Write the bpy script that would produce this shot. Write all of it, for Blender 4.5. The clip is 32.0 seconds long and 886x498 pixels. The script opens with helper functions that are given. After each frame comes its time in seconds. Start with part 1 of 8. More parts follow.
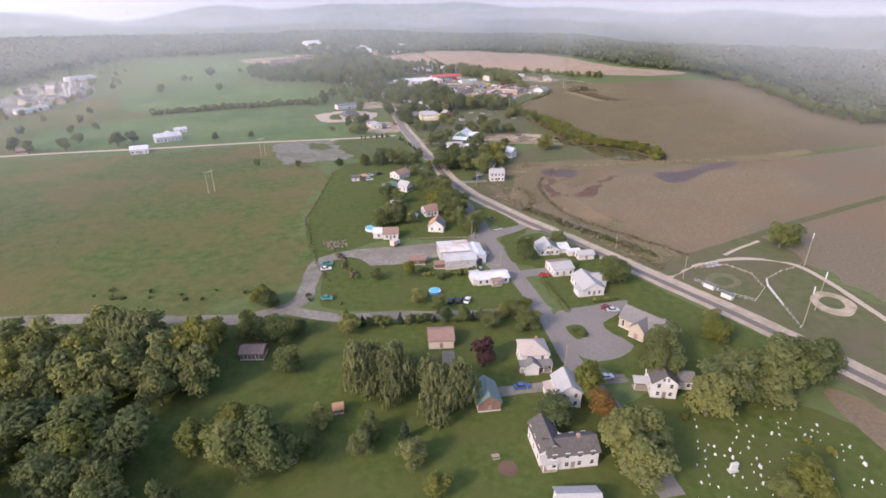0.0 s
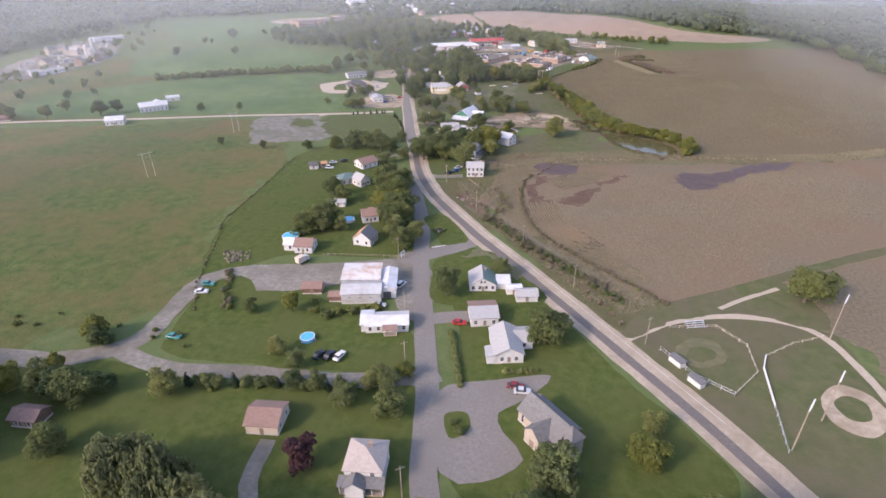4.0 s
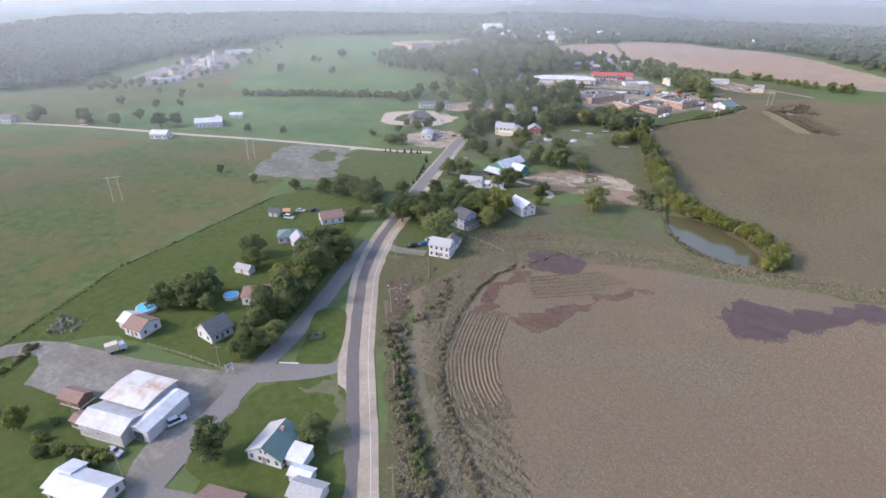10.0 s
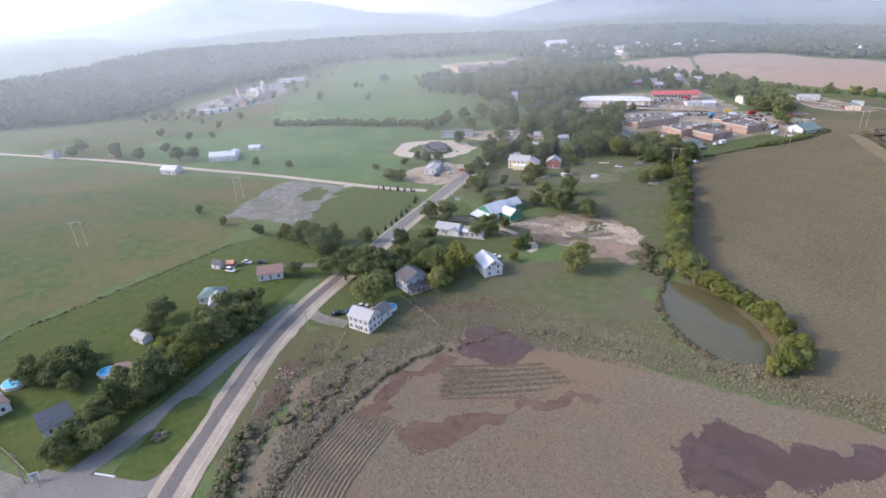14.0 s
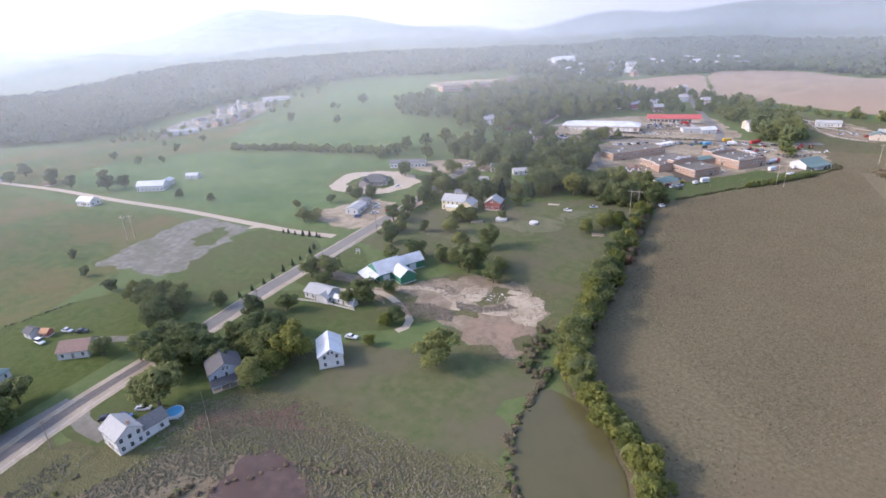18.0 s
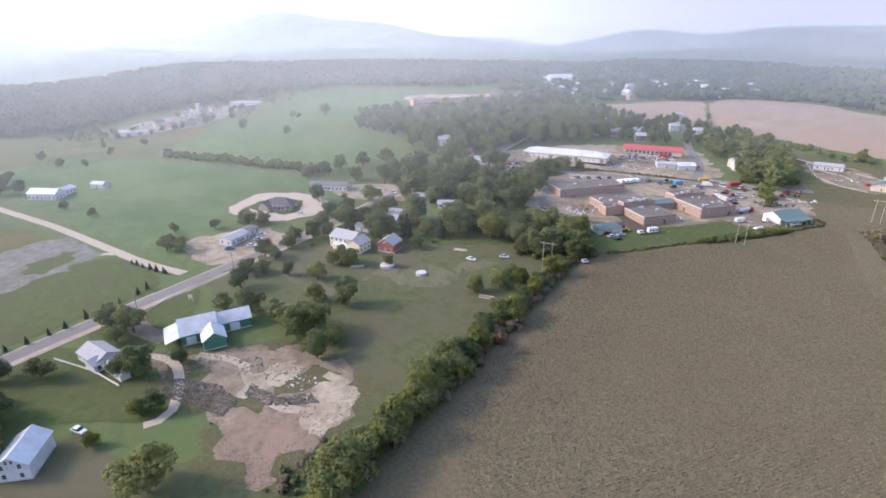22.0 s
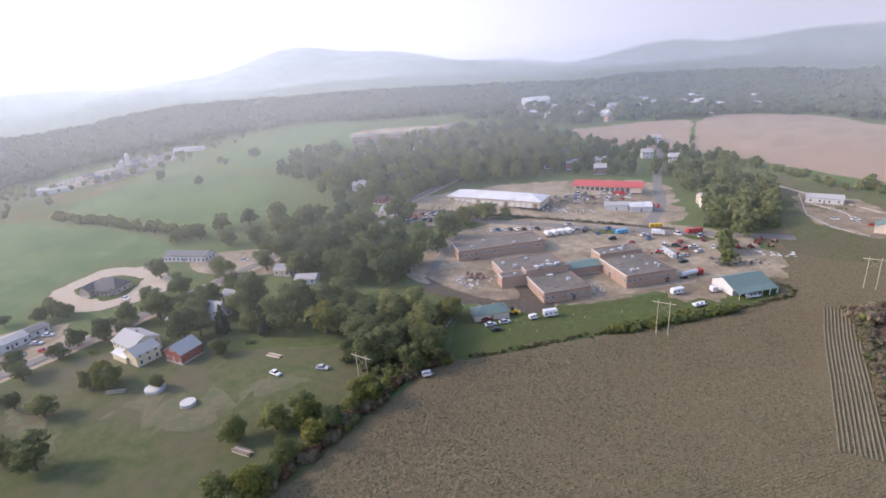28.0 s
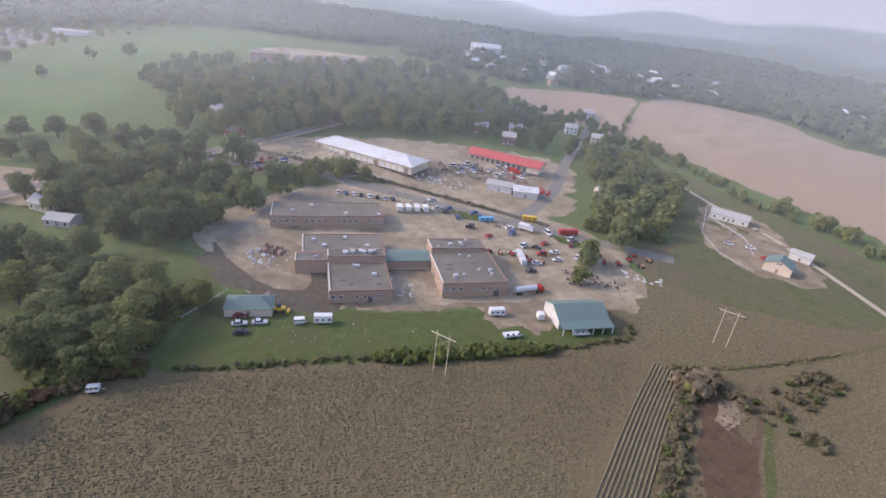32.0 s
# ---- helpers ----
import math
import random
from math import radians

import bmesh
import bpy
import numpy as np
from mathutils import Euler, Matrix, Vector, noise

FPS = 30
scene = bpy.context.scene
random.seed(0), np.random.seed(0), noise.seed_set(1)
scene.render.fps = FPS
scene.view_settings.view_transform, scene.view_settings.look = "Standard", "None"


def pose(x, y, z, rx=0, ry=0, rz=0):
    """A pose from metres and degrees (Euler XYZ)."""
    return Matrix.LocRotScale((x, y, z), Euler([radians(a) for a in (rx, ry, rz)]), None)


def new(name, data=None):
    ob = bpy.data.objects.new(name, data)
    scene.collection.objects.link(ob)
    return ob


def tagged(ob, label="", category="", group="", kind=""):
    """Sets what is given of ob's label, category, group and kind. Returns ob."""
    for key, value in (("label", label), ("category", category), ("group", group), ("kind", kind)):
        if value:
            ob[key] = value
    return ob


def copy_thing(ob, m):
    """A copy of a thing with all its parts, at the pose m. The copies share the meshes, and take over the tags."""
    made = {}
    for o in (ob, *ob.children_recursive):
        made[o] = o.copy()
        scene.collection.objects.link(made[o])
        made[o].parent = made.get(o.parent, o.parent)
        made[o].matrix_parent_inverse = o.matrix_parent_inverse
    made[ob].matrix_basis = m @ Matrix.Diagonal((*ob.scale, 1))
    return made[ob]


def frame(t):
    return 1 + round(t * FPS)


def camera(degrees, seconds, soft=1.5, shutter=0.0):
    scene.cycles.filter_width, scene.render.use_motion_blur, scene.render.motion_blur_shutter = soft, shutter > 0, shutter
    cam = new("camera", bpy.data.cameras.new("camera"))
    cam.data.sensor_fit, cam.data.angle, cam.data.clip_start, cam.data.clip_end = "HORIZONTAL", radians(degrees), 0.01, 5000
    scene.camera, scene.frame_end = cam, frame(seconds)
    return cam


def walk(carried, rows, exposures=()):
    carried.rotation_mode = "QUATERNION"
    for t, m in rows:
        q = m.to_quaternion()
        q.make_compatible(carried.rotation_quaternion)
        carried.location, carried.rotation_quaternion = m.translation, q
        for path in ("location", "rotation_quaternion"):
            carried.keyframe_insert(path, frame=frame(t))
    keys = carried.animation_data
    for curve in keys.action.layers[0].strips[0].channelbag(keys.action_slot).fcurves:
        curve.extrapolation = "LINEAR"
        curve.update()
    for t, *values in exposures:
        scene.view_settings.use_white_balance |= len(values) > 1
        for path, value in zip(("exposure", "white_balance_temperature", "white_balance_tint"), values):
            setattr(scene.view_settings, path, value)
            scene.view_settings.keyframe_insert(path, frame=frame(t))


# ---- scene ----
from mathutils.geometry import delaunay_2d_cdt

cam = camera(80.13, 32.0, soft=1.65)
# seconds, eye x y z, turn about x y z in degrees
PATH = [
    (0.0, -0.00, 0.00, 100.00, 65.56, 0.14, 6.30),
    (0.5, 5.74, 7.90, 99.70, 65.80, 0.71, 6.20),
    (1.0, 11.44, 15.80, 99.21, 65.21, 0.47, 6.51),
    (1.5, 17.18, 23.69, 98.59, 64.66, 0.95, 6.49),
    (2.0, 22.98, 31.50, 97.93, 64.72, 1.67, 6.00),
    (2.5, 28.79, 39.28, 97.35, 65.44, 1.31, 7.39),
    (4.5, 55.73, 72.45, 100.51, 60.98, 0.25, 16.38),
    (5.0, 60.72, 80.95, 100.43, 61.20, -0.11, 17.61),
    (5.5, 65.60, 89.51, 100.25, 61.16, -0.74, 18.65),
    (6.0, 70.29, 98.15, 99.95, 62.32, 0.24, 20.58),
    (6.5, 74.83, 106.88, 99.58, 62.88, -0.40, 24.05),
    (7.0, 79.38, 115.59, 99.19, 63.87, -0.30, 26.03),
    (7.5, 83.89, 124.32, 98.89, 64.57, 0.15, 27.23),
    (8.0, 88.32, 132.86, 98.67, 64.60, 0.05, 28.35),
    (8.5, 92.62, 141.20, 98.55, 65.22, -0.18, 29.55),
    (9.0, 96.92, 149.46, 98.47, 65.51, 0.11, 30.62),
    (9.5, 101.20, 157.76, 98.46, 65.35, 0.79, 32.11),
    (10.0, 105.34, 166.02, 98.57, 63.81, -0.42, 33.38),
    (10.5, 109.00, 174.30, 98.84, 63.61, -0.77, 34.18),
    (11.0, 112.13, 182.71, 99.18, 63.92, -1.00, 35.90),
    (11.5, 114.98, 191.27, 99.50, 64.06, -1.11, 37.83),
    (12.0, 117.83, 199.94, 99.71, 64.74, -1.61, 39.27),
    (12.5, 120.68, 208.63, 99.70, 64.96, -2.31, 40.81),
    (13.0, 123.56, 217.21, 99.66, 64.67, -1.01, 41.45),
    (13.5, 126.14, 225.78, 100.08, 65.17, 1.39, 41.95),
    (15.5, 137.83, 265.64, 103.04, 65.58, 2.43, 45.05),
    (16.0, 139.12, 276.73, 102.85, 64.54, 0.96, 44.61),
    (16.5, 140.20, 287.74, 102.69, 64.84, 1.79, 44.41),
    (17.0, 141.12, 298.63, 102.46, 66.17, 2.79, 45.99),
    (17.5, 142.08, 309.68, 102.02, 66.22, 2.29, 47.03),
    (18.0, 143.26, 321.15, 101.30, 66.90, 2.81, 47.35),
    (18.5, 144.57, 332.93, 100.36, 67.61, 3.07, 47.79),
    (19.0, 145.83, 344.79, 99.40, 66.47, 2.31, 47.24),
    (19.5, 146.86, 356.44, 98.69, 66.53, -0.40, 47.28),
    (20.0, 147.68, 367.53, 98.33, 66.85, -1.30, 48.21),
    (20.5, 148.36, 378.16, 98.36, 67.23, -1.04, 49.18),
    (21.0, 148.97, 388.29, 98.51, 68.26, -0.03, 50.56),
    (21.5, 149.58, 398.16, 98.64, 68.62, -0.31, 51.13),
    (22.0, 150.20, 407.94, 98.83, 67.99, 0.30, 51.21),
    (22.5, 150.84, 417.51, 99.14, 67.80, 0.07, 51.68),
    (23.0, 151.54, 426.90, 99.53, 67.47, 0.76, 52.23),
    (23.5, 152.29, 436.26, 99.95, 68.00, 1.19, 52.68),
    (24.0, 153.04, 445.61, 100.37, 67.14, 0.31, 53.09),
    (24.5, 153.89, 454.62, 100.85, 67.05, 0.25, 53.54),
    (25.0, 154.76, 463.34, 101.38, 68.24, 2.16, 53.83),
    (25.5, 155.47, 472.01, 101.85, 68.72, 2.07, 55.22),
    (27.5, 145.92, 511.27, 98.31, 70.88, 4.28, 53.85),
    (28.0, 144.89, 521.71, 98.49, 70.42, 3.84, 54.07),
    (28.5, 143.87, 532.45, 98.91, 69.46, 3.13, 53.32),
    (29.0, 142.96, 543.41, 99.16, 69.53, 2.59, 52.27),
    (29.5, 142.26, 554.37, 99.16, 68.67, 1.78, 52.29),
    (30.0, 141.76, 565.15, 98.99, 67.80, 0.69, 51.36),
    (30.5, 141.40, 575.56, 98.71, 66.36, -0.76, 51.31),
    (31.0, 141.19, 585.49, 98.23, 64.92, -2.29, 51.92),
    (31.5, 141.17, 594.92, 97.47, 64.09, -3.79, 52.72),
    (32.0, 141.24, 603.95, 96.44, 63.99, -5.90, 54.28),
]
walk(cam, [(t, pose(*r)) for t, *r in PATH], [(0.0, 1.66, 7650, 27), (5.0, 1.68, 7350, 27), (11.0, 1.68, 6800, 20), (18.0, 1.74, 6900, 22), (25.0, 1.7, 7050, 23), (29.0, 1.48, 7350, 24), (32.0, 1.44, 7350, 24)])

# ---- light ----
SUN_AZ, SUN_EL = 228.0, 31.0
world = bpy.data.worlds.new("hazy_sky")
scene.world = world
world.use_nodes = True
wn = world.node_tree.nodes
sky = wn.new("ShaderNodeTexSky")
sky.sky_type = "NISHITA"
sky.sun_disc = False
sky.sun_elevation = radians(SUN_EL)
sky.sun_rotation = radians(90 - SUN_AZ)
sky.air_density, sky.dust_density, sky.ozone_density, sky.altitude = 1.0, 1.4, 3.0, 0
wn["Background"].inputs["Strength"].default_value = 0.15
world.node_tree.links.new(sky.outputs[0], wn["Background"].inputs["Color"])
lamp = bpy.data.lights.new("sun", "SUN")
lamp.energy, lamp.angle, lamp.color = 0.95, radians(8.0), (1.0, 0.95, 0.88)
sun = new("sun", lamp)
sun.rotation_euler = Euler((radians(90 - SUN_EL), 0, radians(SUN_AZ + 90)))


# ---- materials ----
def material(name, col, col2, scale=1.0, rough=0.9, bump=0.0, big=0.05, third=None, metal=0.0, vary=0.0, fine=None, translucent=0.0, gloss=0.5):
    """Two-scale mottled surface: grain of size 1/scale metres and stains of size 1/big metres."""
    m = bpy.data.materials.new(name)
    m.use_nodes = True
    n, l = m.node_tree.nodes, m.node_tree.links
    b = n["Principled BSDF"]
    b.inputs["Roughness"].default_value = rough
    b.inputs["Metallic"].default_value = metal
    b.inputs["Specular IOR Level"].default_value = gloss
    geo = n.new("ShaderNodeNewGeometry")
    t1, t2 = n.new("ShaderNodeTexNoise"), n.new("ShaderNodeTexNoise")
    for t, s, d in ((t1, scale, 6), (t2, big, 4)):
        t.inputs["Scale"].default_value, t.inputs["Detail"].default_value = s, d
        t.inputs["Roughness"].default_value = 0.65
        l.new(geo.outputs["Position"], t.inputs["Vector"])
    mix = n.new("ShaderNodeMix")
    mix.data_type = "RGBA"
    mix.inputs["A"].default_value, mix.inputs["B"].default_value = (*col, 1), (*col2, 1)
    ramp = n.new("ShaderNodeMapRange")
    ramp.inputs["From Min"].default_value, ramp.inputs["From Max"].default_value = 0.36, 0.64
    l.new(t1.outputs["Fac"], ramp.inputs["Value"])
    l.new(ramp.outputs[0], mix.inputs["Factor"])
    out = mix.outputs["Result"]
    mix2 = n.new("ShaderNodeMix")
    mix2.data_type = "RGBA"
    r2 = n.new("ShaderNodeMapRange")
    r2.inputs["From Min"].default_value, r2.inputs["From Max"].default_value = 0.42, 0.66
    l.new(t2.outputs["Fac"], r2.inputs["Value"])
    l.new(r2.outputs[0], mix2.inputs["Factor"])
    l.new(out, mix2.inputs["A"])
    c3 = third or tuple(0.55 * a + 0.45 * b2 for a, b2 in zip(col, col2))
    mix2.inputs["B"].default_value = (*c3, 1)
    out = mix2.outputs["Result"]
    if vary:
        info = n.new("ShaderNodeObjectInfo")
        hsv = n.new("ShaderNodeHueSaturation")
        mr = n.new("ShaderNodeMapRange")
        mr.inputs["To Min"].default_value, mr.inputs["To Max"].default_value = 1 - vary, 1 + vary
        l.new(info.outputs["Random"], mr.inputs["Value"])
        l.new(mr.outputs[0], hsv.inputs["Value"])
        mh = n.new("ShaderNodeMapRange")
        mh.inputs["To Min"].default_value, mh.inputs["To Max"].default_value = 0.5 + vary * 0.06, 0.5 - vary * 0.1
        l.new(info.outputs["Random"], mh.inputs["Value"])
        l.new(mh.outputs[0], hsv.inputs["Hue"])
        l.new(out, hsv.inputs["Color"])
        out = hsv.outputs["Color"]
    l.new(out, b.inputs["Base Color"])
    if bump:
        bn = n.new("ShaderNodeBump")
        bn.inputs["Strength"].default_value, bn.inputs["Distance"].default_value = 1.0, bump
        if fine:
            t3 = n.new("ShaderNodeTexNoise")
            t3.inputs["Scale"].default_value, t3.inputs["Detail"].default_value = fine, 3
            l.new(geo.outputs["Position"], t3.inputs["Vector"])
            l.new(t3.outputs["Fac"], bn.inputs["Height"])
        else:
            l.new(t1.outputs["Fac"], bn.inputs["Height"])
        l.new(bn.outputs["Normal"], b.inputs["Normal"])
    if translucent:
        tr = n.new("ShaderNodeBsdfTranslucent")
        l.new(out, tr.inputs["Color"])
        ms = n.new("ShaderNodeMixShader")
        ms.inputs[0].default_value = translucent
        l.new(b.outputs[0], ms.inputs[1])
        l.new(tr.outputs[0], ms.inputs[2])
        l.new(ms.outputs[0], n["Material Output"].inputs["Surface"])
    return m


M = {}
M["pasture"] = material("pasture", (0.080, 0.116, 0.040), (0.122, 0.140, 0.058), 0.25, 1, 0.2, 0.018, (0.094, 0.130, 0.048), fine=1.2, gloss=0.15)
M["meadow"] = material("meadow", (0.052, 0.090, 0.024), (0.108, 0.124, 0.042), 0.2, 1, 0.3, 0.022, (0.132, 0.108, 0.046), fine=0.9, gloss=0.15)
M["hayfield"] = material("hayfield", (0.084, 0.136, 0.046), (0.122, 0.164, 0.068), 0.12, 1, 0.1, 0.016, (0.068, 0.118, 0.042), fine=1, gloss=0.15)
M["lawn"] = material("lawn", (0.047, 0.074, 0.016), (0.084, 0.104, 0.029), 0.35, 1, 0.08, 0.045, (0.076, 0.090, 0.027), fine=3, gloss=0.15)
M["thin_lawn"] = material("thin_lawn", (0.060, 0.088, 0.025), (0.094, 0.112, 0.042), 0.3, 1, 0.08, 0.05, (0.082, 0.088, 0.036), fine=3, gloss=0.15)
M["paddock"] = material("paddock", (0.075, 0.094, 0.035), (0.112, 0.114, 0.055), 0.22, 1, 0.12, 0.035, (0.116, 0.102, 0.062), fine=2, gloss=0.15)
M["stubble"] = material("stubble", (0.132, 0.110, 0.070), (0.190, 0.157, 0.104), 0.9, 1, 0.25, 0.016, (0.185, 0.128, 0.080), fine=2.2, gloss=0.15)
M["bean_field"] = material("bean_field", (0.108, 0.091, 0.049), (0.172, 0.142, 0.083), 0.8, 1, 0.3, 0.016, (0.142, 0.108, 0.064), fine=1.8, gloss=0.15)
M["far_field"] = material("far_field", (0.24, 0.183, 0.13), (0.292, 0.226, 0.165), 0.05, 1, 0, 0.008, (0.28, 0.205, 0.15), gloss=0.15)
M["wet_soil"] = material("wet_soil", (0.078, 0.050, 0.036), (0.125, 0.078, 0.054), 0.4, 0.9, 0.1, 0.08, (0.142, 0.094, 0.064), gloss=0.15)
M["weeds"] = material("weeds", (0.082, 0.088, 0.036), (0.136, 0.120, 0.062), 0.5, 1, 0.4, 0.07, (0.100, 0.094, 0.046), fine=1.5, gloss=0.15)
M["worn_grass"] = material("worn_grass", (0.108, 0.108, 0.05), (0.15, 0.125, 0.072), 0.5, 1, 0.05, 0.15, (0.092, 0.105, 0.045), fine=3)
M["furrow"] = material("furrow", (0.092, 0.074, 0.048), (0.138, 0.112, 0.074), 0.6, 1, 0.2, 0.05, fine=2, gloss=0.1)
M["cinder"] = material("cinder", (0.075, 0.063, 0.048), (0.125, 0.105, 0.08), 0.6, 1, 0.1, 0.1, fine=3, gloss=0.1)
M["pit_soil"] = material("pit_soil", (0.078, 0.052, 0.034), (0.118, 0.082, 0.055), 0.3, 1, 0.25, 0.08, (0.100, 0.062, 0.040), fine=1.5, gloss=0.1)
M["red_dirt"] = material("red_dirt", (0.165, 0.122, 0.084), (0.25, 0.19, 0.135), 0.4, 1, 0.15, 0.08, (0.27, 0.19, 0.135), fine=2, gloss=0.15)
M["dirt"] = material("dirt", (0.195, 0.150, 0.102), (0.315, 0.252, 0.18), 0.22, 1, 0.2, 0.1, (0.175, 0.135, 0.093), fine=2, gloss=0.15)
M["pale_sand"] = material("pale_sand", (0.32, 0.26, 0.185), (0.43, 0.36, 0.265), 0.5, 1, 0.1, 0.1, (0.26, 0.205, 0.14), gloss=0.15)
M["gravel"] = material("gravel", (0.180, 0.165, 0.134), (0.262, 0.244, 0.204), 0.6, 1, 0.05, 0.07, (0.150, 0.136, 0.106), fine=8, gloss=0.15)
M["lot_gravel"] = material("lot_gravel", (0.135, 0.128, 0.105), (0.23, 0.215, 0.182), 0.3, 1, 0.05, 0.06, (0.125, 0.128, 0.088), fine=6, gloss=0.15)
M["yard_gravel"] = material("yard_gravel", (0.268, 0.216, 0.146), (0.37, 0.306, 0.22), 0.3, 1, 0.05, 0.06, (0.185, 0.146, 0.098), fine=6, gloss=0.15)
M["asphalt_worn"] = material("asphalt_worn", (0.170, 0.156, 0.136), (0.222, 0.206, 0.182), 1.2, 0.95, 0.01, 0.1, (0.185, 0.168, 0.146), gloss=0.15)
M["asphalt"] = material("asphalt", (0.128, 0.113, 0.1), (0.17, 0.152, 0.135), 1.5, 0.95, 0.01, 0.08, (0.145, 0.127, 0.112), gloss=0.15)
M["shoulder"] = material("shoulder", (0.33, 0.272, 0.2), (0.41, 0.345, 0.262), 1.0, 0.95, 0.01, 0.1, (0.28, 0.228, 0.165), gloss=0.15)
M["track_rows"] = material("track_rows", (0.118, 0.104, 0.066), (0.165, 0.146, 0.098), 0.5, 1, 0.2, 0.05, fine=1.4, gloss=0.15)
M["track"] = material("track", (0.36, 0.3, 0.225), (0.44, 0.372, 0.285), 0.8, 1, 0.03, 0.12, gloss=0.15)
M["concrete"] = material("concrete", (0.45, 0.43, 0.39), (0.55, 0.52, 0.47), 0.8, 0.9, 0.01, 0.15)
M["white_siding"] = material("white_siding", (0.54, 0.53, 0.51), (0.61, 0.6, 0.58), 0.8, 0.6, 0.0, 0.3, (0.5, 0.49, 0.46))
M["grey_siding"] = material("grey_siding", (0.5, 0.5, 0.48), (0.58, 0.58, 0.56), 0.8, 0.6, 0.0, 0.3)
M["tan_siding"] = material("tan_siding", (0.52, 0.43, 0.33), (0.6, 0.5, 0.4), 0.8, 0.7, 0.0, 0.3)
M["yellow_siding"] = material("yellow_siding", (0.62, 0.53, 0.32), (0.68, 0.59, 0.4), 0.8, 0.7, 0.0, 0.3)
M["blue_siding"] = material("blue_siding", (0.3, 0.34, 0.38), (0.36, 0.4, 0.44), 0.8, 0.7, 0.0, 0.3)
M["green_siding"] = material("green_siding", (0.03, 0.16, 0.095), (0.045, 0.2, 0.12), 0.8, 0.6, 0.0, 0.3)
M["red_siding"] = material("red_siding", (0.26, 0.07, 0.05), (0.33, 0.1, 0.075), 0.8, 0.8, 0.0, 0.3)
M["barn_brown"] = material("barn_brown", (0.15, 0.085, 0.06), (0.21, 0.125, 0.09), 0.8, 0.9, 0.0, 0.3)
M["stone"] = material("stone", (0.33, 0.28, 0.22), (0.44, 0.38, 0.31), 1.5, 0.9, 0.03, 0.3)
M["brick"] = material("brick", (0.305, 0.2, 0.142), (0.39, 0.265, 0.196), 2.5, 0.9, 0.02, 0.12, (0.335, 0.228, 0.166))
M["corrugated"] = material("corrugated", (0.4, 0.41, 0.4), (0.5, 0.5, 0.49), 0.7, 0.5, 0.0, 0.25, (0.36, 0.34, 0.31), metal=0.1)
M["shingle_grey"] = material("shingle_grey", (0.135, 0.132, 0.126), (0.19, 0.186, 0.178), 1.5, 0.95, 0.02, 0.25, gloss=0.2)
M["shingle_charcoal"] = material("shingle_charcoal", (0.075, 0.068, 0.062), (0.12, 0.11, 0.1), 1.5, 0.95, 0.02, 0.25, gloss=0.2)
M["shingle_light"] = material("shingle_light", (0.3, 0.3, 0.285), (0.38, 0.375, 0.36), 1.5, 0.9, 0.02, 0.25)
M["shingle_dark"] = material("shingle_dark", (0.07, 0.068, 0.07), (0.11, 0.105, 0.105), 1.5, 0.9, 0.02, 0.25)
M["shingle_tan"] = material("shingle_tan", (0.33, 0.28, 0.24), (0.42, 0.365, 0.32), 1.5, 0.9, 0.02, 0.25)
M["shingle_brown"] = material("shingle_brown", (0.2, 0.122, 0.094), (0.275, 0.18, 0.142), 1.5, 0.9, 0.02, 0.25)
M["shingle_rust"] = material("shingle_rust", (0.4, 0.2, 0.1), (0.5, 0.28, 0.16), 1.5, 0.9, 0.02, 0.25)
M["roof_green"] = material("roof_green", (0.095, 0.155, 0.135), (0.125, 0.19, 0.168), 1.0, 0.6, 0.0, 0.2, (0.11, 0.165, 0.147))
M["roof_white"] = material("roof_white", (0.52, 0.53, 0.53), (0.6, 0.61, 0.61), 0.7, 0.4, 0.0, 0.2, (0.44, 0.43, 0.41))
M["roof_rusty"] = material("roof_rusty", (0.53, 0.515, 0.49), (0.6, 0.585, 0.56), 0.7, 0.45, 0.0, 0.16, (0.42, 0.24, 0.12))
M["roof_red"] = material("roof_red", (0.40, 0.06, 0.052), (0.48, 0.09, 0.078), 0.8, 0.5, 0.0, 0.2)
M["roof_flat"] = material("roof_flat", (0.135, 0.12, 0.095), (0.18, 0.16, 0.13), 0.6, 0.95, 0.02, 0.08, (0.115, 0.1, 0.08))
M["coping"] = material("coping", (0.5, 0.46, 0.41), (0.57, 0.53, 0.48), 0.8, 0.7)
M["trim"] = material("trim", (0.58, 0.58, 0.56), (0.63, 0.63, 0.61), 1, 0.6)
M["glass"] = material("glass", (0.03, 0.035, 0.04), (0.045, 0.05, 0.055), 1, 0.12)
M["door"] = material("door", (0.2, 0.15, 0.12), (0.26, 0.2, 0.16), 1, 0.6)
M["bark"] = material("bark", (0.11, 0.085, 0.065), (0.17, 0.135, 0.105), 3, 1, 0.03)
M["wood"] = material("wood", (0.24, 0.19, 0.145), (0.33, 0.27, 0.21), 2, 0.9, 0.01)
M["pale_wood"] = material("pale_wood", (0.48, 0.4, 0.3), (0.56, 0.48, 0.38), 2, 0.9, 0.01)
M["steel"] = material("steel", (0.5, 0.51, 0.52), (0.58, 0.59, 0.6), 1, 0.45, metal=0.4)
M["rubber"] = material("rubber", (0.02, 0.02, 0.02), (0.03, 0.03, 0.03), 3, 0.9)
M["pool_water"] = material("pool_water", (0.05, 0.38, 0.58), (0.08, 0.45, 0.64), 0.8, 0.08)
M["tarp_blue"] = material("tarp_blue", (0.05, 0.3, 0.5), (0.07, 0.36, 0.56), 0.8, 0.5)
M["stone_grave"] = material("stone_grave", (0.5, 0.5, 0.48), (0.62, 0.62, 0.6), 2, 0.7, vary=0.25)
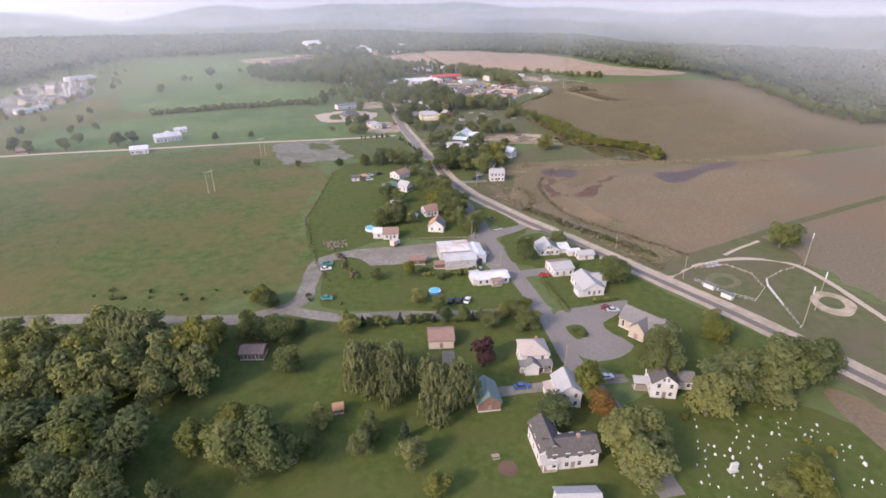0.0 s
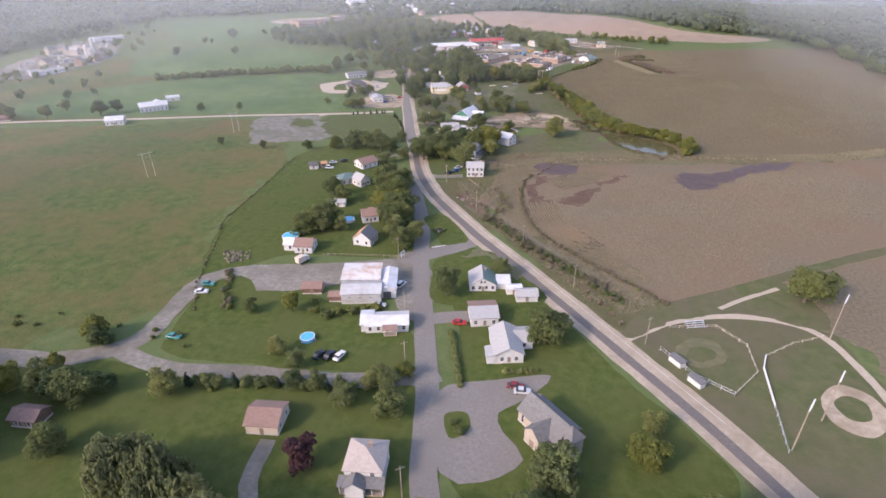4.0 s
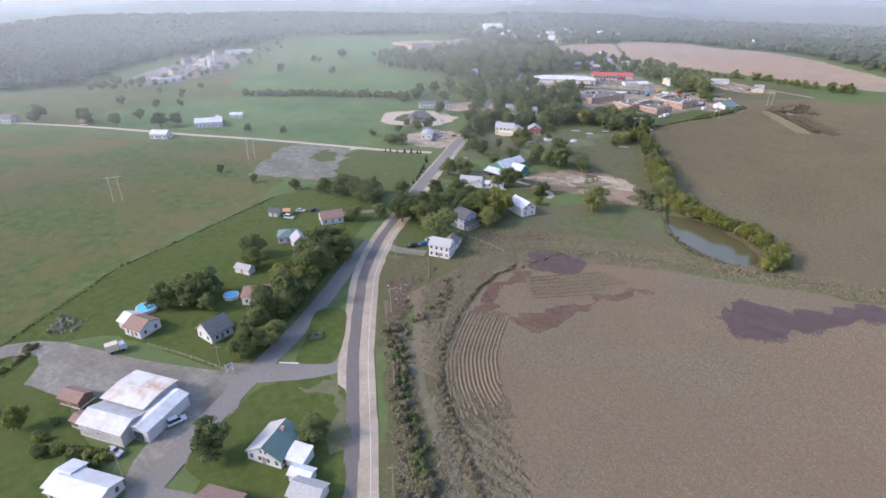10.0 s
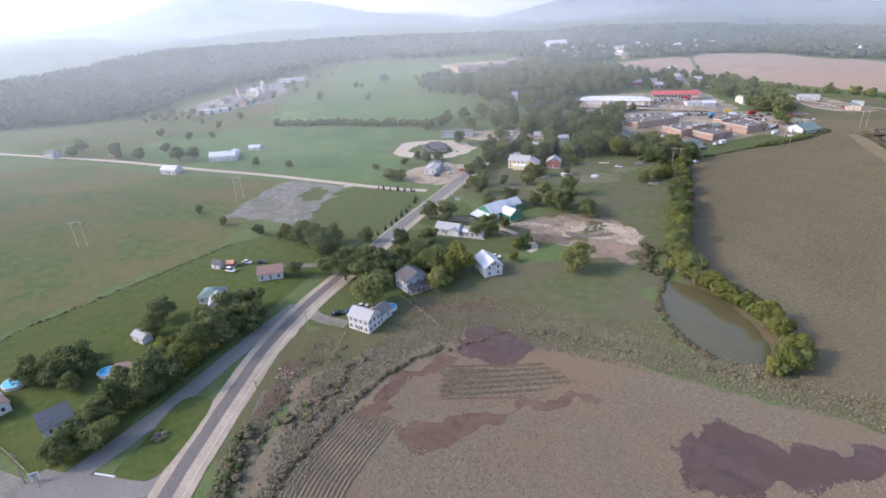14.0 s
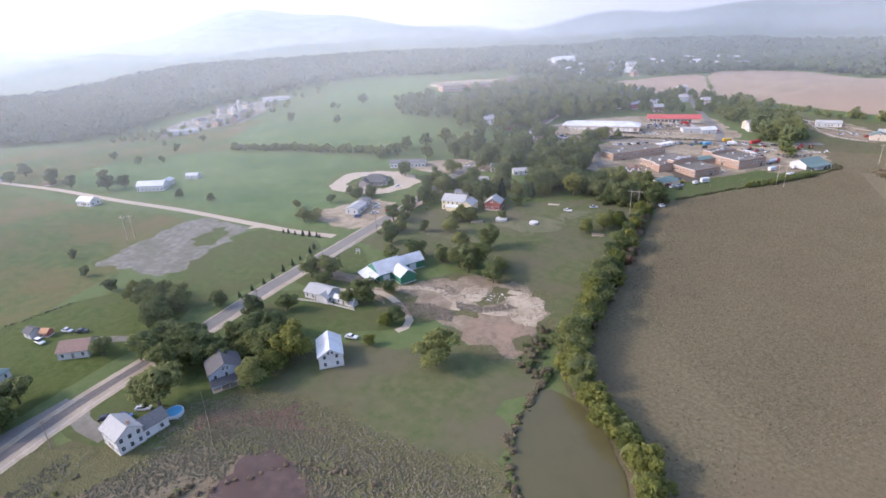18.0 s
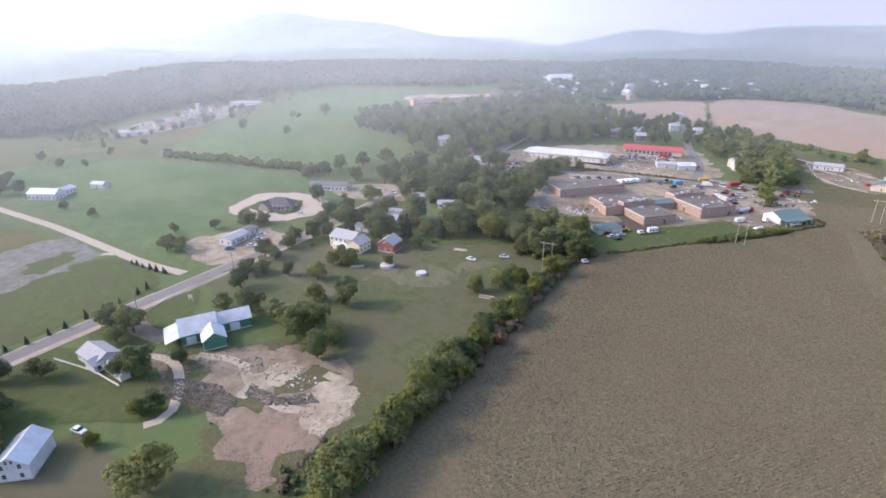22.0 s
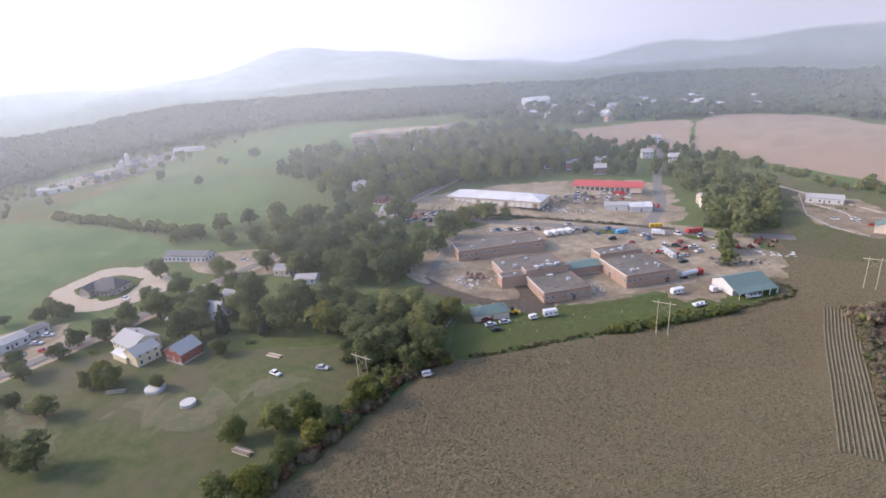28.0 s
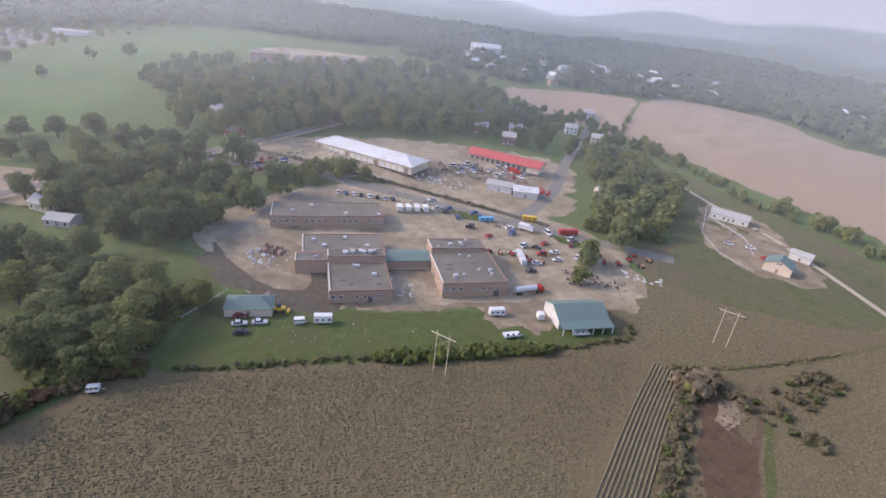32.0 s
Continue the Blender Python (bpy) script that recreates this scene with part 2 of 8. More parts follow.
M["rubble"] = material("rubble", (0.12, 0.1, 0.075), (0.27, 0.23, 0.175), 1.2, 1, 0.05)
for key, c1, c2, v in (
    ("leaf_green", (0.125, 0.160, 0.046), (0.19, 0.212, 0.074), 0.3), ("leaf_dark", (0.106, 0.143, 0.049), (0.164, 0.192, 0.071), 0.28),
    ("leaf_yellow", (0.125, 0.15, 0.03), (0.19, 0.2, 0.045), 0.2), ("leaf_willow", (0.15, 0.17, 0.066), (0.21, 0.228, 0.098), 0.12),
    ("leaf_orange", (0.23, 0.115, 0.03), (0.3, 0.17, 0.05), 0.2), ("leaf_plum", (0.06, 0.025, 0.026), (0.09, 0.04, 0.037), 0.1),
    ("leaf_rust", (0.13, 0.078, 0.042), (0.19, 0.12, 0.065), 0.25), ("leaf_dry", (0.17, 0.14, 0.085), (0.25, 0.21, 0.13), 0.25), ("leaf_conifer", (0.03, 0.056, 0.026), (0.05, 0.078, 0.036), 0.2)):
    M[key] = material(key, c1, c2, 0.7, 0.85, vary=v, translucent=0.5)
for key, c in (("paint_white", (0.62, 0.62, 0.61)), ("paint_black", (0.02, 0.02, 0.024)), ("paint_silver", (0.45, 0.46, 0.48)),
               ("paint_red", (0.42, 0.03, 0.025)), ("paint_blue", (0.04, 0.1, 0.25)), ("paint_teal", (0.03, 0.22, 0.2)),
               ("paint_yellow", (0.62, 0.38, 0.03)), ("paint_sky", (0.1, 0.32, 0.55)), ("paint_maroon", (0.2, 0.03, 0.03))):
    M[key] = material(key, c, tuple(a * 1.06 + 0.004 for a in c), 2, 0.25)
M["leaf_far"] = material("leaf_far", (0.06, 0.084, 0.04), (0.10, 0.122, 0.056), 0.09, 1.0, big=0.012, third=(0.078, 0.096, 0.05), translucent=0.3)


def painted_haze_material(name, stops, near, far, grain, sunward=1.6, leafy=0.0):
    """Glowing backdrop with haze painted in: paler with distance and towards the sun."""
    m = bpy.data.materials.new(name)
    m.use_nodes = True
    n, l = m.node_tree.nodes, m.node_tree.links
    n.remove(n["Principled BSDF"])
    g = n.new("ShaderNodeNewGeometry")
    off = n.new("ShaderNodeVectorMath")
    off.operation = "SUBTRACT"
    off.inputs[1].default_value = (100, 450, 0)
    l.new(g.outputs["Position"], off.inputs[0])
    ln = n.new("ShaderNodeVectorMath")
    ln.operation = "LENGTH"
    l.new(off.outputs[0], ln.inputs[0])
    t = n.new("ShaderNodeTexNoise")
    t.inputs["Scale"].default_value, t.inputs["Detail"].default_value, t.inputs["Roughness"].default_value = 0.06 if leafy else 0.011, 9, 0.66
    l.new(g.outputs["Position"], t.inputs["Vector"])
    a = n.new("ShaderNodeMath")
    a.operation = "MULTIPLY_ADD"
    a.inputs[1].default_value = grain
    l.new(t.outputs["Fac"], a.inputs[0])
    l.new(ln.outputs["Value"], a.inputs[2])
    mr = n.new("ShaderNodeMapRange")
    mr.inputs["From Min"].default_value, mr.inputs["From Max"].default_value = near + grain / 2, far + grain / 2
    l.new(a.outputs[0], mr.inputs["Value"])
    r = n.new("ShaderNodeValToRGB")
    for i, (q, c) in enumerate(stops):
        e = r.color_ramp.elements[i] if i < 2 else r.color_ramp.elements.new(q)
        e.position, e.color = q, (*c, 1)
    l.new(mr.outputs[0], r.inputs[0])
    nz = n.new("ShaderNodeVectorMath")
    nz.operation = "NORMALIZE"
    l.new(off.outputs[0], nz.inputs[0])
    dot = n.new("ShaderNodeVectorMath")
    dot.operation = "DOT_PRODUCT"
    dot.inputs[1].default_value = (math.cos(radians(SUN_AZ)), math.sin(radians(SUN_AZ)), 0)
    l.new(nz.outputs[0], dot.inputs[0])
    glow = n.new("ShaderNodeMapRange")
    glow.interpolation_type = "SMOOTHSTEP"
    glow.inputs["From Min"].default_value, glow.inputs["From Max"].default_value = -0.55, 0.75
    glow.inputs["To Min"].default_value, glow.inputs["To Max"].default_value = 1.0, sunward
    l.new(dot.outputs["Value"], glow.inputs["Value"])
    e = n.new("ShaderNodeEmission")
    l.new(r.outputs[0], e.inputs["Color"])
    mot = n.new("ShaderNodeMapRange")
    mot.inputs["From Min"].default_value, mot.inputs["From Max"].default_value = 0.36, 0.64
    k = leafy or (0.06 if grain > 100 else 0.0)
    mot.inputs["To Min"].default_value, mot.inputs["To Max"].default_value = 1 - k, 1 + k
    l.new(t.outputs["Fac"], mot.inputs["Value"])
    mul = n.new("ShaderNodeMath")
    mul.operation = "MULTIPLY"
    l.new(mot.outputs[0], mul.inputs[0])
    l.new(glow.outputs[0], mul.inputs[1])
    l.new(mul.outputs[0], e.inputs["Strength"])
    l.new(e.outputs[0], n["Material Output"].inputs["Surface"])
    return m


# Haze and sunward glow of the hills are painted into this emission ramp.
M["distance"] = painted_haze_material("painted_haze_distance", ((0.0, (0.048, 0.066, 0.070)), (0.42, (0.062, 0.084, 0.096)), (0.6, (0.086, 0.113, 0.138)), (1.0, (0.132, 0.166, 0.215))), 1050, 4500, 700, 2.1)


def haze_sheet_material(name, most, low, high, top, fade=(), colour=(0.66, 0.68, 0.68)):
    """Added see-through sheet that stands in for haze, sunlit and skylit, thicker westward."""
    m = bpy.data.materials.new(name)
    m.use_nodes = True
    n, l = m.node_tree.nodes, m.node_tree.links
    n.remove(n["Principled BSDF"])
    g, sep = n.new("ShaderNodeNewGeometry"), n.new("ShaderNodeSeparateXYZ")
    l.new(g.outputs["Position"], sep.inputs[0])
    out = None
    # Haze painted as opacity: grows with height, west and north, fades at the top.
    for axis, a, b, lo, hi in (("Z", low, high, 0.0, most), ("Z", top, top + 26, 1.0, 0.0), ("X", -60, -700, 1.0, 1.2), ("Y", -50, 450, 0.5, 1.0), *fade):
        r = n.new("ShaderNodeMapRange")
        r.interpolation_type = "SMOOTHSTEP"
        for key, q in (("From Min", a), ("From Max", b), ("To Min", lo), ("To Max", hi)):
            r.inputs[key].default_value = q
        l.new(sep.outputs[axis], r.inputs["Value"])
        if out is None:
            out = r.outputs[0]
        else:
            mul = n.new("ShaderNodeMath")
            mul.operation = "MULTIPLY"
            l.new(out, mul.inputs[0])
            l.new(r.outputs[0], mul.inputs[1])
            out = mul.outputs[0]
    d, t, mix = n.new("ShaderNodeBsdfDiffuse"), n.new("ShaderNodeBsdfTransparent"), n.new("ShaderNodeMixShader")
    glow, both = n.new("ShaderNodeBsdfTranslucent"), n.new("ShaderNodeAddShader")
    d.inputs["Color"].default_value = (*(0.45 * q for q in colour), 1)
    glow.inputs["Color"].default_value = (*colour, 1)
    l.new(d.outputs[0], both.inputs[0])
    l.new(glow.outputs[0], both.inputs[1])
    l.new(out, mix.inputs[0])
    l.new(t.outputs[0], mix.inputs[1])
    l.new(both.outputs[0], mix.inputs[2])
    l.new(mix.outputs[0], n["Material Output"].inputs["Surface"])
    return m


# Bright haze painted as emission for the ring, stronger towards the sun.
M["haze_sky"] = painted_haze_material("haze_sky", ((0.0, (0.197, 0.235, 0.310)), (1.0, (0.197, 0.235, 0.310))), 4000, 6000, 10, 2.2)
water = material("pond_water", (0.085, 0.075, 0.035), (0.1, 0.09, 0.04), 0.1, 0.12, 0.02, 0.05, fine=1.2, gloss=0.3)
puddle = material("puddle_water", (0.066, 0.044, 0.036), (0.105, 0.070, 0.055), 0.25, 0.5, 0.03, 0.06, (0.082, 0.050, 0.038), gloss=0.2)


# ---- small builders ----
def box(bm, sx, sy, sz, x=0.0, y=0.0, z=0.0, rz=0.0, tilt=0.0):
    """A box on the height z, turned about the upright by rz degrees."""
    m = pose(x, y, z + sz / 2, tilt, 0, rz) @ Matrix.Diagonal((sx, sy, sz, 1))
    bmesh.ops.create_cube(bm, size=1, matrix=m)
    return bm


def tube(bm, r1, r2, h, x=0.0, y=0.0, z=0.0, n=8, m=None):
    bmesh.ops.create_cone(bm, cap_ends=True, segments=n, radius1=r1, radius2=r2, depth=h, matrix=(m or pose(x, y, z)) @ pose(0, 0, h / 2))
    return bm


def rod(bm, a, b, r1, r2=None, n=6):
    a, b = Vector(a), Vector(b)
    d = b - a
    m = Matrix.Translation(a) @ d.to_track_quat("Z", "Y").to_matrix().to_4x4()
    return tube(bm, r1, r1 if r2 is None else r2, d.length, n=n, m=m)


def prism(bm, profile, length):
    """A profile in y and z, drawn out along x, centred."""
    a = [bm.verts.new((-length / 2, y, z)) for y, z in profile]
    b = [bm.verts.new((length / 2, y, z)) for y, z in profile]
    bm.faces.new(a[::-1])
    bm.faces.new(b)
    k = len(a)
    for i in range(k):
        bm.faces.new((a[i], a[(i + 1) % k], b[(i + 1) % k], b[i]))
    bmesh.ops.recalc_face_normals(bm, faces=bm.faces)
    return bm


def mesh_of(name, bm, mat):
    me = bpy.data.meshes.new(name)
    bm.to_mesh(me)
    bm.free()
    me.materials.append(mat)
    return me


def part(name, bm, mat, parent, label=""):
    ob = new(name, mesh_of(name, bm, mat))
    ob.parent = parent
    if label:
        ob["label"] = label
    return ob


def shared(name, me, parent, m, label=""):
    ob = new(name, me)
    ob.parent = parent
    ob.matrix_basis = m
    if label:
        ob["label"] = label
    return ob


def thing(name, m, label, category, group="", kind=""):
    ob = new(name)
    ob.matrix_basis = m
    return tagged(ob, label, category, group, kind)


def solid(name, bm, mat, m, label, category, group="", kind=""):
    ob = new(name, mesh_of(name, bm, mat))
    ob.matrix_basis = m
    return tagged(ob, label, category, group, kind)


def spline(pts, step, closed=False):
    """A smooth line through the points."""
    p = [Vector((*q[:2], 0)) for q in pts]
    k, out = len(p), []
    for i in range(k if closed else k - 1):
        if closed:
            a, b, c, d = p[i - 1], p[i], p[(i + 1) % k], p[(i + 2) % k]
        else:
            a, b, c, d = p[max(i - 1, 0)], p[i], p[i + 1], p[min(i + 2, k - 1)]
        n = max(1, round((c - b).length / step))
        for j in range(n):
            t = j / n
            out.append(0.5 * (2 * b + (c - a) * t + (2 * a - 5 * b + 4 * c - d) * t * t + (3 * b - a - 3 * c + d) * t ** 3))
    if not closed:
        out.append(p[-1])
    return out


LAYER = [0]


def patch(name, pts, mat, z, label, category="ground", rough=0.0, step=4.0, smooth=True):
    """A sheet of ground inside an outline, with an uneven edge."""
    LAYER[0] += 1
    z += LAYER[0] * 0.0007
    line = spline(pts, step, True) if smooth else [Vector((*p, 0)) for p in pts]
    flat = []
    for v in line:
        w = noise.noise_vector(v * 0.13) * rough + noise.noise_vector(v * 0.5) * rough * 0.4 + noise.noise_vector(v * 1.7) * rough * 0.22
        flat.append(Vector((v.x + w.x, v.y + w.y)))
    vs, _, fs, *_ = delaunay_2d_cdt(flat, [], [list(range(len(flat)))], 1, 1e-4)
    bm = bmesh.new()
    vs = [bm.verts.new((*v, z)) for v in vs]
    for f in fs:
        bm.faces.new([vs[i] for i in f])
    bmesh.ops.recalc_face_normals(bm, faces=bm.faces)
    bm.normal_update()
    flip = [f for f in bm.faces if f.normal.z < 0]
    if flip:
        bmesh.ops.reverse_faces(bm, faces=flip)
    return solid(name, bm, mat, Matrix(), label, category, kind="structure")


def ribbon(name, pts, width, mat, z, label, category="road", rough=0.0, shift=0.0, crown=0.0):
    line = spline(pts, 4.0)
    bm = bmesh.new()
    rows = []
    for i, v in enumerate(line):
        d = (line[min(i + 1, len(line) - 1)] - line[max(i - 1, 0)]).normalized()
        nrm = Vector((d.y, -d.x, 0))
        wl = width / 2 + rough * noise.noise(v * 0.21)
        wr = width / 2 + rough * noise.noise(v * 0.21 + Vector((40, 7, 3)))
        rows.append([bm.verts.new((*(v + nrm * (shift + s)).xy, z + (0 if s else crown))) for s in (-wl, 0, wr)])
    for a, b in zip(rows, rows[1:]):
        for j in (0, 1):
            bm.faces.new((a[j], a[j + 1], b[j + 1], b[j]))
    bmesh.ops.recalc_face_normals(bm, faces=bm.faces)
    if sum(q.normal.z for q in bm.faces) < 0:
        bmesh.ops.reverse_faces(bm, faces=bm.faces)
    return solid(name, bm, mat, Matrix(), label, category, kind="structure")


def inside(x, y, pts):
    hit = False
    for (x1, y1), (x2, y2) in zip(pts, pts[1:] + pts[:1]):
        if (y1 > y) != (y2 > y) and x < (x2 - x1) * (y - y1) / (y2 - y1) + x1:
            hit = not hit
    return hit


def scatter(pts, count, gap, seed):
    """Places inside an outline, no two nearer than gap."""
    rng = random.Random(seed)
    xs, ys = [p[0] for p in pts], [p[1] for p in pts]
    got, tries = [], 0
    while len(got) < count and tries < count * 40:
        tries += 1
        x, y = rng.uniform(min(xs), max(xs)), rng.uniform(min(ys), max(ys))
        if inside(x, y, pts) and all((x - a) ** 2 + (y - b) ** 2 > gap * gap for a, b in got):
            got.append((x, y))
    return got


def along(pts, gap, seed, wander=1.0):
    rng = random.Random(seed)
    return [(v.x + rng.uniform(-wander, wander), v.y + rng.uniform(-wander, wander)) for v in spline(pts, gap)]


# ---- the land ----
def ease(t):
    t = np.clip(t, 0.0, 1.0)
    return t * t * (3 - 2 * t)


def height(x, y):
    """The land is level by the road and rises gently to the north-west, and to a low step in the north."""
    west = 32 * ease((20 - x) / 440) * ease((y - 420) / 380)
    north = 24 * ease((y - 880) / 200) * ease((420 - x) / 260)
    return (west ** 4 + north ** 4) ** 0.25


def site(x, y):
    """The plan is drawn level; here its places move in to where they lie on the rising ground, seen from the flight line."""
    ex, ey = 141.0, np.clip(330 + (y - 470) * 1.3, 330, 590)
    k = 0.0 * x
    for _ in range(16):
        k = 0.4 * k + 0.006 * height(x + (ex - x) * k, y + (ey - y) * k)
    return x + (ex - x) * k, y + (ey - y) * k


FIXED = set()


def fixed(ob):
    """Marks a thing that stands where its numbers say, so that only its height follows the land."""
    FIXED.add(ob.name)
    return ob


def land():
    """One round sheet from the village to the hills on the skyline."""
    bm, far = bmesh.new(), bmesh.new()
    near = [0] + list(range(12, 1296, 12)) + [1300]
    beyond = [1300, 1420, 1560, 1750, 2050, 2400, 2700, 2950, 3100, 3250, 3400, 3550, 3700, 3850, 4000, 4150, 4300, 4400, 4500]
    n = 288
    for mesh, radii in ((bm, near), (far, beyond)):
        rows = []
        for r in radii:
            row = []
            for i in range(n if r else 1):
                deg = 360 * i / n
                az = math.radians(deg)
                x, y = r * math.cos(az), 450 + r * math.sin(az)
                h = height(x, y) * (1 - ease((r - 1300) / 1500))
                if r > 1300:
                    h += 60 * ease((r - 1500) / 1200) * (0.25 + noise.noise(Vector((x, y, 0)) * 0.0016))
                    hill = 160 * math.exp(-((deg - 157) / 7.0) ** 2) + 95 * math.exp(-((deg - 147) / 5.0) ** 2) + 90 * math.exp(-((deg - 104) / 9) ** 2)
                    hill += 70 + 10 * math.sin(math.radians(deg * 5)) + 7 * math.sin(math.radians(deg * 17)) + 30 * noise.noise(Vector((math.cos(az) * 7, math.sin(az) * 7, 0)))
                    h += hill * (max(0.0, (r - 3000) / 1400) ** 1.3 if r < 4450 else 0.9)
                row.append(mesh.verts.new((x, y, h)))
            rows.append(row)
        for a, b in zip(rows, rows[1:]):
            for i in range(n):
                q = (i + 1) % n
                if len(a) == 1:
                    mesh.faces.new((a[0], b[i], b[q]))
                else:
                    mesh.faces.new((a[i], b[i], b[q], a[q]))
        for f in mesh.faces:
            f.smooth = True
        mesh.normal_update()
    fixed(solid("backdrop", far, M["distance"], Matrix(), "woods and hills on the skyline with blue haze painted in", "distance", kind="structure"))
    return fixed(solid("ground", bm, M["pasture"], Matrix(), "rolling pasture land reaching to wooded hills", "ground", kind="structure"))


LAND = land()


def sky_ring():
    """An added glowing ring, painted as bright haze, closes the skyline behind the hills."""
    bm = bmesh.new()
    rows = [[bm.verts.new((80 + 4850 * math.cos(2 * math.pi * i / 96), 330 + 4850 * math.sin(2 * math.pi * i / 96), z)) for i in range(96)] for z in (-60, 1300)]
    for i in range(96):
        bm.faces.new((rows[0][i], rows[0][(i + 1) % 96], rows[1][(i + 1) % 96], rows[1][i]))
    return fixed(solid("backdrop_sky", bm, M["haze_sky"], Matrix(), "glowing ring painted as bright white haze over the skyline", "sky", kind="structure"))


sky_ring()


def haze_sheet(pts, most, low, high, top, fade=()):
    """One upright added sheet, standing in for haze that dims the far land."""
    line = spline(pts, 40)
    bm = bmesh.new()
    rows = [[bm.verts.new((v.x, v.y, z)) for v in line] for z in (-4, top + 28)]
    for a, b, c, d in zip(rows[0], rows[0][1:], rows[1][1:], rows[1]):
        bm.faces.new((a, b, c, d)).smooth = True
    return fixed(solid("haze", bm, haze_sheet_material("haze", most, low, high, top, fade), Matrix(), "thin see-through sheet standing in for haze over the far land", "haze", kind="structure"))


# Added sheets that pale the dark middle and far land as haze would.
haze_sheet([(-300, -300), (-210, 0), (-150, 200), (-100, 350), (-78, 450), (-70, 600), (-40, 720), (40, 805), (200, 830), (420, 760), (560, 600)], 0.15, 12, 88, 88)
haze_sheet([(-460, -420), (-370, -100), (-310, 200), (-285, 400), (-245, 600), (-205, 760), (-110, 900), (40, 975), (240, 985), (335, 880), (350, 700), (385, 500), (430, 300), (520, 0), (640, -300)], 0.16, 8, 78, 90)
haze_sheet([(-900, -500), (-780, 0), (-680, 420), (-580, 690), (-440, 940), (-220, 1150), (80, 1260), (440, 1180), (620, 900), (660, 600), (720, 300), (840, -200)], 0.13, 5, 72, 94)
haze_sheet([(-1500, -500), (-1330, 200), (-1180, 800), (-860, 1380), (-400, 1740), (200, 1800), (800, 1560), (1300, 1000), (1500, 400)], 0.04, 0, 70, 98)
haze_sheet([(460, -200), (330, 60), (240, 250), (196, 390), (186, 520), (192, 660), (240, 800), (330, 900)], 0.14, 2, 66, 72, (("Y", 480, 820, 1.0, 0.0),))
haze_sheet([(200, 1120), (300, 960), (334, 860), (332, 700), (338, 566), (480, 412), (700, 286)], 0.14, 2, 50, 66, (("Y", 700, 1060, 1.0, 0.0),))
haze_sheet([(-200, -60), (-130, 60), (-60, 140), (0, 240), (30, 340), (50, 450), (61, 565), (100, 690), (170, 770), (300, 850)], 0.06, 36, 78, 84, (("X", 90, 250, 1.0, 0.0),))
patch("ground_meadow", [(-66, 181), (-78, 200), (-100, 245), (-108, 281), (-116, 335), (-186, 405), (-260, 372), (-380, 320), (-420, 180), (-330, 60), (-150, 110), (-95, 166)],
      M["meadow"], 0.03, "rough olive meadow grass with darker tufts", rough=9)
patch("ground_lawn_west", [(-78, 201), (-55, 224), (-12, 236), (-26, 282), (-42, 318), (-64, 365), (-92, 370), (-112, 339), (-104, 281), (-98, 245)],
      M["lawn"], 0.05, "mown green lawn behind the roadside houses", rough=2)
patch("ground_lawn_south", [(-150, 140), (-100, 146), (-72, 154), (-40, 154), (14, 166), (24, 150), (44, 90), (60, 40), (0, 0), (-110, 20), (-160, 90)],
      M["lawn"], 0.05, "deep green lawn with trees", rough=2)
patch("ground_lawn_loop", [(-66, 170), (-60, 161), (-34, 163), (8, 171), (6, 190), (-8, 196), (-24, 198), (-40, 202), (-53, 200), (-64, 207), (-72, 198)],
      M["lawn"], 0.055, "mown lawn inside the loop of the lane", rough=1)
patch("ground_lawn_church", [(22, 190), (12, 214), (4, 240), (18, 246), (40, 220), (54, 204), (70, 183), (92, 152), (60, 128), (30, 140), (26, 165)],
      M["lawn"], 0.055, "green lawns between the lane and the main road", rough=1)
patch("ground_cemetery", [(40, 88), (36, 116), (56, 132), (78, 128), (96, 118), (100, 96), (82, 70), (52, 60)], M["lawn"], 0.06,
      "mown grass of the cemetery", rough=1.5)
patch("ground_east_verge", [(100, 140), (92, 165), (72, 198), (88, 214), (128, 224), (140, 190), (190, 120), (160, 60)], M["paddock"], 0.03,
      "dry grass beside the ball fields", rough=2)
patch("ground_ballfield", [(76, 197), (85, 211), (102, 220), (119, 222), (130, 215), (134, 190), (128, 172), (100, 175), (90, 184)], M["paddock"], 0.045,
      "worn grass of the ball fields", rough=1)
fixed(patch("ground_hayfield_west", [(-112, 452), (-140, 440), (-205, 420), (-290, 396), (-345, 376), (-400, 400), (-395, 455), (-340, 497), (-290, 524), (-240, 548), (-200, 560), (-172, 560), (-196, 532), (-190, 508), (-160, 490), (-125, 478)],
      M["hayfield"], 0.04, "bright green hay field on a gentle slope", rough=6))
fixed(patch("ground_olive_field", [(-400, 392), (-345, 370), (-300, 376), (-420, 330), (-520, 330), (-560, 420), (-520, 500), (-460, 560), (-430, 570), (-395, 520), (-350, 508), (-398, 458)],
      M["meadow"], 0.035, "rough olive and tan field below the plant", rough=8))
fixed(patch("ground_hayfield_north", [(-345, 512), (-400, 522), (-436, 564), (-372, 596), (-300, 621), (-240, 632), (-205, 620), (-200, 600), (-240, 570), (-290, 546)], M["hayfield"], 0.03,
      "far green hay field between woods", rough=5))
fixed(patch("ground_hayfield_north", [(-425, 585), (-418, 600), (-350, 634), (-300, 646), (-262, 652), (-250, 634), (-300, 625), (-370, 600)], M["hayfield"], 0.034, "narrow green hay field before the far woods", rough=4))
fixed(patch("ground_far_lawn", [(-400, 634), (-440, 656), (-500, 715), (-530, 780), (-470, 826), (-400, 800), (-362, 772), (-318, 752), (-300, 720), (-320, 680), (-350, 648)], M["hayfield"], 0.032, "far green lawn before the distant school", rough=5))
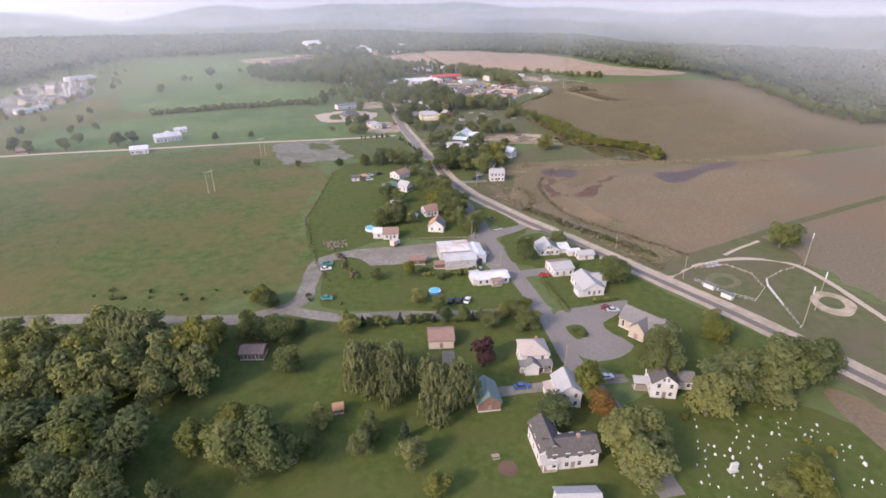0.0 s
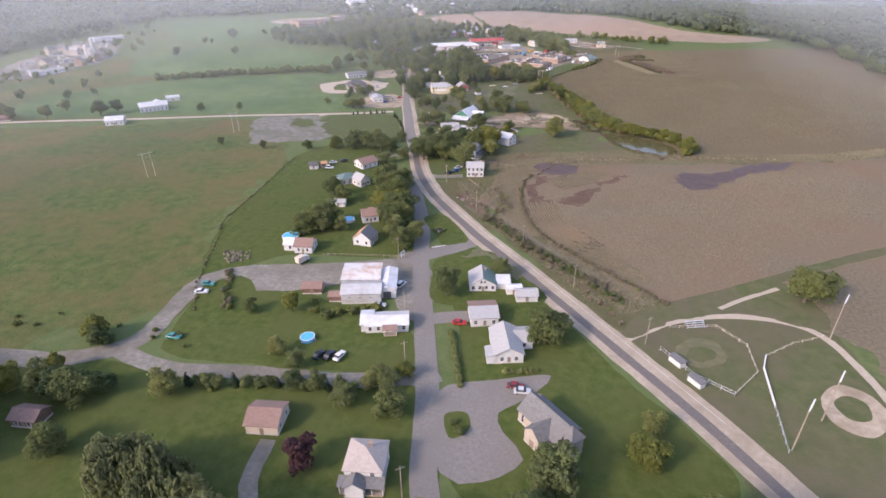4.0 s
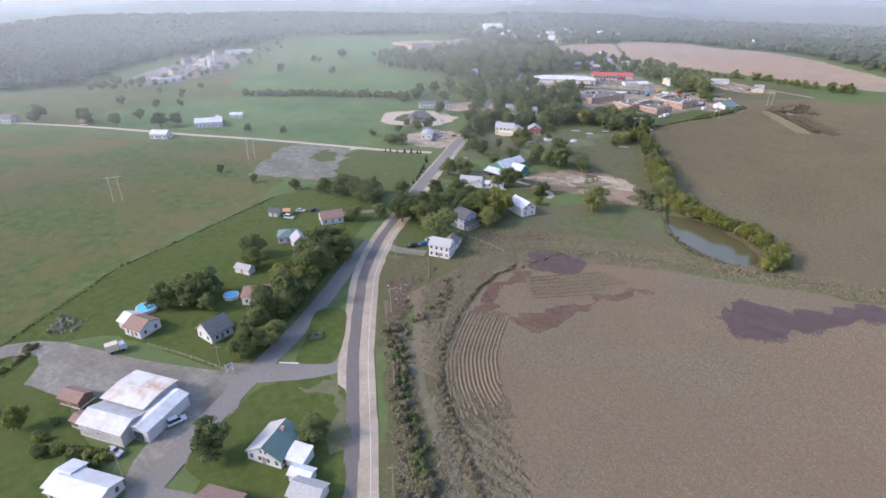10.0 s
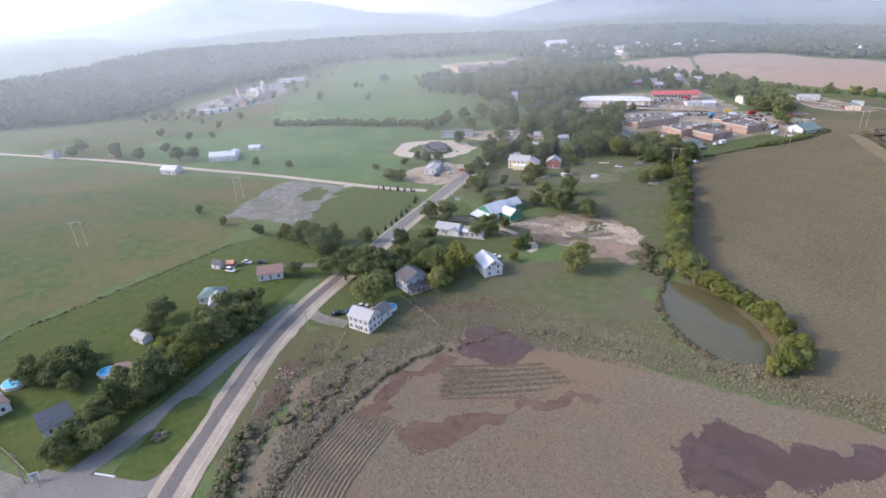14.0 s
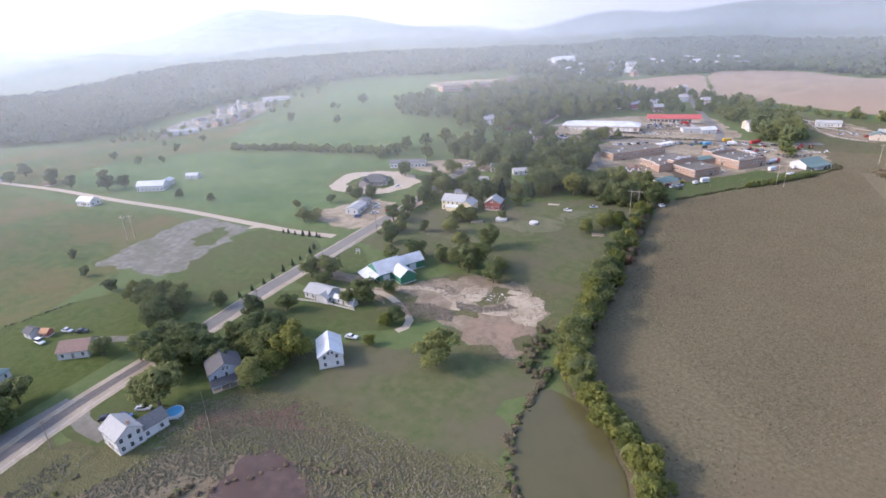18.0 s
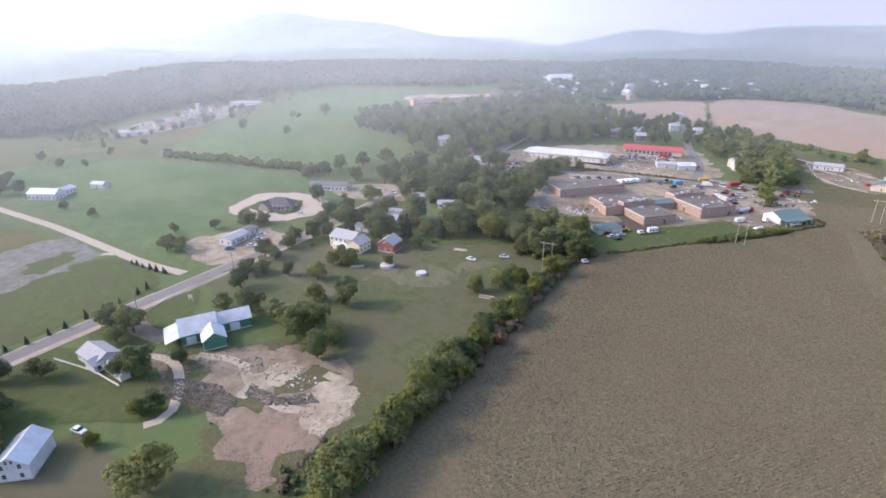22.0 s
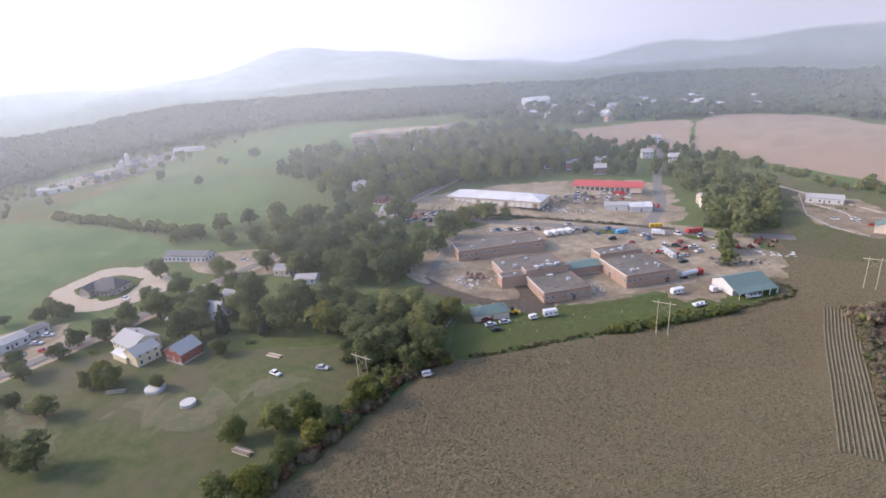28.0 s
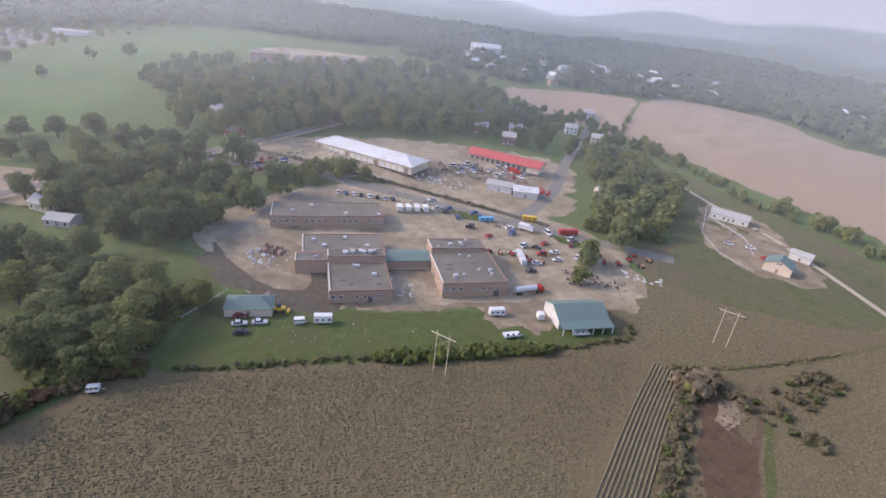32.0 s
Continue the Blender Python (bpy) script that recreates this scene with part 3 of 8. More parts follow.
patch("ground_lot_lawn", [(-66, 372), (-108, 372), (-136, 425), (-92, 442), (-76, 420)], M["thin_lawn"], 0.045, "lawn beside the gravel lot", rough=1)
patch("ground_stubble", [(66, 204), (86, 216), (105, 228), (152, 271), (260, 350), (420, 430), (420, 520), (260, 430), (142, 384), (100, 372), (60, 366), (20, 352), (6, 330), (4, 300), (26, 272), (44, 248)],
      M["stubble"], 0.04, "brown harvested crop field with wet hollows", rough=3)
patch("ground_bean_field", [(104, 392), (118, 384), (160, 392), (260, 440), (440, 530), (700, 800), (500, 960), (330, 900), (200, 860), (110, 800), (66, 742), (54, 704), (30, 652), (12, 612), (22, 575), (37, 517), (52, 474), (74, 438)],
      M["bean_field"], 0.045, "wide grey-brown field of drying bean rows", rough=2)
patch("ground_south_east_field", [(108, 226), (152, 268), (300, 360), (520, 420), (600, 200), (300, 60), (200, 100), (145, 190), (136, 216)], M["stubble"], 0.035,
      "pale brown field behind the ball fields", rough=3)
ribbon("ground_field_margin", [(104, 225), (152, 269), (220, 318), (300, 366), (420, 424), (520, 470)], 34, M["stubble"], 0.02, "dry pale margin between the brown fields", "ground", rough=3.0)
fixed(patch("ground_far_field", [(-240, 965), (-236, 985), (-203, 1035), (-160, 1056), (-131, 1002), (-108, 966), (-150, 950), (-207, 942)], M["far_field"], 0.05,
      "far reddish-brown ploughed field", rough=4))
fixed(patch("ground_far_field_east", [(-153, 1062), (-148, 1112), (-72, 1128), (0, 1076), (40, 1072), (110, 1030), (190, 975), (300, 960), (240, 920), (120, 925), (70, 940), (32, 944), (-6, 952), (-46, 960), (-102, 966), (-126, 1003)], M["far_field"], 0.05,
      "far reddish-brown ploughed field", rough=4))
fixed(ribbon("ground_valley_field", [(-420, 1580), (-300, 1510), (-190, 1440), (-60, 1360), (90, 1270), (240, 1150)], 46, M["far_field"], 0.5, "long pale field in the far valley", "ground", rough=30))
patch("ground_paddock", [(-70, 455), (-84, 486), (-94, 512), (-76, 540), (-50, 556), (-20, 590), (2, 600), (18, 572), (36, 520), (56, 470), (46, 458), (20, 470), (-10, 480), (-40, 460)],
      M["paddock"], 0.04, "grazed olive paddock with bare patches", rough=8)
patch("ground_pond_meadow", [(-4, 390), (26, 420), (44, 440), (62, 436), (64, 415), (80, 386), (52, 372), (20, 362), (2, 368)], M["paddock"], 0.05,
      "short green meadow beside the pond", rough=7)
patch("ground_weedy_bank", [(6, 292), (22, 274), (44, 256), (62, 232), (84, 226), (82, 219), (70, 204), (60, 212), (46, 230), (32, 249), (12, 272), (-6, 288), (-20, 306), (-14, 320), (0, 330), (14, 345), (10, 320)],
      M["weeds"], 0.06, "weedy bank between road and field", rough=5)
patch("ground_mud_band", [(10, 346), (40, 358), (78, 371), (120, 380), (160, 388), (240, 424), (238, 432), (160, 398), (118, 392), (78, 382), (40, 370), (8, 358)],
      M["weeds"], 0.07, "strip of dead weeds along the field edge", rough=7)
patch("ground_weedy_rough", [(-14, 338), (-6, 352), (2, 362), (14, 374), (34, 379), (56, 386), (82, 394), (84, 380), (44, 362), (18, 346), (4, 334)], M["weeds"], 0.075, "rough weedy ground below the houses", rough=8, step=2)
patch("ground_mud", [(-2, 348), (6, 358), (18, 366), (30, 371), (38, 368), (26, 360), (12, 350), (4, 344)], M["wet_soil"], 0.08, "dark churned mud among the weeds", rough=8, step=1.5)
HOLLOWS = [[(100, 352), (107, 359), (122, 361), (144, 378), (170, 392), (160, 376), (144, 368), (132, 355), (122, 342), (111, 333), (104, 338)],
           [(26, 350), (35, 359), (49, 357), (51, 347), (43, 340), (32, 342)],
           [(46, 300), (47, 306), (49, 313), (56, 321), (64, 334), (75, 346), (77, 345), (66, 331), (61, 318), (57, 304)],
           [(32, 288), (29, 302), (27, 314), (29, 327), (33, 334), (37, 328), (33, 323), (31, 316), (32, 310), (36, 308), (35, 300)]]
for pts, m in zip(HOLLOWS, (puddle, puddle, M["wet_soil"], M["wet_soil"])):
    patch("ground_wet_hollow", pts, m, 0.08, "dark wet hollow with standing water in the field", rough=5, step=1.2)
for k in range(7):
    ribbon("ground_wet_furrow", [(36.5 + k * 1.3, 331 - k * 2.1), (44 + k * 1.4, 338 - k * 2.1), (54 + k * 1.3, 347 - k * 2.2)], 1.0, M["wet_soil"], 0.095, "wet furrow running out of the hollow", "furrow", rough=0.7)
patch("ground_rough_field", [(48, 746), (54, 770), (40, 794), (24, 806), (30, 836), (44, 846), (62, 842), (96, 850), (150, 840), (240, 870), (200, 800), (126, 730), (92, 744), (70, 738)], M["bean_field"], 0.06, "rough weedy corner of the bean field", rough=7)
PIT = [(94, 750), (102, 755), (108, 744), (112, 734), (121, 718), (132, 696), (140, 672), (130, 668), (120, 694), (112, 710), (104, 726), (97, 738)]
patch("ground_pit", PIT, M["pit_soil"], 0.08, "bare brown dirt pit in the field", rough=7, step=2)
patch("ground_pit_floor", [(99, 747), (105, 748), (109, 737), (105, 733), (101, 739)], M["dirt"], 0.1, "pale trodden floor of the dirt pit", rough=4, step=1)
ROWS = [(83.5, 744), (93, 719), (104, 693), (117, 662)]
ribbon("ground_row_bed", ROWS, 11.5, M["bean_field"], 0.075, "bare soil between the crop rows beside the dirt pit", "ground", rough=0.8)
for k in range(10):
    ribbon("crop_row", ROWS, 0.62, M["track_rows"], 0.09, "pale ridge of cut stalks beside the dirt pit", "crop row", rough=0.25, shift=-4.9 + k * 1.08, crown=0.34)
ribbon("ground_gully", [(102, 762), (106, 752), (110.5, 745), (114, 735), (123, 717), (136, 692)], 1.7, M["wet_soil"], 0.1, "dark narrow gully beside the dirt pit", "ground", rough=0.7)
ribbon("ground_gully", [(100, 745), (106, 735), (111, 723), (117, 713), (122, 700)], 1.5, M["wet_soil"], 0.1, "dark wheel rut through the dirt pit", "ground", rough=0.8)
ribbon("ground_pit_bank", [(111, 749), (116, 738), (125.5, 718), (138, 692)], 2.4, M["thin_lawn"], 0.085, "narrow green strip beside the dirt pit", "ground", rough=0.9)
patch("ground_dirt_yard", [(-28, 428), (-23, 433), (-15, 448), (-8, 463), (6, 472), (16, 474), (32, 469), (40, 459), (47, 438), (42, 430), (28, 431), (15, 432), (-3, 428), (-14, 424)], M["dirt"], 0.09, "bare dirt yard behind the green barn", rough=5, step=2)
patch("ground_red_dirt", [(23, 431), (21, 442), (30, 452), (40, 451), (48, 443), (47, 435), (36, 429)], M["red_dirt"], 0.1, "reddish bare soil at the edge of the yard", rough=3.5, step=2)
patch("ground_yard_weeds", [(10, 462), (14, 470), (22, 469), (24, 460), (20, 450), (15, 450)], M["weeds"], 0.1, "weedy spoil bank in the dirt yard", rough=6, step=2)
patch("ground_yard_weeds", [(-22, 430), (-12, 438), (0, 434), (-2, 426), (-12, 424)], M["weeds"], 0.1, "weedy ground under the rubble heaps", rough=6, step=2)
for x, y, r in ((-26, 436, 5), (-10, 462, 4), (8, 474, 5), (30, 472, 4), (44, 456, 5), (49, 441, 4), (40, 428, 5), (24, 428, 4), (6, 430, 4), (18, 440, 3)):
    patch("ground_yard_weeds", [(x + r * 1.3 * math.cos(a * 0.9), y + r * 0.8 * math.sin(a * 0.9)) for a in range(7)], M["weeds"], 0.105, "brown weeds spreading into the dirt yard", rough=6, step=1)
patch("ground_sand", [(5, 447), (3, 460), (12, 459), (15, 444)], M["pale_sand"], 0.12, "pale sand spread on the dirt yard", rough=4.5, step=1)
patch("ground_sand", [(33, 451), (25, 460), (24, 467), (30, 470), (38, 462), (40, 452)], M["pale_sand"], 0.12, "pale sand spread on the dirt yard", rough=4.5, step=1)
patch("ground_school_lawn", [(-16, 644), (12, 674), (36, 722), (52, 748), (64, 742), (54, 706), (30, 653), (16, 617), (2, 622)], M["thin_lawn"], 0.08, "mown strip of grass behind the brick school", rough=1)
patch("ground_school_yard", [(-70, 648), (-100, 695), (-96, 735), (-70, 780), (-12, 800), (28, 800), (56, 768), (44, 735), (18, 690), (6, 668), (-10, 650), (-34, 644)],
      M["yard_gravel"], 0.07, "tan gravel yard round the school", rough=7)
patch("ground_market_yard", [(-190, 700), (-180, 775), (-150, 830), (-90, 880), (-50, 850), (-20, 806), (-75, 770), (-104, 735), (-130, 690)], M["yard_gravel"], 0.05,
      "pale brown gravel yard of the market halls", rough=8)
ribbon("track_school", [(-6, 662), (9, 677), (19, 691), (27, 714), (38, 732)], 3.4, M["dirt"], 0.13, "worn dirt track across the school grass", "track", rough=1.6)
patch("ground_school_dirt", [(30, 716), (38, 736), (46, 738), (50, 722), (42, 710)], M["dirt"], 0.1, "bare trodden dirt beside the open shed", rough=5, step=2)
patch("ground_school_dirt", [(-57, 650), (-44, 662), (-30, 668), (-12, 680), (4, 672), (4, 662), (-10, 650), (-26, 643), (-42, 642)], M["cinder"], 0.095, "dark churned mud before the school", rough=8, step=2)
patch("ground_school_dirt", [(-88, 690), (-80, 720), (-62, 726), (-66, 700), (-74, 684)], M["rubble"], 0.095, "dark oily ground beside the school", rough=8, step=2)
patch("ground_school_island", [(-48, 757), (-40, 765), (-30, 766), (-36, 757)], M["lawn"], 0.1, "small grass island in the gravel yard", rough=0.8, step=1)
patch("ground_school_island", [(-4, 784), (4, 790), (12, 789), (4, 782)], M["lawn"], 0.1, "small grass island in the gravel yard", rough=0.8, step=1)
ribbon("ground_rail_bank", [(-172, 700), (-145, 719), (-118, 735), (-69, 761), (-40, 777), (-13, 791)], 4.5, M["cinder"], 0.15, "dark cinder bank between the yards", "ground", rough=1.2)
patch("ground_market_dirt", [(-112, 790), (-96, 822), (-72, 836), (-52, 826), (-66, 800), (-90, 782)], M["dirt"], 0.08, "churned brown yard before the red shed", rough=9, step=3)
patch("ground_mud_track", [(-60, 650), (-50, 672), (-30, 676), (-8, 664), (-22, 652)], M["dirt"], 0.1, "churned dirt yard", rough=1.5)
patch("ground_ranch_yard", [(2, 905), (30, 915), (70, 880), (84, 856), (62, 842), (44, 846), (26, 862)], M["dirt"], 0.08, "bare tan yard of a farm", rough=5)
patch("ground_ranch_lawn", [(-40, 880), (-10, 915), (40, 925), (96, 880), (110, 840), (70, 800), (40, 800), (24, 840)], M["paddock"], 0.06, "lawn round the farm yard", rough=2)
patch("ground_track_verge", [(-135, 955), (-90, 956), (-46, 952), (-6, 944), (60, 926), (110, 900), (110, 870), (40, 905), (-40, 922), (-110, 930)], M["paddock"], 0.05, "dry verge along the farm track", rough=2)
patch("ground_gravel_lot", [(-152, 352), (-168, 376), (-184, 410), (-164, 420), (-142, 424), (-126, 400), (-110, 372), (-132, 362)], M["lot_gravel"], 0.07, "grey gravel lot in the grass, patchy with weeds", rough=5, step=2)
patch("ground_lot_weeds", [(-132, 402), (-146, 416), (-160, 414), (-152, 404), (-140, 394)], M["thin_lawn"], 0.085, "weeds spreading over the gravel lot", rough=7, step=2)
ribbon("path_lot", [(-139, 432), (-146, 420), (-160, 404), (-158, 380), (-140, 372)], 4, M["track"], 0.1, "pale wheel track round the gravel lot", "track", rough=1.0)
patch("ground_shop_lot", [(-68, 209), (-61, 203.5), (-53, 198.5), (-43, 200), (-34, 205), (-12, 214), (0, 198), (8, 196), (0, 230), (-18, 226), (-40, 219), (-62, 212)], M["gravel"], 0.06, "grey gravel lot round the workshop", rough=3)
patch("ground_store_lot", [(-132, 464), (-132, 492), (-122, 508), (-100, 500), (-92, 478), (-96, 462)], M["yard_gravel"], 0.07, "tan gravel lot before the roadside store", rough=4, step=2)
patch("ground_ring_drive", [(-176, 500), (-196, 528), (-172, 552), (-136, 548), (-132, 522), (-152, 502)], M["track"], 0.07, "pale paved ring drive", rough=3, step=2)
patch("ground_ring_lawn", [(-170, 510), (-180, 528), (-166, 540), (-148, 536), (-146, 520)], M["lawn"], 0.1, "lawn inside the ring drive", rough=3, step=2)
patch("ground_long_lot", [(-178, 572), (-160, 604), (-120, 604), (-118, 592), (-150, 566)], M["yard_gravel"], 0.07, "pale gravel lot", rough=0.5)
patch("ground_church_lot", [(21, 165), (36, 174), (50, 179), (43, 167), (38, 162), (40, 156), (46, 149), (38, 141), (28, 141)], M["asphalt_worn"], 0.085, "worn asphalt church car park", rough=0.3)
patch("ground_lot_island", [(25, 158), (30, 160), (32, 155), (28, 151)], M["lawn"], 0.11, "oval grass island in the car park", rough=0.1, step=1)
patch("ground_island", [(-13, 269), (-8, 275), (-2, 272), (9, 257), (10.5, 252), (8, 249.5), (1.5, 246.8), (-4.5, 256)], M["lawn"], 0.165, "grass triangle between the roads", rough=0.3, step=2)
patch("ground_lawn_corner", [(4, 222), (2, 234), (9, 240), (19, 246), (25, 243), (35, 231), (46, 218), (36, 210), (10, 206)], M["lawn"], 0.148, "mown lawn with worn brown corner", rough=0.5)
patch("ground_house_lawn", [(-24, 318), (-8, 322), (4, 336), (-2, 360), (-10, 392), (10, 424), (-20, 425), (-56, 398), (-44, 362), (-32, 336)], M["thin_lawn"], 0.06, "shaded lawns of the houses by the road", rough=1)
patch("ground_barn_lawn", [(-66, 432), (-58, 412), (-40, 415), (-36, 428), (-52, 446), (-72, 452)], M["thin_lawn"], 0.06, "lawn before the green barn", rough=1)
patch("ground_garden", [(-6, 299), (-1, 303), (8, 293), (12.5, 281), (10, 279), (3, 289)], M["wet_soil"], 0.09, "dug garden bed with debris", rough=4, step=1)
patch("ground_yellow_lawn", [(-90, 500), (-112, 546), (-70, 590), (-40, 600), (-24, 592), (-50, 556), (-76, 536)], M["thin_lawn"], 0.055, "shaded lawn round the farmhouses", rough=1)
patch("ground_rear_paddock", [(-58, 612), (-30, 606), (-14, 620), (-20, 640), (-50, 640)], M["thin_lawn"], 0.055, "small green paddock behind the trees", rough=1)

ROAD = [(420, -300), (260, -86), (160, 66), (114, 135), (89.5, 169), (69.5, 193), (53.5, 212), (40, 228), (29, 240.5), (16, 255), (5, 268.5), (-7, 284), (-19, 301), (-34, 330), (-47, 366), (-60, 397),
        (-70, 425), (-78, 447), (-88, 474), (-97, 500), (-106, 524), (-118, 552), (-138, 595), (-165, 660), (-200, 740), (-260, 850), (-340, 960)]
ribbon("road_main_shoulder", ROAD, 10.6, M["shoulder"], 0.16, "pale worn shoulder of the country road", rough=0.5, shift=1.0)
ribbon("road_main_south", ROAD[:8], 3.0, M["asphalt"], 0.19, "dark patched strip of the country road", rough=0.2)
ribbon("road_main", ROAD[7:15], 3.6, M["asphalt"], 0.2, "dark patched asphalt lane of the country road", rough=0.25)
ribbon("road_main_far", ROAD[14:], 6.4, M["asphalt_worn"], 0.2, "worn grey asphalt of the country road", rough=0.2)
ribbon("road_lane", [(42, 90), (34, 116), (25, 139), (19, 163), (11, 188), (3, 212), (-4, 234), (-11, 260), (-20, 284), (-28, 304), (-34, 322)], 6.4, M["asphalt_worn"], 0.13,
       "old grey asphalt lane", rough=0.3)
ribbon("road_link", [(-12, 232), (-2, 238), (8, 247), (16, 258)], 8, M["asphalt_worn"], 0.145, "asphalt link between lane and road", rough=0.3)
ribbon("road_loop", [(-260, 112), (-170, 141), (-109, 148), (-88, 152), (-73, 164), (-75, 184), (-76, 198), (-66, 209), (-38, 218), (-17, 226), (-4, 233)], 7.0, M["gravel"], 0.11,
       "grey gravel loop lane", rough=0.8)
ribbon("road_loop_south", [(-78, 160), (-60, 156), (-47, 157), (-32, 160), (-8, 163), (14, 169), (20, 172)], 5.5, M["gravel"], 0.12, "grey gravel lane", rough=0.6)
ribbon("road_cross", [(-92, 452), (-116, 441), (-150, 430), (-207, 412), (-270, 388), (-345, 362), (-420, 330), (-600, 250)], 5.0, M["track"], 0.13, "pale country cross road", rough=0.2)
ribbon("road_north", [(-160, 668), (-128, 712), (-100, 728), (-76, 744), (-46, 760), (-24, 776), (0, 792), (20, 806), (38, 818)], 8.0, M["asphalt_worn"], 0.13, "worn paved road through the market yards", rough=0.4)
ribbon("road_market", [(-24, 778), (-48, 830), (-84, 880), (-130, 950), (-200, 1060)], 7.0, M["asphalt_worn"], 0.12, "paved street between the market halls", rough=0.3)
ribbon("road_farm_track", [(-118, 962), (-80, 950), (-31, 928), (16, 907), (56, 890), (120, 850)], 3.0, M["track"], 0.13, "pale farm track", rough=0.3)
patch("ground_bare_patch", [(-37, 518), (-15, 524), (-10, 540), (-28, 539)], M["worn_grass"], 0.09, "bare trodden brown patch of the paddock", rough=12, step=2)
patch("ground_bare_patch", [(-22, 547), (-17, 565), (-6, 560), (-9, 552)], M["worn_grass"], 0.09, "bare trodden brown patch of the paddock", rough=10, step=2)
patch("ground_bare_patch", [(-63, 488), (-38, 497), (-23, 496), (-36, 486)], M["worn_grass"], 0.09, "bare trodden brown patch of the paddock", rough=10, step=2)
ribbon("path_yard", [(-96, 700), (-78, 676), (-60, 655), (-39, 651), (-21, 650), (-2, 655)], 4.5, M["asphalt_worn"], 0.11, "worn grey drive round the school yard", "driveway", rough=0.9)
ribbon("ground_ditch", [(83, 746), (95, 768), (109, 807), (116, 836)], 2.2, M["weeds"], 0.09, "weedy ditch across the rough field", "ground", rough=0.6)
FURROWS = [(54, 250.5), (44, 260.5), (37, 270), (33, 278), (28.5, 292), (26.5, 302)]
ribbon("ground_furrow_bed", FURROWS, 15, M["furrow"], 0.082, "ploughed headland of dark soil along the field edge", "ground", rough=5.0, shift=8.5)
fur_rng = random.Random(12)
for k in range(13):
    a = fur_rng.uniform(0, 0.5)
    first = (54 - 10 * a - k * 0.25, 250.5 + 10 * a + k * 0.35)
    ribbon("ground_furrow", [first, (44, 260.5), *FURROWS[2:5], (26.8 + fur_rng.uniform(-0.1, 0.4), 300 - fur_rng.uniform(0, 4))], 0.85, M["stubble"], 0.09, "long stubble ridge curving along the field edge", "furrow", rough=0.3,
           shift=1.8 + k * 1.2, crown=0.26)
ribbon("track_field_bank", [(78, 222), (64, 236), (42, 255), (25, 270), (13, 277.5), (2, 288)], 2.6, M["track_rows"], 0.1, "pale trodden track along the bank", "track", rough=1.2)
patch("ground_worn_corner", [(9, 239.5), (19, 245.8), (25, 242.6), (35, 230.8), (33, 229), (24, 237.5), (19, 240.5), (12, 238)], M["worn_grass"], 0.149, "worn brown corner of the lawn", rough=3.5, step=1)
ribbon("track_yard", [(-19, 438), (-6, 447), (8, 446), (22, 448), (33, 455), (36, 464), (28, 469), (18, 466)], 3.2, M["pale_sand"], 0.125, "pale wheel track through the dirt yard", "track", rough=1.2)
ribbon("road_edge_line", ROAD[4:16], 0.15, M["coping"], 0.215, "thin white edge line of the road", "road marking", shift=4.4)
ribbon("stop_line", [(-2.4, 243.4), (2.6, 246.4)], 0.5, M["trim"], 0.207, "white stop line across the lane", "road marking")
ribbon("path_ballfield", [(66, 196), (76, 206), (86, 214), (102, 221), (118, 222), (128, 217), (133, 203), (136, 186), (140, 160)], 2.6, M["track"], 0.12, "pale dirt drive round the ball fields", rough=0.3)
ribbon("path_drive", [(-34, 326), (-22, 322), (-8, 326)], 5, M["gravel"], 0.14, "gravel drive to the white house", "driveway", rough=0.4)
ribbon("path_drive", [(9, 196), (16, 199), (22, 201)], 6, M["asphalt_worn"], 0.14, "asphalt drive to the brown roofed house", "driveway", rough=0.2)
ribbon("path_drive", [(6, 208), (20, 211), (36, 216)], 4, M["asphalt_worn"], 0.145, "narrow asphalt drive", "driveway", rough=0.2)
ribbon("path_drive", [(-70, 336), (-62, 344), (-54, 352)], 4, M["gravel"], 0.14, "gravel drive across the lawn", "driveway", rough=0.3)
ribbon("path_drive", [(-14, 118), (4, 122), (24, 128), (40, 132)], 4, M["gravel"], 0.14, "gravel drive between the houses", "driveway", rough=0.4)
ribbon("path_drive", [(-14, 140), (-12, 128), (-6, 120)], 4, M["gravel"], 0.145, "gravel drive to the garage", "driveway", rough=0.4)
ribbon("path_drive", [(-70, 428), (-52, 426), (-36, 432)], 7, M["dirt"], 0.13, "dirt drive to the green barn", "driveway", rough=0.6)
ribbon("path_drive", [(-44, 412), (-20, 430), (6, 424), (8, 416)], 3, M["track"], 0.14, "pale walled drive", "driveway", rough=0.2)

# pond, set a little under its banks
patch("pond", [(66, 425), (72, 406), (84, 393), (102, 387), (109, 398), (98, 415), (80, 427)], water, 0.14, "still olive-brown farm pond", "pond", rough=1, step=2)

ribbon("ground_field_strip", [(76, 217), (90, 225.5), (106, 236.5), (123, 249), (162, 277), (230, 322)], 4.6, M["paddock"], 0.1, "grass strip along the field edge", "ground", rough=0.6)
patch("ground_field_margin", [(69, 202), (76, 216), (90, 225.5), (106, 236.5), (122, 248), (130, 240), (133, 226), (128, 219), (118, 223), (102, 222), (86, 214.5), (75, 204)], M["paddock"], 0.075, "dry grass between field and ball drive", rough=1.5, step=2)
ribbon("path_gate", [(101, 225), (110, 233), (123, 243)], 1.6, M["track"], 0.15, "pale worn path to the field", "path", rough=0.4)
patch("ground_cemetery_field", [(98, 133), (112, 120), (150, 66), (140, 40), (118, 66), (104, 98), (95, 122)], M["stubble"], 0.07, "bare brown field beside the cemetery", rough=2)
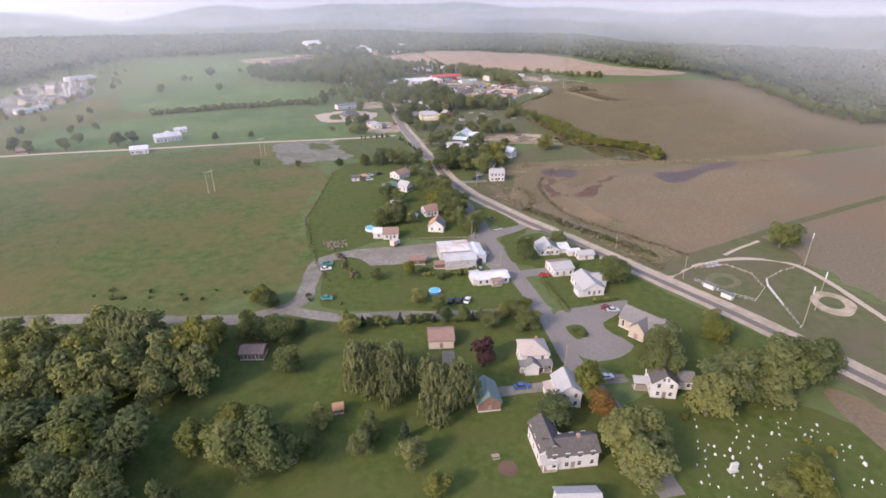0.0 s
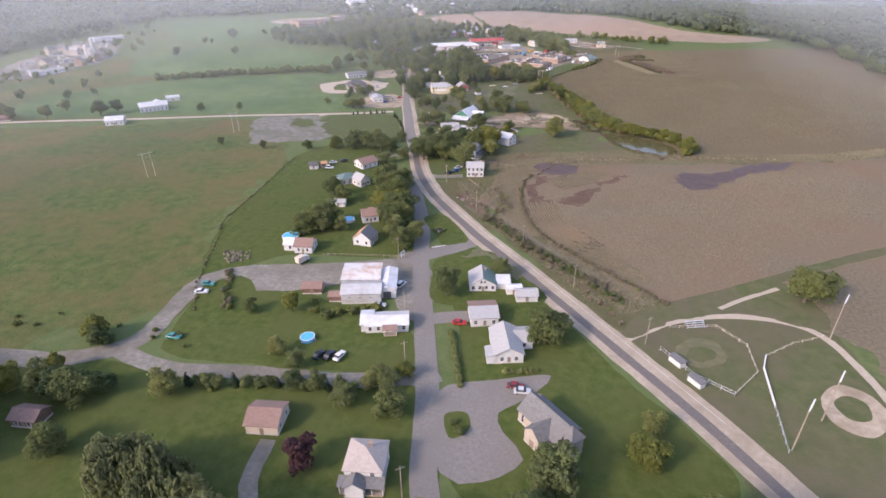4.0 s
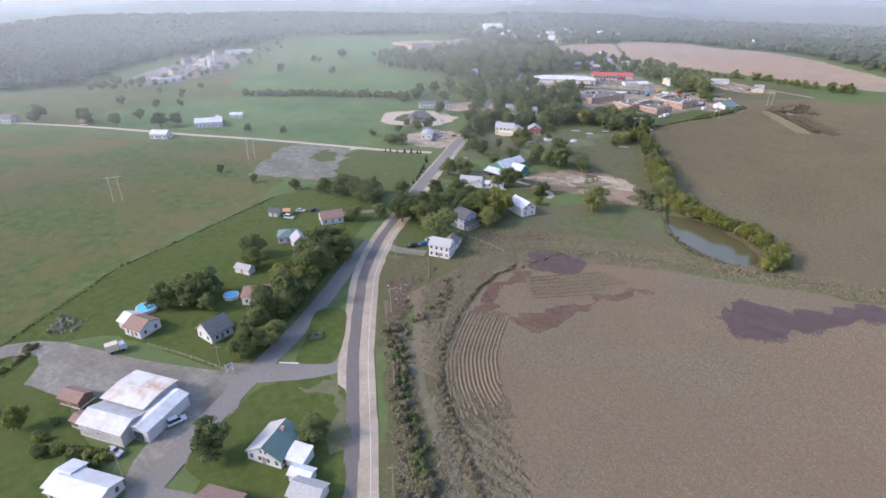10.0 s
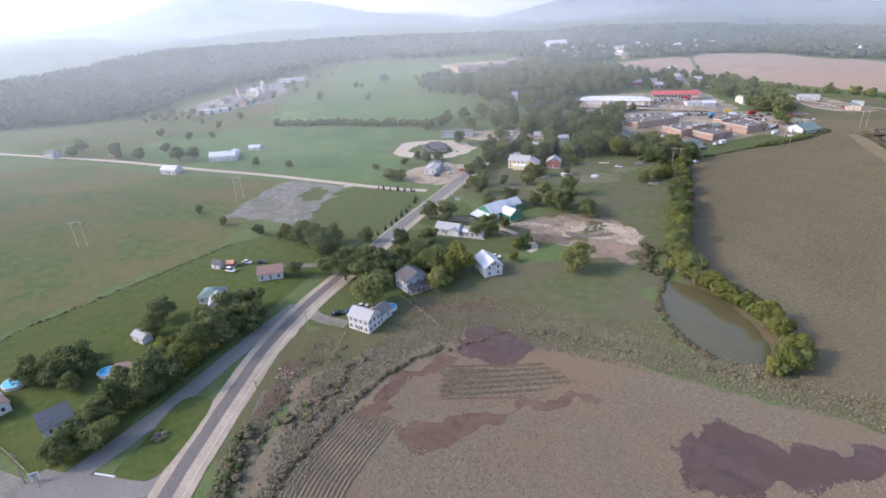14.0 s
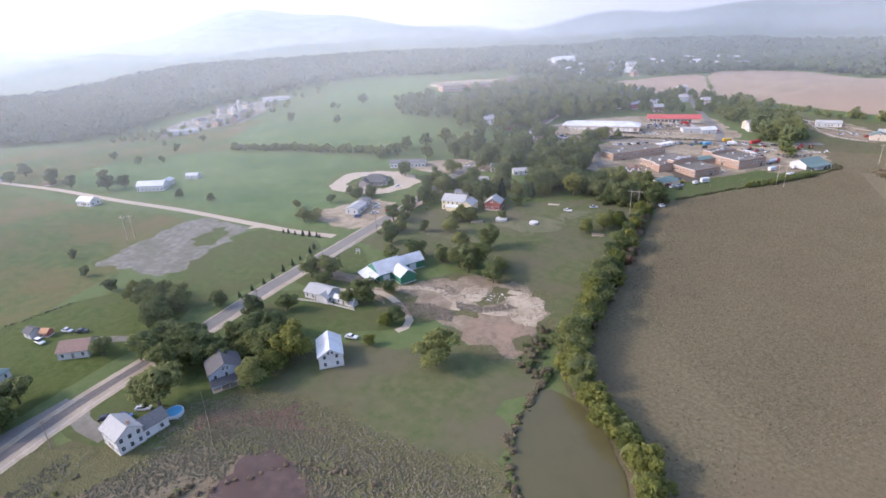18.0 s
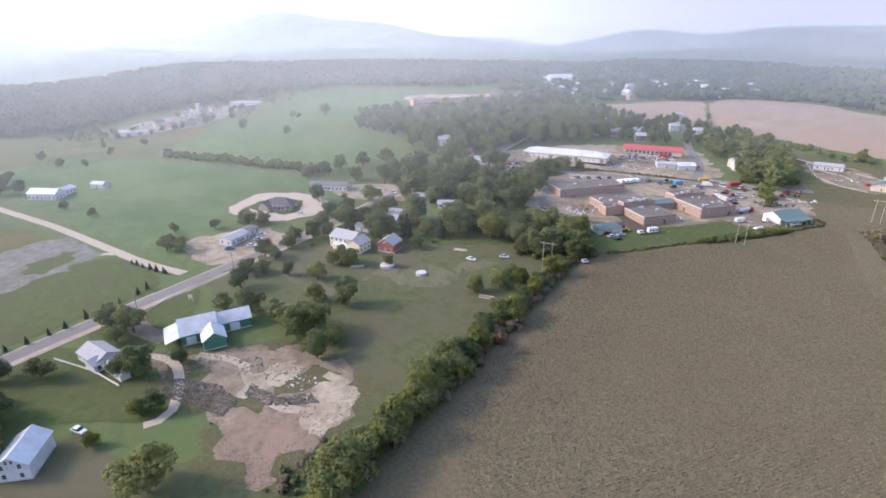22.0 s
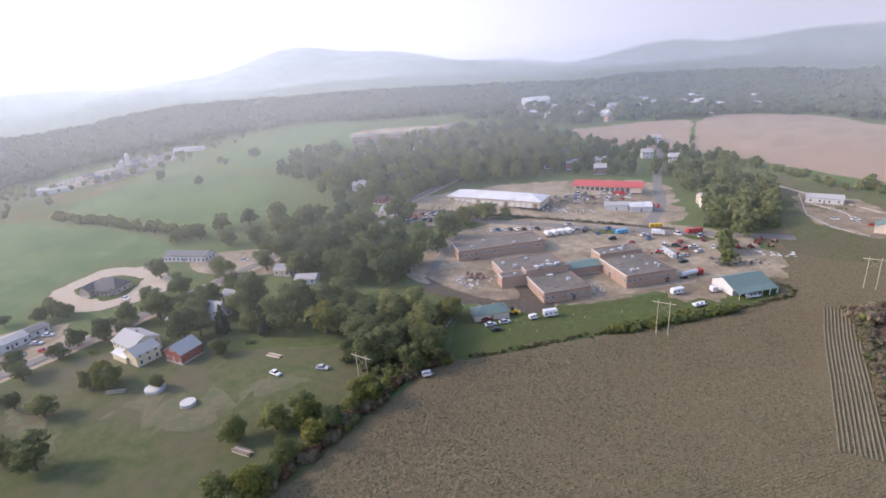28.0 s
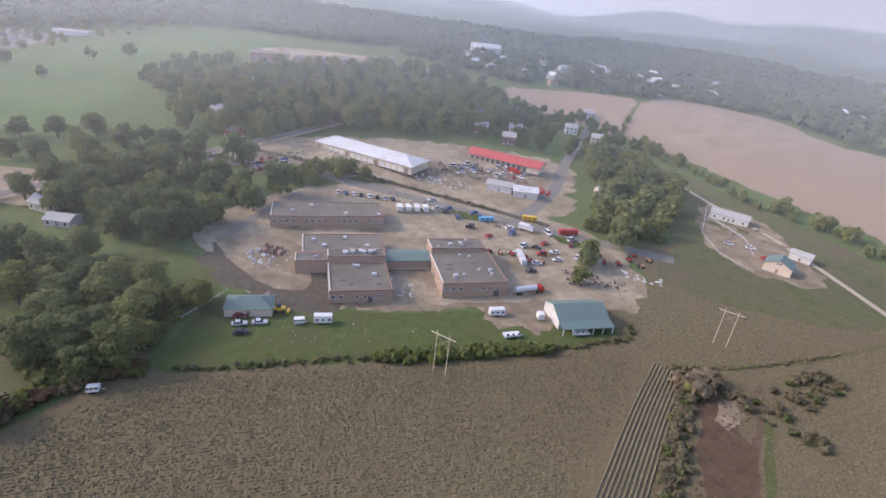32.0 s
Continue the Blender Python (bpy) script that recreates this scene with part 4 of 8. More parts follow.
patch("infield", [(84, 198), (89, 206), (97, 205), (98.5, 199), (94, 193), (87, 192.5)], M["worn_grass"], 0.1, "worn reddish dirt infield of the ball diamond", "infield", rough=1.2, step=1)
patch("infield_grass", [(87, 198), (90, 202.5), (95, 202), (95.5, 198.5), (92, 195.5), (89, 195.5)], M["paddock"], 0.12, "thin grass inside the ball diamond", "infield", rough=1, step=1)
patch("infield_ring", [(118, 186), (124, 194), (131, 192), (133, 184), (126, 176), (119, 178)], M["pale_sand"], 0.1, "pale dirt infield ring", "infield", rough=0.3, step=1)
patch("infield_grass", [(121, 186), (125, 190), (129, 188), (128, 182), (123, 181)], M["paddock"], 0.14, "grass inside the dirt infield", "infield", rough=0.2, step=1)


# ---- trees ----
def crown_mesh(name, lumps, clumps, size, mat, seed, droop=0.0, flat=1.0):
    """Leaf clumps, each a small bent shell, set over the outsides of several lumps."""
    rng = np.random.default_rng(seed)
    lumps = np.array(lumps, float)
    area = lumps[:, 3] ** 2
    pick = rng.choice(len(lumps), clumps, p=area / area.sum())
    d = rng.normal(size=(clumps, 3))
    d /= np.linalg.norm(d, axis=1)[:, None]
    d[:, 2] = np.where((d[:, 2] < -0.3) & (rng.random(clumps) < 0.7), -d[:, 2], d[:, 2])
    r = lumps[pick, 3] * rng.uniform(0.62, 1.08, clumps)
    c = lumps[pick, :3] + d * r[:, None] * np.array([1, 1, flat])
    if droop:
        c[:, 2] -= droop * rng.random(clumps) * np.hypot(c[:, 0], c[:, 1]) * 0.5
        c[:, 2] = np.maximum(c[:, 2], 0.3)
    nrm = d + rng.normal(size=(clumps, 3)) * 0.45 + np.array([0, 0, 0.25])
    nrm /= np.linalg.norm(nrm, axis=1)[:, None]
    u = np.cross(nrm, rng.normal(size=(clumps, 3)))
    u /= np.linalg.norm(u, axis=1)[:, None]
    v = np.cross(nrm, u)
    s = size * rng.uniform(0.55, 1.3, clumps)[:, None]
    verts = np.empty((clumps, 6, 3))
    verts[:, 0] = c + nrm * s * 0.28
    for k in range(5):
        a = 2 * math.pi * k / 5 + rng.uniform(-0.4, 0.4, clumps)
        q = rng.uniform(0.45, 1.0, clumps)[:, None]
        verts[:, k + 1] = c + (u * np.cos(a)[:, None] + v * np.sin(a)[:, None]) * s * q
    if droop:
        verts[:, 1, 2] -= size * 2.6
        verts[:, 2, 2] -= size * 1.8
    verts[:, :, 2] = np.maximum(verts[:, :, 2], 0.06)
    base = np.arange(clumps)[:, None] * 6
    faces = np.concatenate([np.stack([base[:, 0], base[:, 0] + 1 + k, base[:, 0] + 1 + (k + 1) % 5], 1) for k in range(5)])
    me = bpy.data.meshes.new(name)
    me.from_pydata(verts.reshape(-1, 3).tolist(), [], faces.tolist())
    me.materials.append(mat)
    return me


def lumps_round(rng, h, r, n=11):
    """Lobes of a broad crown: a heart, boughs of several sizes round it, and one or two leaders."""
    out = [(0, 0, h * 0.58, r * 0.66), (0, 0, h * 0.42, r * 0.6)]
    for i in range(n):
        a = 2 * math.pi * i / n + rng.uniform(-0.5, 0.5)
        q = r * rng.uniform(0.35, 0.72)
        out.append((q * math.cos(a), q * math.sin(a), h * rng.uniform(0.24, 0.8), r * rng.uniform(0.26, 0.48)))
    for _ in range(2):
        out.append((rng.uniform(-0.35, 0.35) * r, rng.uniform(-0.35, 0.35) * r, h * rng.uniform(0.8, 0.92), r * rng.uniform(0.26, 0.4)))
    return out


def trunk_mesh(name, rng, h, r):
    bm = bmesh.new()
    top = Vector((rng.uniform(-0.3, 0.3), rng.uniform(-0.3, 0.3), h * 0.45))
    rod(bm, (0, 0, -0.1), top, h * 0.028 + 0.06, h * 0.018)
    for i in range(5):
        a = 2 * math.pi * i / 5 + rng.uniform(-0.4, 0.4)
        e = (top.x + math.cos(a) * r * 0.55, top.y + math.sin(a) * r * 0.55, h * rng.uniform(0.6, 0.8))
        rod(bm, (top.x, top.y, top.z * rng.uniform(0.7, 0.98)), e, h * 0.013, h * 0.004, 5)
    rod(bm, top, (top.x * 1.5, top.y * 1.5, h * 0.85), h * 0.017, h * 0.004, 5)
    return mesh_of(name, bm, M["bark"])


TREES = {}


def tree_kind(key, mat, h, r, clumps, size, kinds, seed, shape="round", droop=0.0):
    """Several crowns and trunks of one sort, of height h and radius r."""
    rng = random.Random(seed)
    got = []
    for i in range(kinds):
        if shape == "cone":
            lumps = [(rng.uniform(-0.1, 0.1), rng.uniform(-0.1, 0.1), h * k, r * (1.02 - k) * 0.8 + 0.12) for k in (0.12, 0.22, 0.33, 0.44, 0.55, 0.66, 0.77, 0.88, 0.95)]
        elif shape == "shrub":
            lumps = [(rng.uniform(-0.5, 0.5) * r, rng.uniform(-0.5, 0.5) * r, h * rng.uniform(0.3, 0.6), r * rng.uniform(0.35, 0.6)) for _ in range(6)]
        else:
            lumps = lumps_round(rng, h, r)
        got.append((trunk_mesh("trunk", rng, h, r), crown_mesh("crown", lumps, clumps, size, mat, seed * 31 + i, droop)))
    TREES[key] = (got, h)


tree_kind("oak", M["leaf_green"], 10, 4.6, 2300, 0.42, 5, 11)
tree_kind("dark", M["leaf_dark"], 10, 4.4, 2300, 0.42, 4, 12)
tree_kind("yellow", M["leaf_yellow"], 8, 3.8, 1700, 0.44, 3, 13)
tree_kind("willow", M["leaf_willow"], 10, 5.6, 3000, 0.4, 3, 14, droop=1.1)
tree_kind("orange", M["leaf_orange"], 8, 3.4, 1300, 0.4, 2, 15)
tree_kind("plum", M["leaf_plum"], 6, 3.2, 700, 0.5, 1, 16)
tree_kind("conifer", M["leaf_conifer"], 9, 2.6, 420, 0.6, 3, 17, "cone")
tree_kind("wood", M["leaf_dark"], 11, 5.2, 600, 0.9, 5, 18)
tree_kind("wood_green", M["leaf_green"], 11, 5.2, 600, 0.9, 4, 19)
tree_kind("wood_far", M["leaf_dark"], 11, 5.4, 170, 1.55, 4, 23)
tree_kind("wood_far_green", M["leaf_green"], 11, 5.4, 170, 1.55, 4, 24)
tree_kind("weed", M["leaf_green"], 2.4, 1.7, 48, 0.85, 4, 25, "shrub")
tree_kind("weed_yellow", M["leaf_yellow"], 2.6, 1.8, 52, 0.85, 3, 26, "shrub")
tree_kind("weed_dry", M["leaf_dry"], 1.6, 1.7, 44, 0.85, 4, 27, "shrub")
tree_kind("shrub_rust", M["leaf_rust"], 1.9, 1.7, 60, 0.75, 3, 28, "shrub")
tree_kind("shrub", M["leaf_green"], 2.4, 1.7, 160, 0.5, 4, 20, "shrub")
tree_kind("shrub_yellow", M["leaf_yellow"], 2.6, 1.8, 170, 0.5, 3, 21, "shrub")
tree_kind("shrub_dry", M["leaf_dry"], 1.6, 1.7, 130, 0.5, 4, 22, "shrub")
WORDS = {"oak": ("green broadleaf tree with a rounded crown", "tree"), "dark": ("dark green broadleaf tree", "tree"), "yellow": ("broadleaf tree turning yellow-green", "tree"),
         "willow": ("pale olive weeping willow", "willow tree"), "orange": ("small tree in orange autumn leaf", "tree"), "plum": ("dark plum-red ornamental tree", "tree"),
         "conifer": ("dark green conical evergreen", "evergreen tree"), "wood": ("dark green tree of a dense wood", "tree"), "wood_green": ("green tree of a dense wood", "tree"),
         "shrub": ("rounded green leafy shrub", "shrub"), "shrub_yellow": ("leafy yellow-green wild shrub", "shrub"), "shrub_dry": ("clump of dry brown weeds", "weeds")}
tree_rng = random.Random(77)
STANDING = []
LATE = []


def clear(x, y, gap=3.4):
    return all((x - a) ** 2 + (y - b) ** 2 > gap * gap for a, b in STANDING)


def tree(key, x, y, h=None, group="", z=0.0, label=""):
    got, full = TREES[key]
    STANDING.append((x, y))
    if y > 690 and not key.startswith("shrub"):
        LATE.append((key, x, y, (h or full) * 1.3))
        return None
    k = tree_rng.randrange(len(got))
    s = (h or full) / full * tree_rng.uniform(0.92, 1.08) * (1.0 if key.startswith("shrub") else 1.3)
    wide = 1.22 if key in ("oak", "dark", "yellow") else 1.0
    m = pose(x, y, z, 0, 0, tree_rng.uniform(0, 360)) @ Matrix.Diagonal((s * wide * tree_rng.uniform(0.9, 1.1), s * wide * tree_rng.uniform(0.9, 1.1), s, 1))
    words, cat = WORDS[key]
    if key.startswith("shrub"):
        ob = new("shrub", got[k][1])
        ob.matrix_basis = m
        return tagged(ob, label or words, cat, group)
    root = thing("tree", m, label or words, cat, group)
    shared("trunk", got[k][0], root, Matrix())
    shared("crown", got[k][1], root, Matrix())
    return root


LIGHTER = {"oak": "wood_green", "dark": "wood", "shrub": "weed", "shrub_yellow": "weed_yellow", "shrub_dry": "weed_dry"}
DISTANT = {"wood": "wood_far", "wood_green": "wood_far_green", "yellow": "wood_far_green"}


def wood(keys, pts, hs, label, fine=False):
    """A dense wood: all its trees joined into one mass."""
    verts, faces, mats, n = [], [], [], 0
    slots = [M["bark"]]
    for i, (x, y) in enumerate(pts):
        key = keys[i % len(keys)] if fine else LIGHTER.get(keys[i % len(keys)], keys[i % len(keys)])
        if not fine and (y > 640 or x < -190):
            key = DISTANT.get(key, key)
        got, full = TREES[key]
        tr, cr = got[tree_rng.randrange(len(got))]
        s = (hs[i] if len(hs) == len(pts) else tree_rng.uniform(*hs)) / full
        m = np.array(pose(x, y, 0, 0, 0, tree_rng.uniform(0, 360)) @ Matrix.Diagonal((s * tree_rng.uniform(0.9, 1.1), s, s, 1)))
        for me in (tr, cr):
            if me.materials[0] not in slots:
                slots.append(me.materials[0])
            v = np.empty(len(me.vertices) * 3)
            me.vertices.foreach_get("co", v)
            verts.append(v.reshape(-1, 3) @ m[:3, :3].T + m[:3, 3])
            for p in me.polygons:
                faces.append([n + q for q in p.vertices])
            mats += [slots.index(me.materials[0])] * len(me.polygons)
            n += len(me.vertices)
    me = bpy.data.meshes.new("woodland")
    me.from_pydata(np.concatenate(verts).tolist(), [], faces)
    for q in slots:
        me.materials.append(q)
    me.polygons.foreach_set("material_index", mats)
    return tagged(new("woodland", me), label, "woods", kind="stuff")


def undergrowth(keys, pts, hs, label):
    """Weeds and small bushes of a bank or fence line, joined."""
    ob = wood(keys, pts, hs, label)
    ob.name = ob.data.name = "undergrowth"
    return tagged(ob, category="weeds")


def grove(keys, pts, hs, group=""):
    for i, (x, y) in enumerate(pts):
        tree(keys[i % len(keys)], x, y, tree_rng.uniform(*hs), group)


# south side, round the houses and the cemetery
for x, y, h in ((-36, 120, 12), (-27, 119, 10.5), (-12, 113, 12)):
    tree("willow", x, y, h, "willows on the lawn")
wood(["oak", "dark", "yellow", "dark", "oak", "dark", "willow"], scatter([(-152, 122), (-124, 127), (-100, 132), (-82, 124), (-80, 112), (-94, 104), (-118, 98), (-150, 104)], 20, 7.5, 3), (12, 18), "tall mixed trees of the south wood along the lane", True)
wood(["oak", "dark", "dark", "oak", "yellow", "dark"], scatter([(-132, 95), (-108, 89), (-92, 82), (-72, 77), (-58, 62), (-100, 38), (-150, 56), (-166, 96)], 34, 7.6, 4), (10, 15), "dense mixed green wood on the south lawn", True)
for key, x, y, h in (("oak", -61, 124, 7), ("yellow", -65, 99, 7), ("oak", -30, 100, 5.5), ("oak", -44, 102, 5), ("conifer", -21, 100, 6), ("yellow", 27, 123, 8), ("orange", 30, 113, 7.5),
                     ("dark", 17, 110, 7), ("oak", 34, 104, 10), ("dark", 36, 93, 9), ("oak", 33, 98, 10), ("dark", 53, 143, 9), ("plum", -2.5, 135, 6.5), ("oak", 66, 92, 5), ("yellow", -11, 84, 5),
                     ("dark", 62, 122, 11), ("dark", 66, 126, 12), ("oak", 72, 129, 12), ("dark", 78, 127, 11), ("oak", 84, 132, 12), ("dark", 90, 135, 11), ("oak", 96, 139, 10), ("yellow", 73, 154, 6),
                     ("oak", 58, 118, 10), ("dark", 80, 132, 10), ("dark", 40, 98, 8), ("oak", -69, 140, 7), ("yellow", -91, 138, 6), ("oak", -48, 147, 6), ("dark", -75, 139, 6)):
    tree(key, x, y, h)
grove(["conifer", "dark", "shrub", "oak"], along([(-45, 151), (-36, 153), (-26, 156), (-14, 158), (-4, 160), (8, 164)], 3.4, 5, 0.6), (2.4, 4.6), "hedge along the gravel lane")
for key, x, y, h in (("dark", 12, 211, 7.5), ("oak", 47, 193, 9), ("dark", 28, 228, 6), ("oak", -28, 169, 4.5), ("yellow", -86, 163, 5.5), ("dark", -82, 160, 5), ("oak", 6, 164, 5), ("oak", -48, 186, 4),
                     ("yellow", -35, 190, 5), ("shrub", -22, 189, 3), ("dark", -1, 155, 5), ("oak", 129, 236, 9.5), ("dark", 133, 237, 8.5), ("shrub", 30, 153, 2.2), ("shrub", 28, 156, 2.0),
                     ("shrub", -8, 194, 2.4), ("shrub", -3, 193, 2), ("shrub", -15, 193, 2.4), ("shrub", -30, 196, 2.2), ("shrub", -56, 186, 2), ("shrub", -60, 190, 2.4)):
    tree(key, x, y, h)
# behind the houses by the lane
for key, x, y, h in (("oak", -57, 250, 8), ("dark", -51, 254, 8), ("dark", -61, 256, 5), ("oak", -23, 256, 9), ("dark", -20, 250, 7), ("oak", -22, 268, 9), ("dark", -29, 271, 8), ("oak", -31, 283, 10), ("yellow", -26, 276, 8),
                     ("dark", -38, 290, 9), ("oak", -43, 301, 10),  ("oak", -36, 296, 8), ("dark", -64, 284, 7), ("oak", -56, 278, 7), ("dark", -17, 243, 6), ("yellow", -34, 278, 7), 
                     ("dark", -66, 356, 8), ("oak", -75, 360, 9), ("dark", -84, 358, 9), ("yellow", -96, 356, 6), ("oak", -71, 366, 8), ("dark", -56, 335, 5.5), ("oak", -112, 350, 5), ("dark", -48, 345, 5)):
    tree(key, x, y, h)
# round the white house, the white barn and the green barn
for key, x, y, h in (("dark", -16, 362, 8), ("dark", -20, 376, 8), ("yellow", -4, 381, 9), ("oak", -12, 376, 9), ("dark", -20, 384, 8),
                     ("dark", -18, 420, 8), ("dark", -56, 418, 8), ("dark", -49, 424, 8), ("oak", -36, 396, 6), ("dark", -43, 385, 7), ("oak", -9, 474, 10), ("dark", 8, 468, 8),
                     ("dark", 3, 420, 5), ("yellow", 2, 416, 4), ("oak", -37, 463, 7), ("dark", -24, 468, 7), ("oak", -46, 455, 5), ("yellow", 8, 404, 3.5), ("dark", -60, 378, 6)):
    tree(key, x, y, h)
# the hedgerow between paddock and bean field, and along the pond
HEDGE = [(112, 388), (116, 400), (106, 414), (92, 424), (76, 432), (62, 446), (56, 462), (48, 486), (40, 508), (32, 530), (24, 556), (14, 584)]
grove(["shrub_yellow", "shrub", "yellow"], along(HEDGE[:6], 3.0, 8, 1.6), (4.6, 6.6), "bushes along the pond")
grove(["oak", "dark", "yellow", "oak"], along(HEDGE[4:9], 4.2, 9, 2.8), (5.5, 10.5), "trees of the hedgerow")
grove(["oak", "yellow", "dark"], along(HEDGE[8:], 7.5, 12, 2.6), (4, 8.5), "trees of the hedgerow")
ribbon("ground_hedge_weeds", HEDGE[3:], 9, M["weeds"], 0.13, "brown weedy ground under the hedgerow", "ground", rough=2.0)
undergrowth(["shrub", "shrub_dry", "shrub_rust", "shrub_dry", "shrub_yellow"], along(HEDGE[4:], 1.0, 10, 3.6), (1.4, 3.6), "underwood of the hedgerow, green and brown")
grove(["oak", "dark"], scatter([(-36, 598), (-10, 582), (14, 590), (6, 612), (-16, 630), (-34, 616)], 15, 6, 14), (7, 10), "wood at the corner of the bean field")
# along the main road to the north, and the middle wood
for key, x, y, h in (("conifer", -67, 557, 10), ("dark", -78, 568, 10), ("oak", -96, 548, 9), ("oak", -92, 556, 9), ("dark", -60, 608, 9), ("oak", -97, 508, 6), ("dark", -94, 525, 6), ("oak", -141, 500, 7), ("dark", -136, 496, 6),
                     ("oak", -134, 506, 6), ("dark", -19, 494, 9), ("oak", -30, 486, 7), ("dark", -40, 528, 4), ("yellow", -52, 515, 6), ("oak", -58, 509, 5), ("dark", -80, 490, 6), ("oak", -70, 480, 6), ("dark", -86, 552, 9),
                     ("oak", -62, 566, 7), ("conifer", -58, 574, 8), ("oak", 8, 552, 7), ("yellow", 12, 560, 6), ("oak", 5, 541, 6), ("shrub", -86, 512, 2), ("shrub", -76, 470, 2), ("dark", -60, 488, 5)):
    tree(key, x, y, h)
wood(["wood", "wood_green", "wood"], scatter([(-172, 610), (-130, 596), (-100, 604), (-72, 612), (-56, 632), (-66, 656), (-96, 690), (-150, 690), (-200, 655)], 36, 10, 21), (10, 16), "dense dark green wood west of the school")
wood(["wood", "wood_green"], scatter([(-240, 665), (-180, 690), (-200, 770), (-160, 850), (-170, 920), (-260, 960), (-420, 930), (-420, 800), (-320, 700)], 170, 11, 22), (11, 17), "dense dark wood behind the market halls")
wood(["wood_green", "wood"], scatter([(20, 800), (26, 830), (8, 860), (-10, 905), (-60, 930), (-90, 920), (-70, 880), (-30, 850), (-6, 810)], 56, 7, 23), (9, 15), "dense green wood beside the market street")
grove(["shrub", "dark"], along([(-4, 806), (10, 816), (24, 830)], 2.8, 24, 1), (3, 4.4), "hedge beside the north road")
fixed(wood(["dark", "oak", "wood"], along([(-76, 950), (-52, 946), (-31, 942), (-3, 935), (24, 927), (59, 926), (84, 918), (150, 898)], 6.5, 25, 4), (5, 11), "dark hedgerow of trees between far fields"))
fixed(wood(["wood_green", "dark"], along([(-126, 1000), (-112, 976), (-104, 962)], 4, 29, 2), (2, 5), "scrubby strip between the ploughed fields"))
wood(["wood"], along([(240, 1130), (320, 1000), (345, 870), (338, 690), (335, 560), (420, 500)], 11, 26, 8), (9, 14), "dark treeline at the edge of the fields")
fixed(wood(["wood", "wood_green"], along([(-352, 504), (-320, 518), (-295, 531), (-262, 545), (-236, 558), (-206, 572)], 1.9, 27, 3.0), (4, 7), "dark tree line across the hay fields"))
tree("oak", 22, 778, 8)
tree("dark", 26, 772, 7)
grove(["yellow", "oak"], scatter([(-120, 690), (-104, 700), (-100, 740), (-116, 745)], 14, 4, 28), (5, 8), "trees before the white hall")
grove(["conifer"], along([(-118, 436), (-106, 441), (-96, 446)], 4, 30, 0.4) + along([(-84, 436), (-74, 418), (-66, 400), (-62, 388)], 6, 31, 0.6), (2, 3.4), "young evergreens along the road")
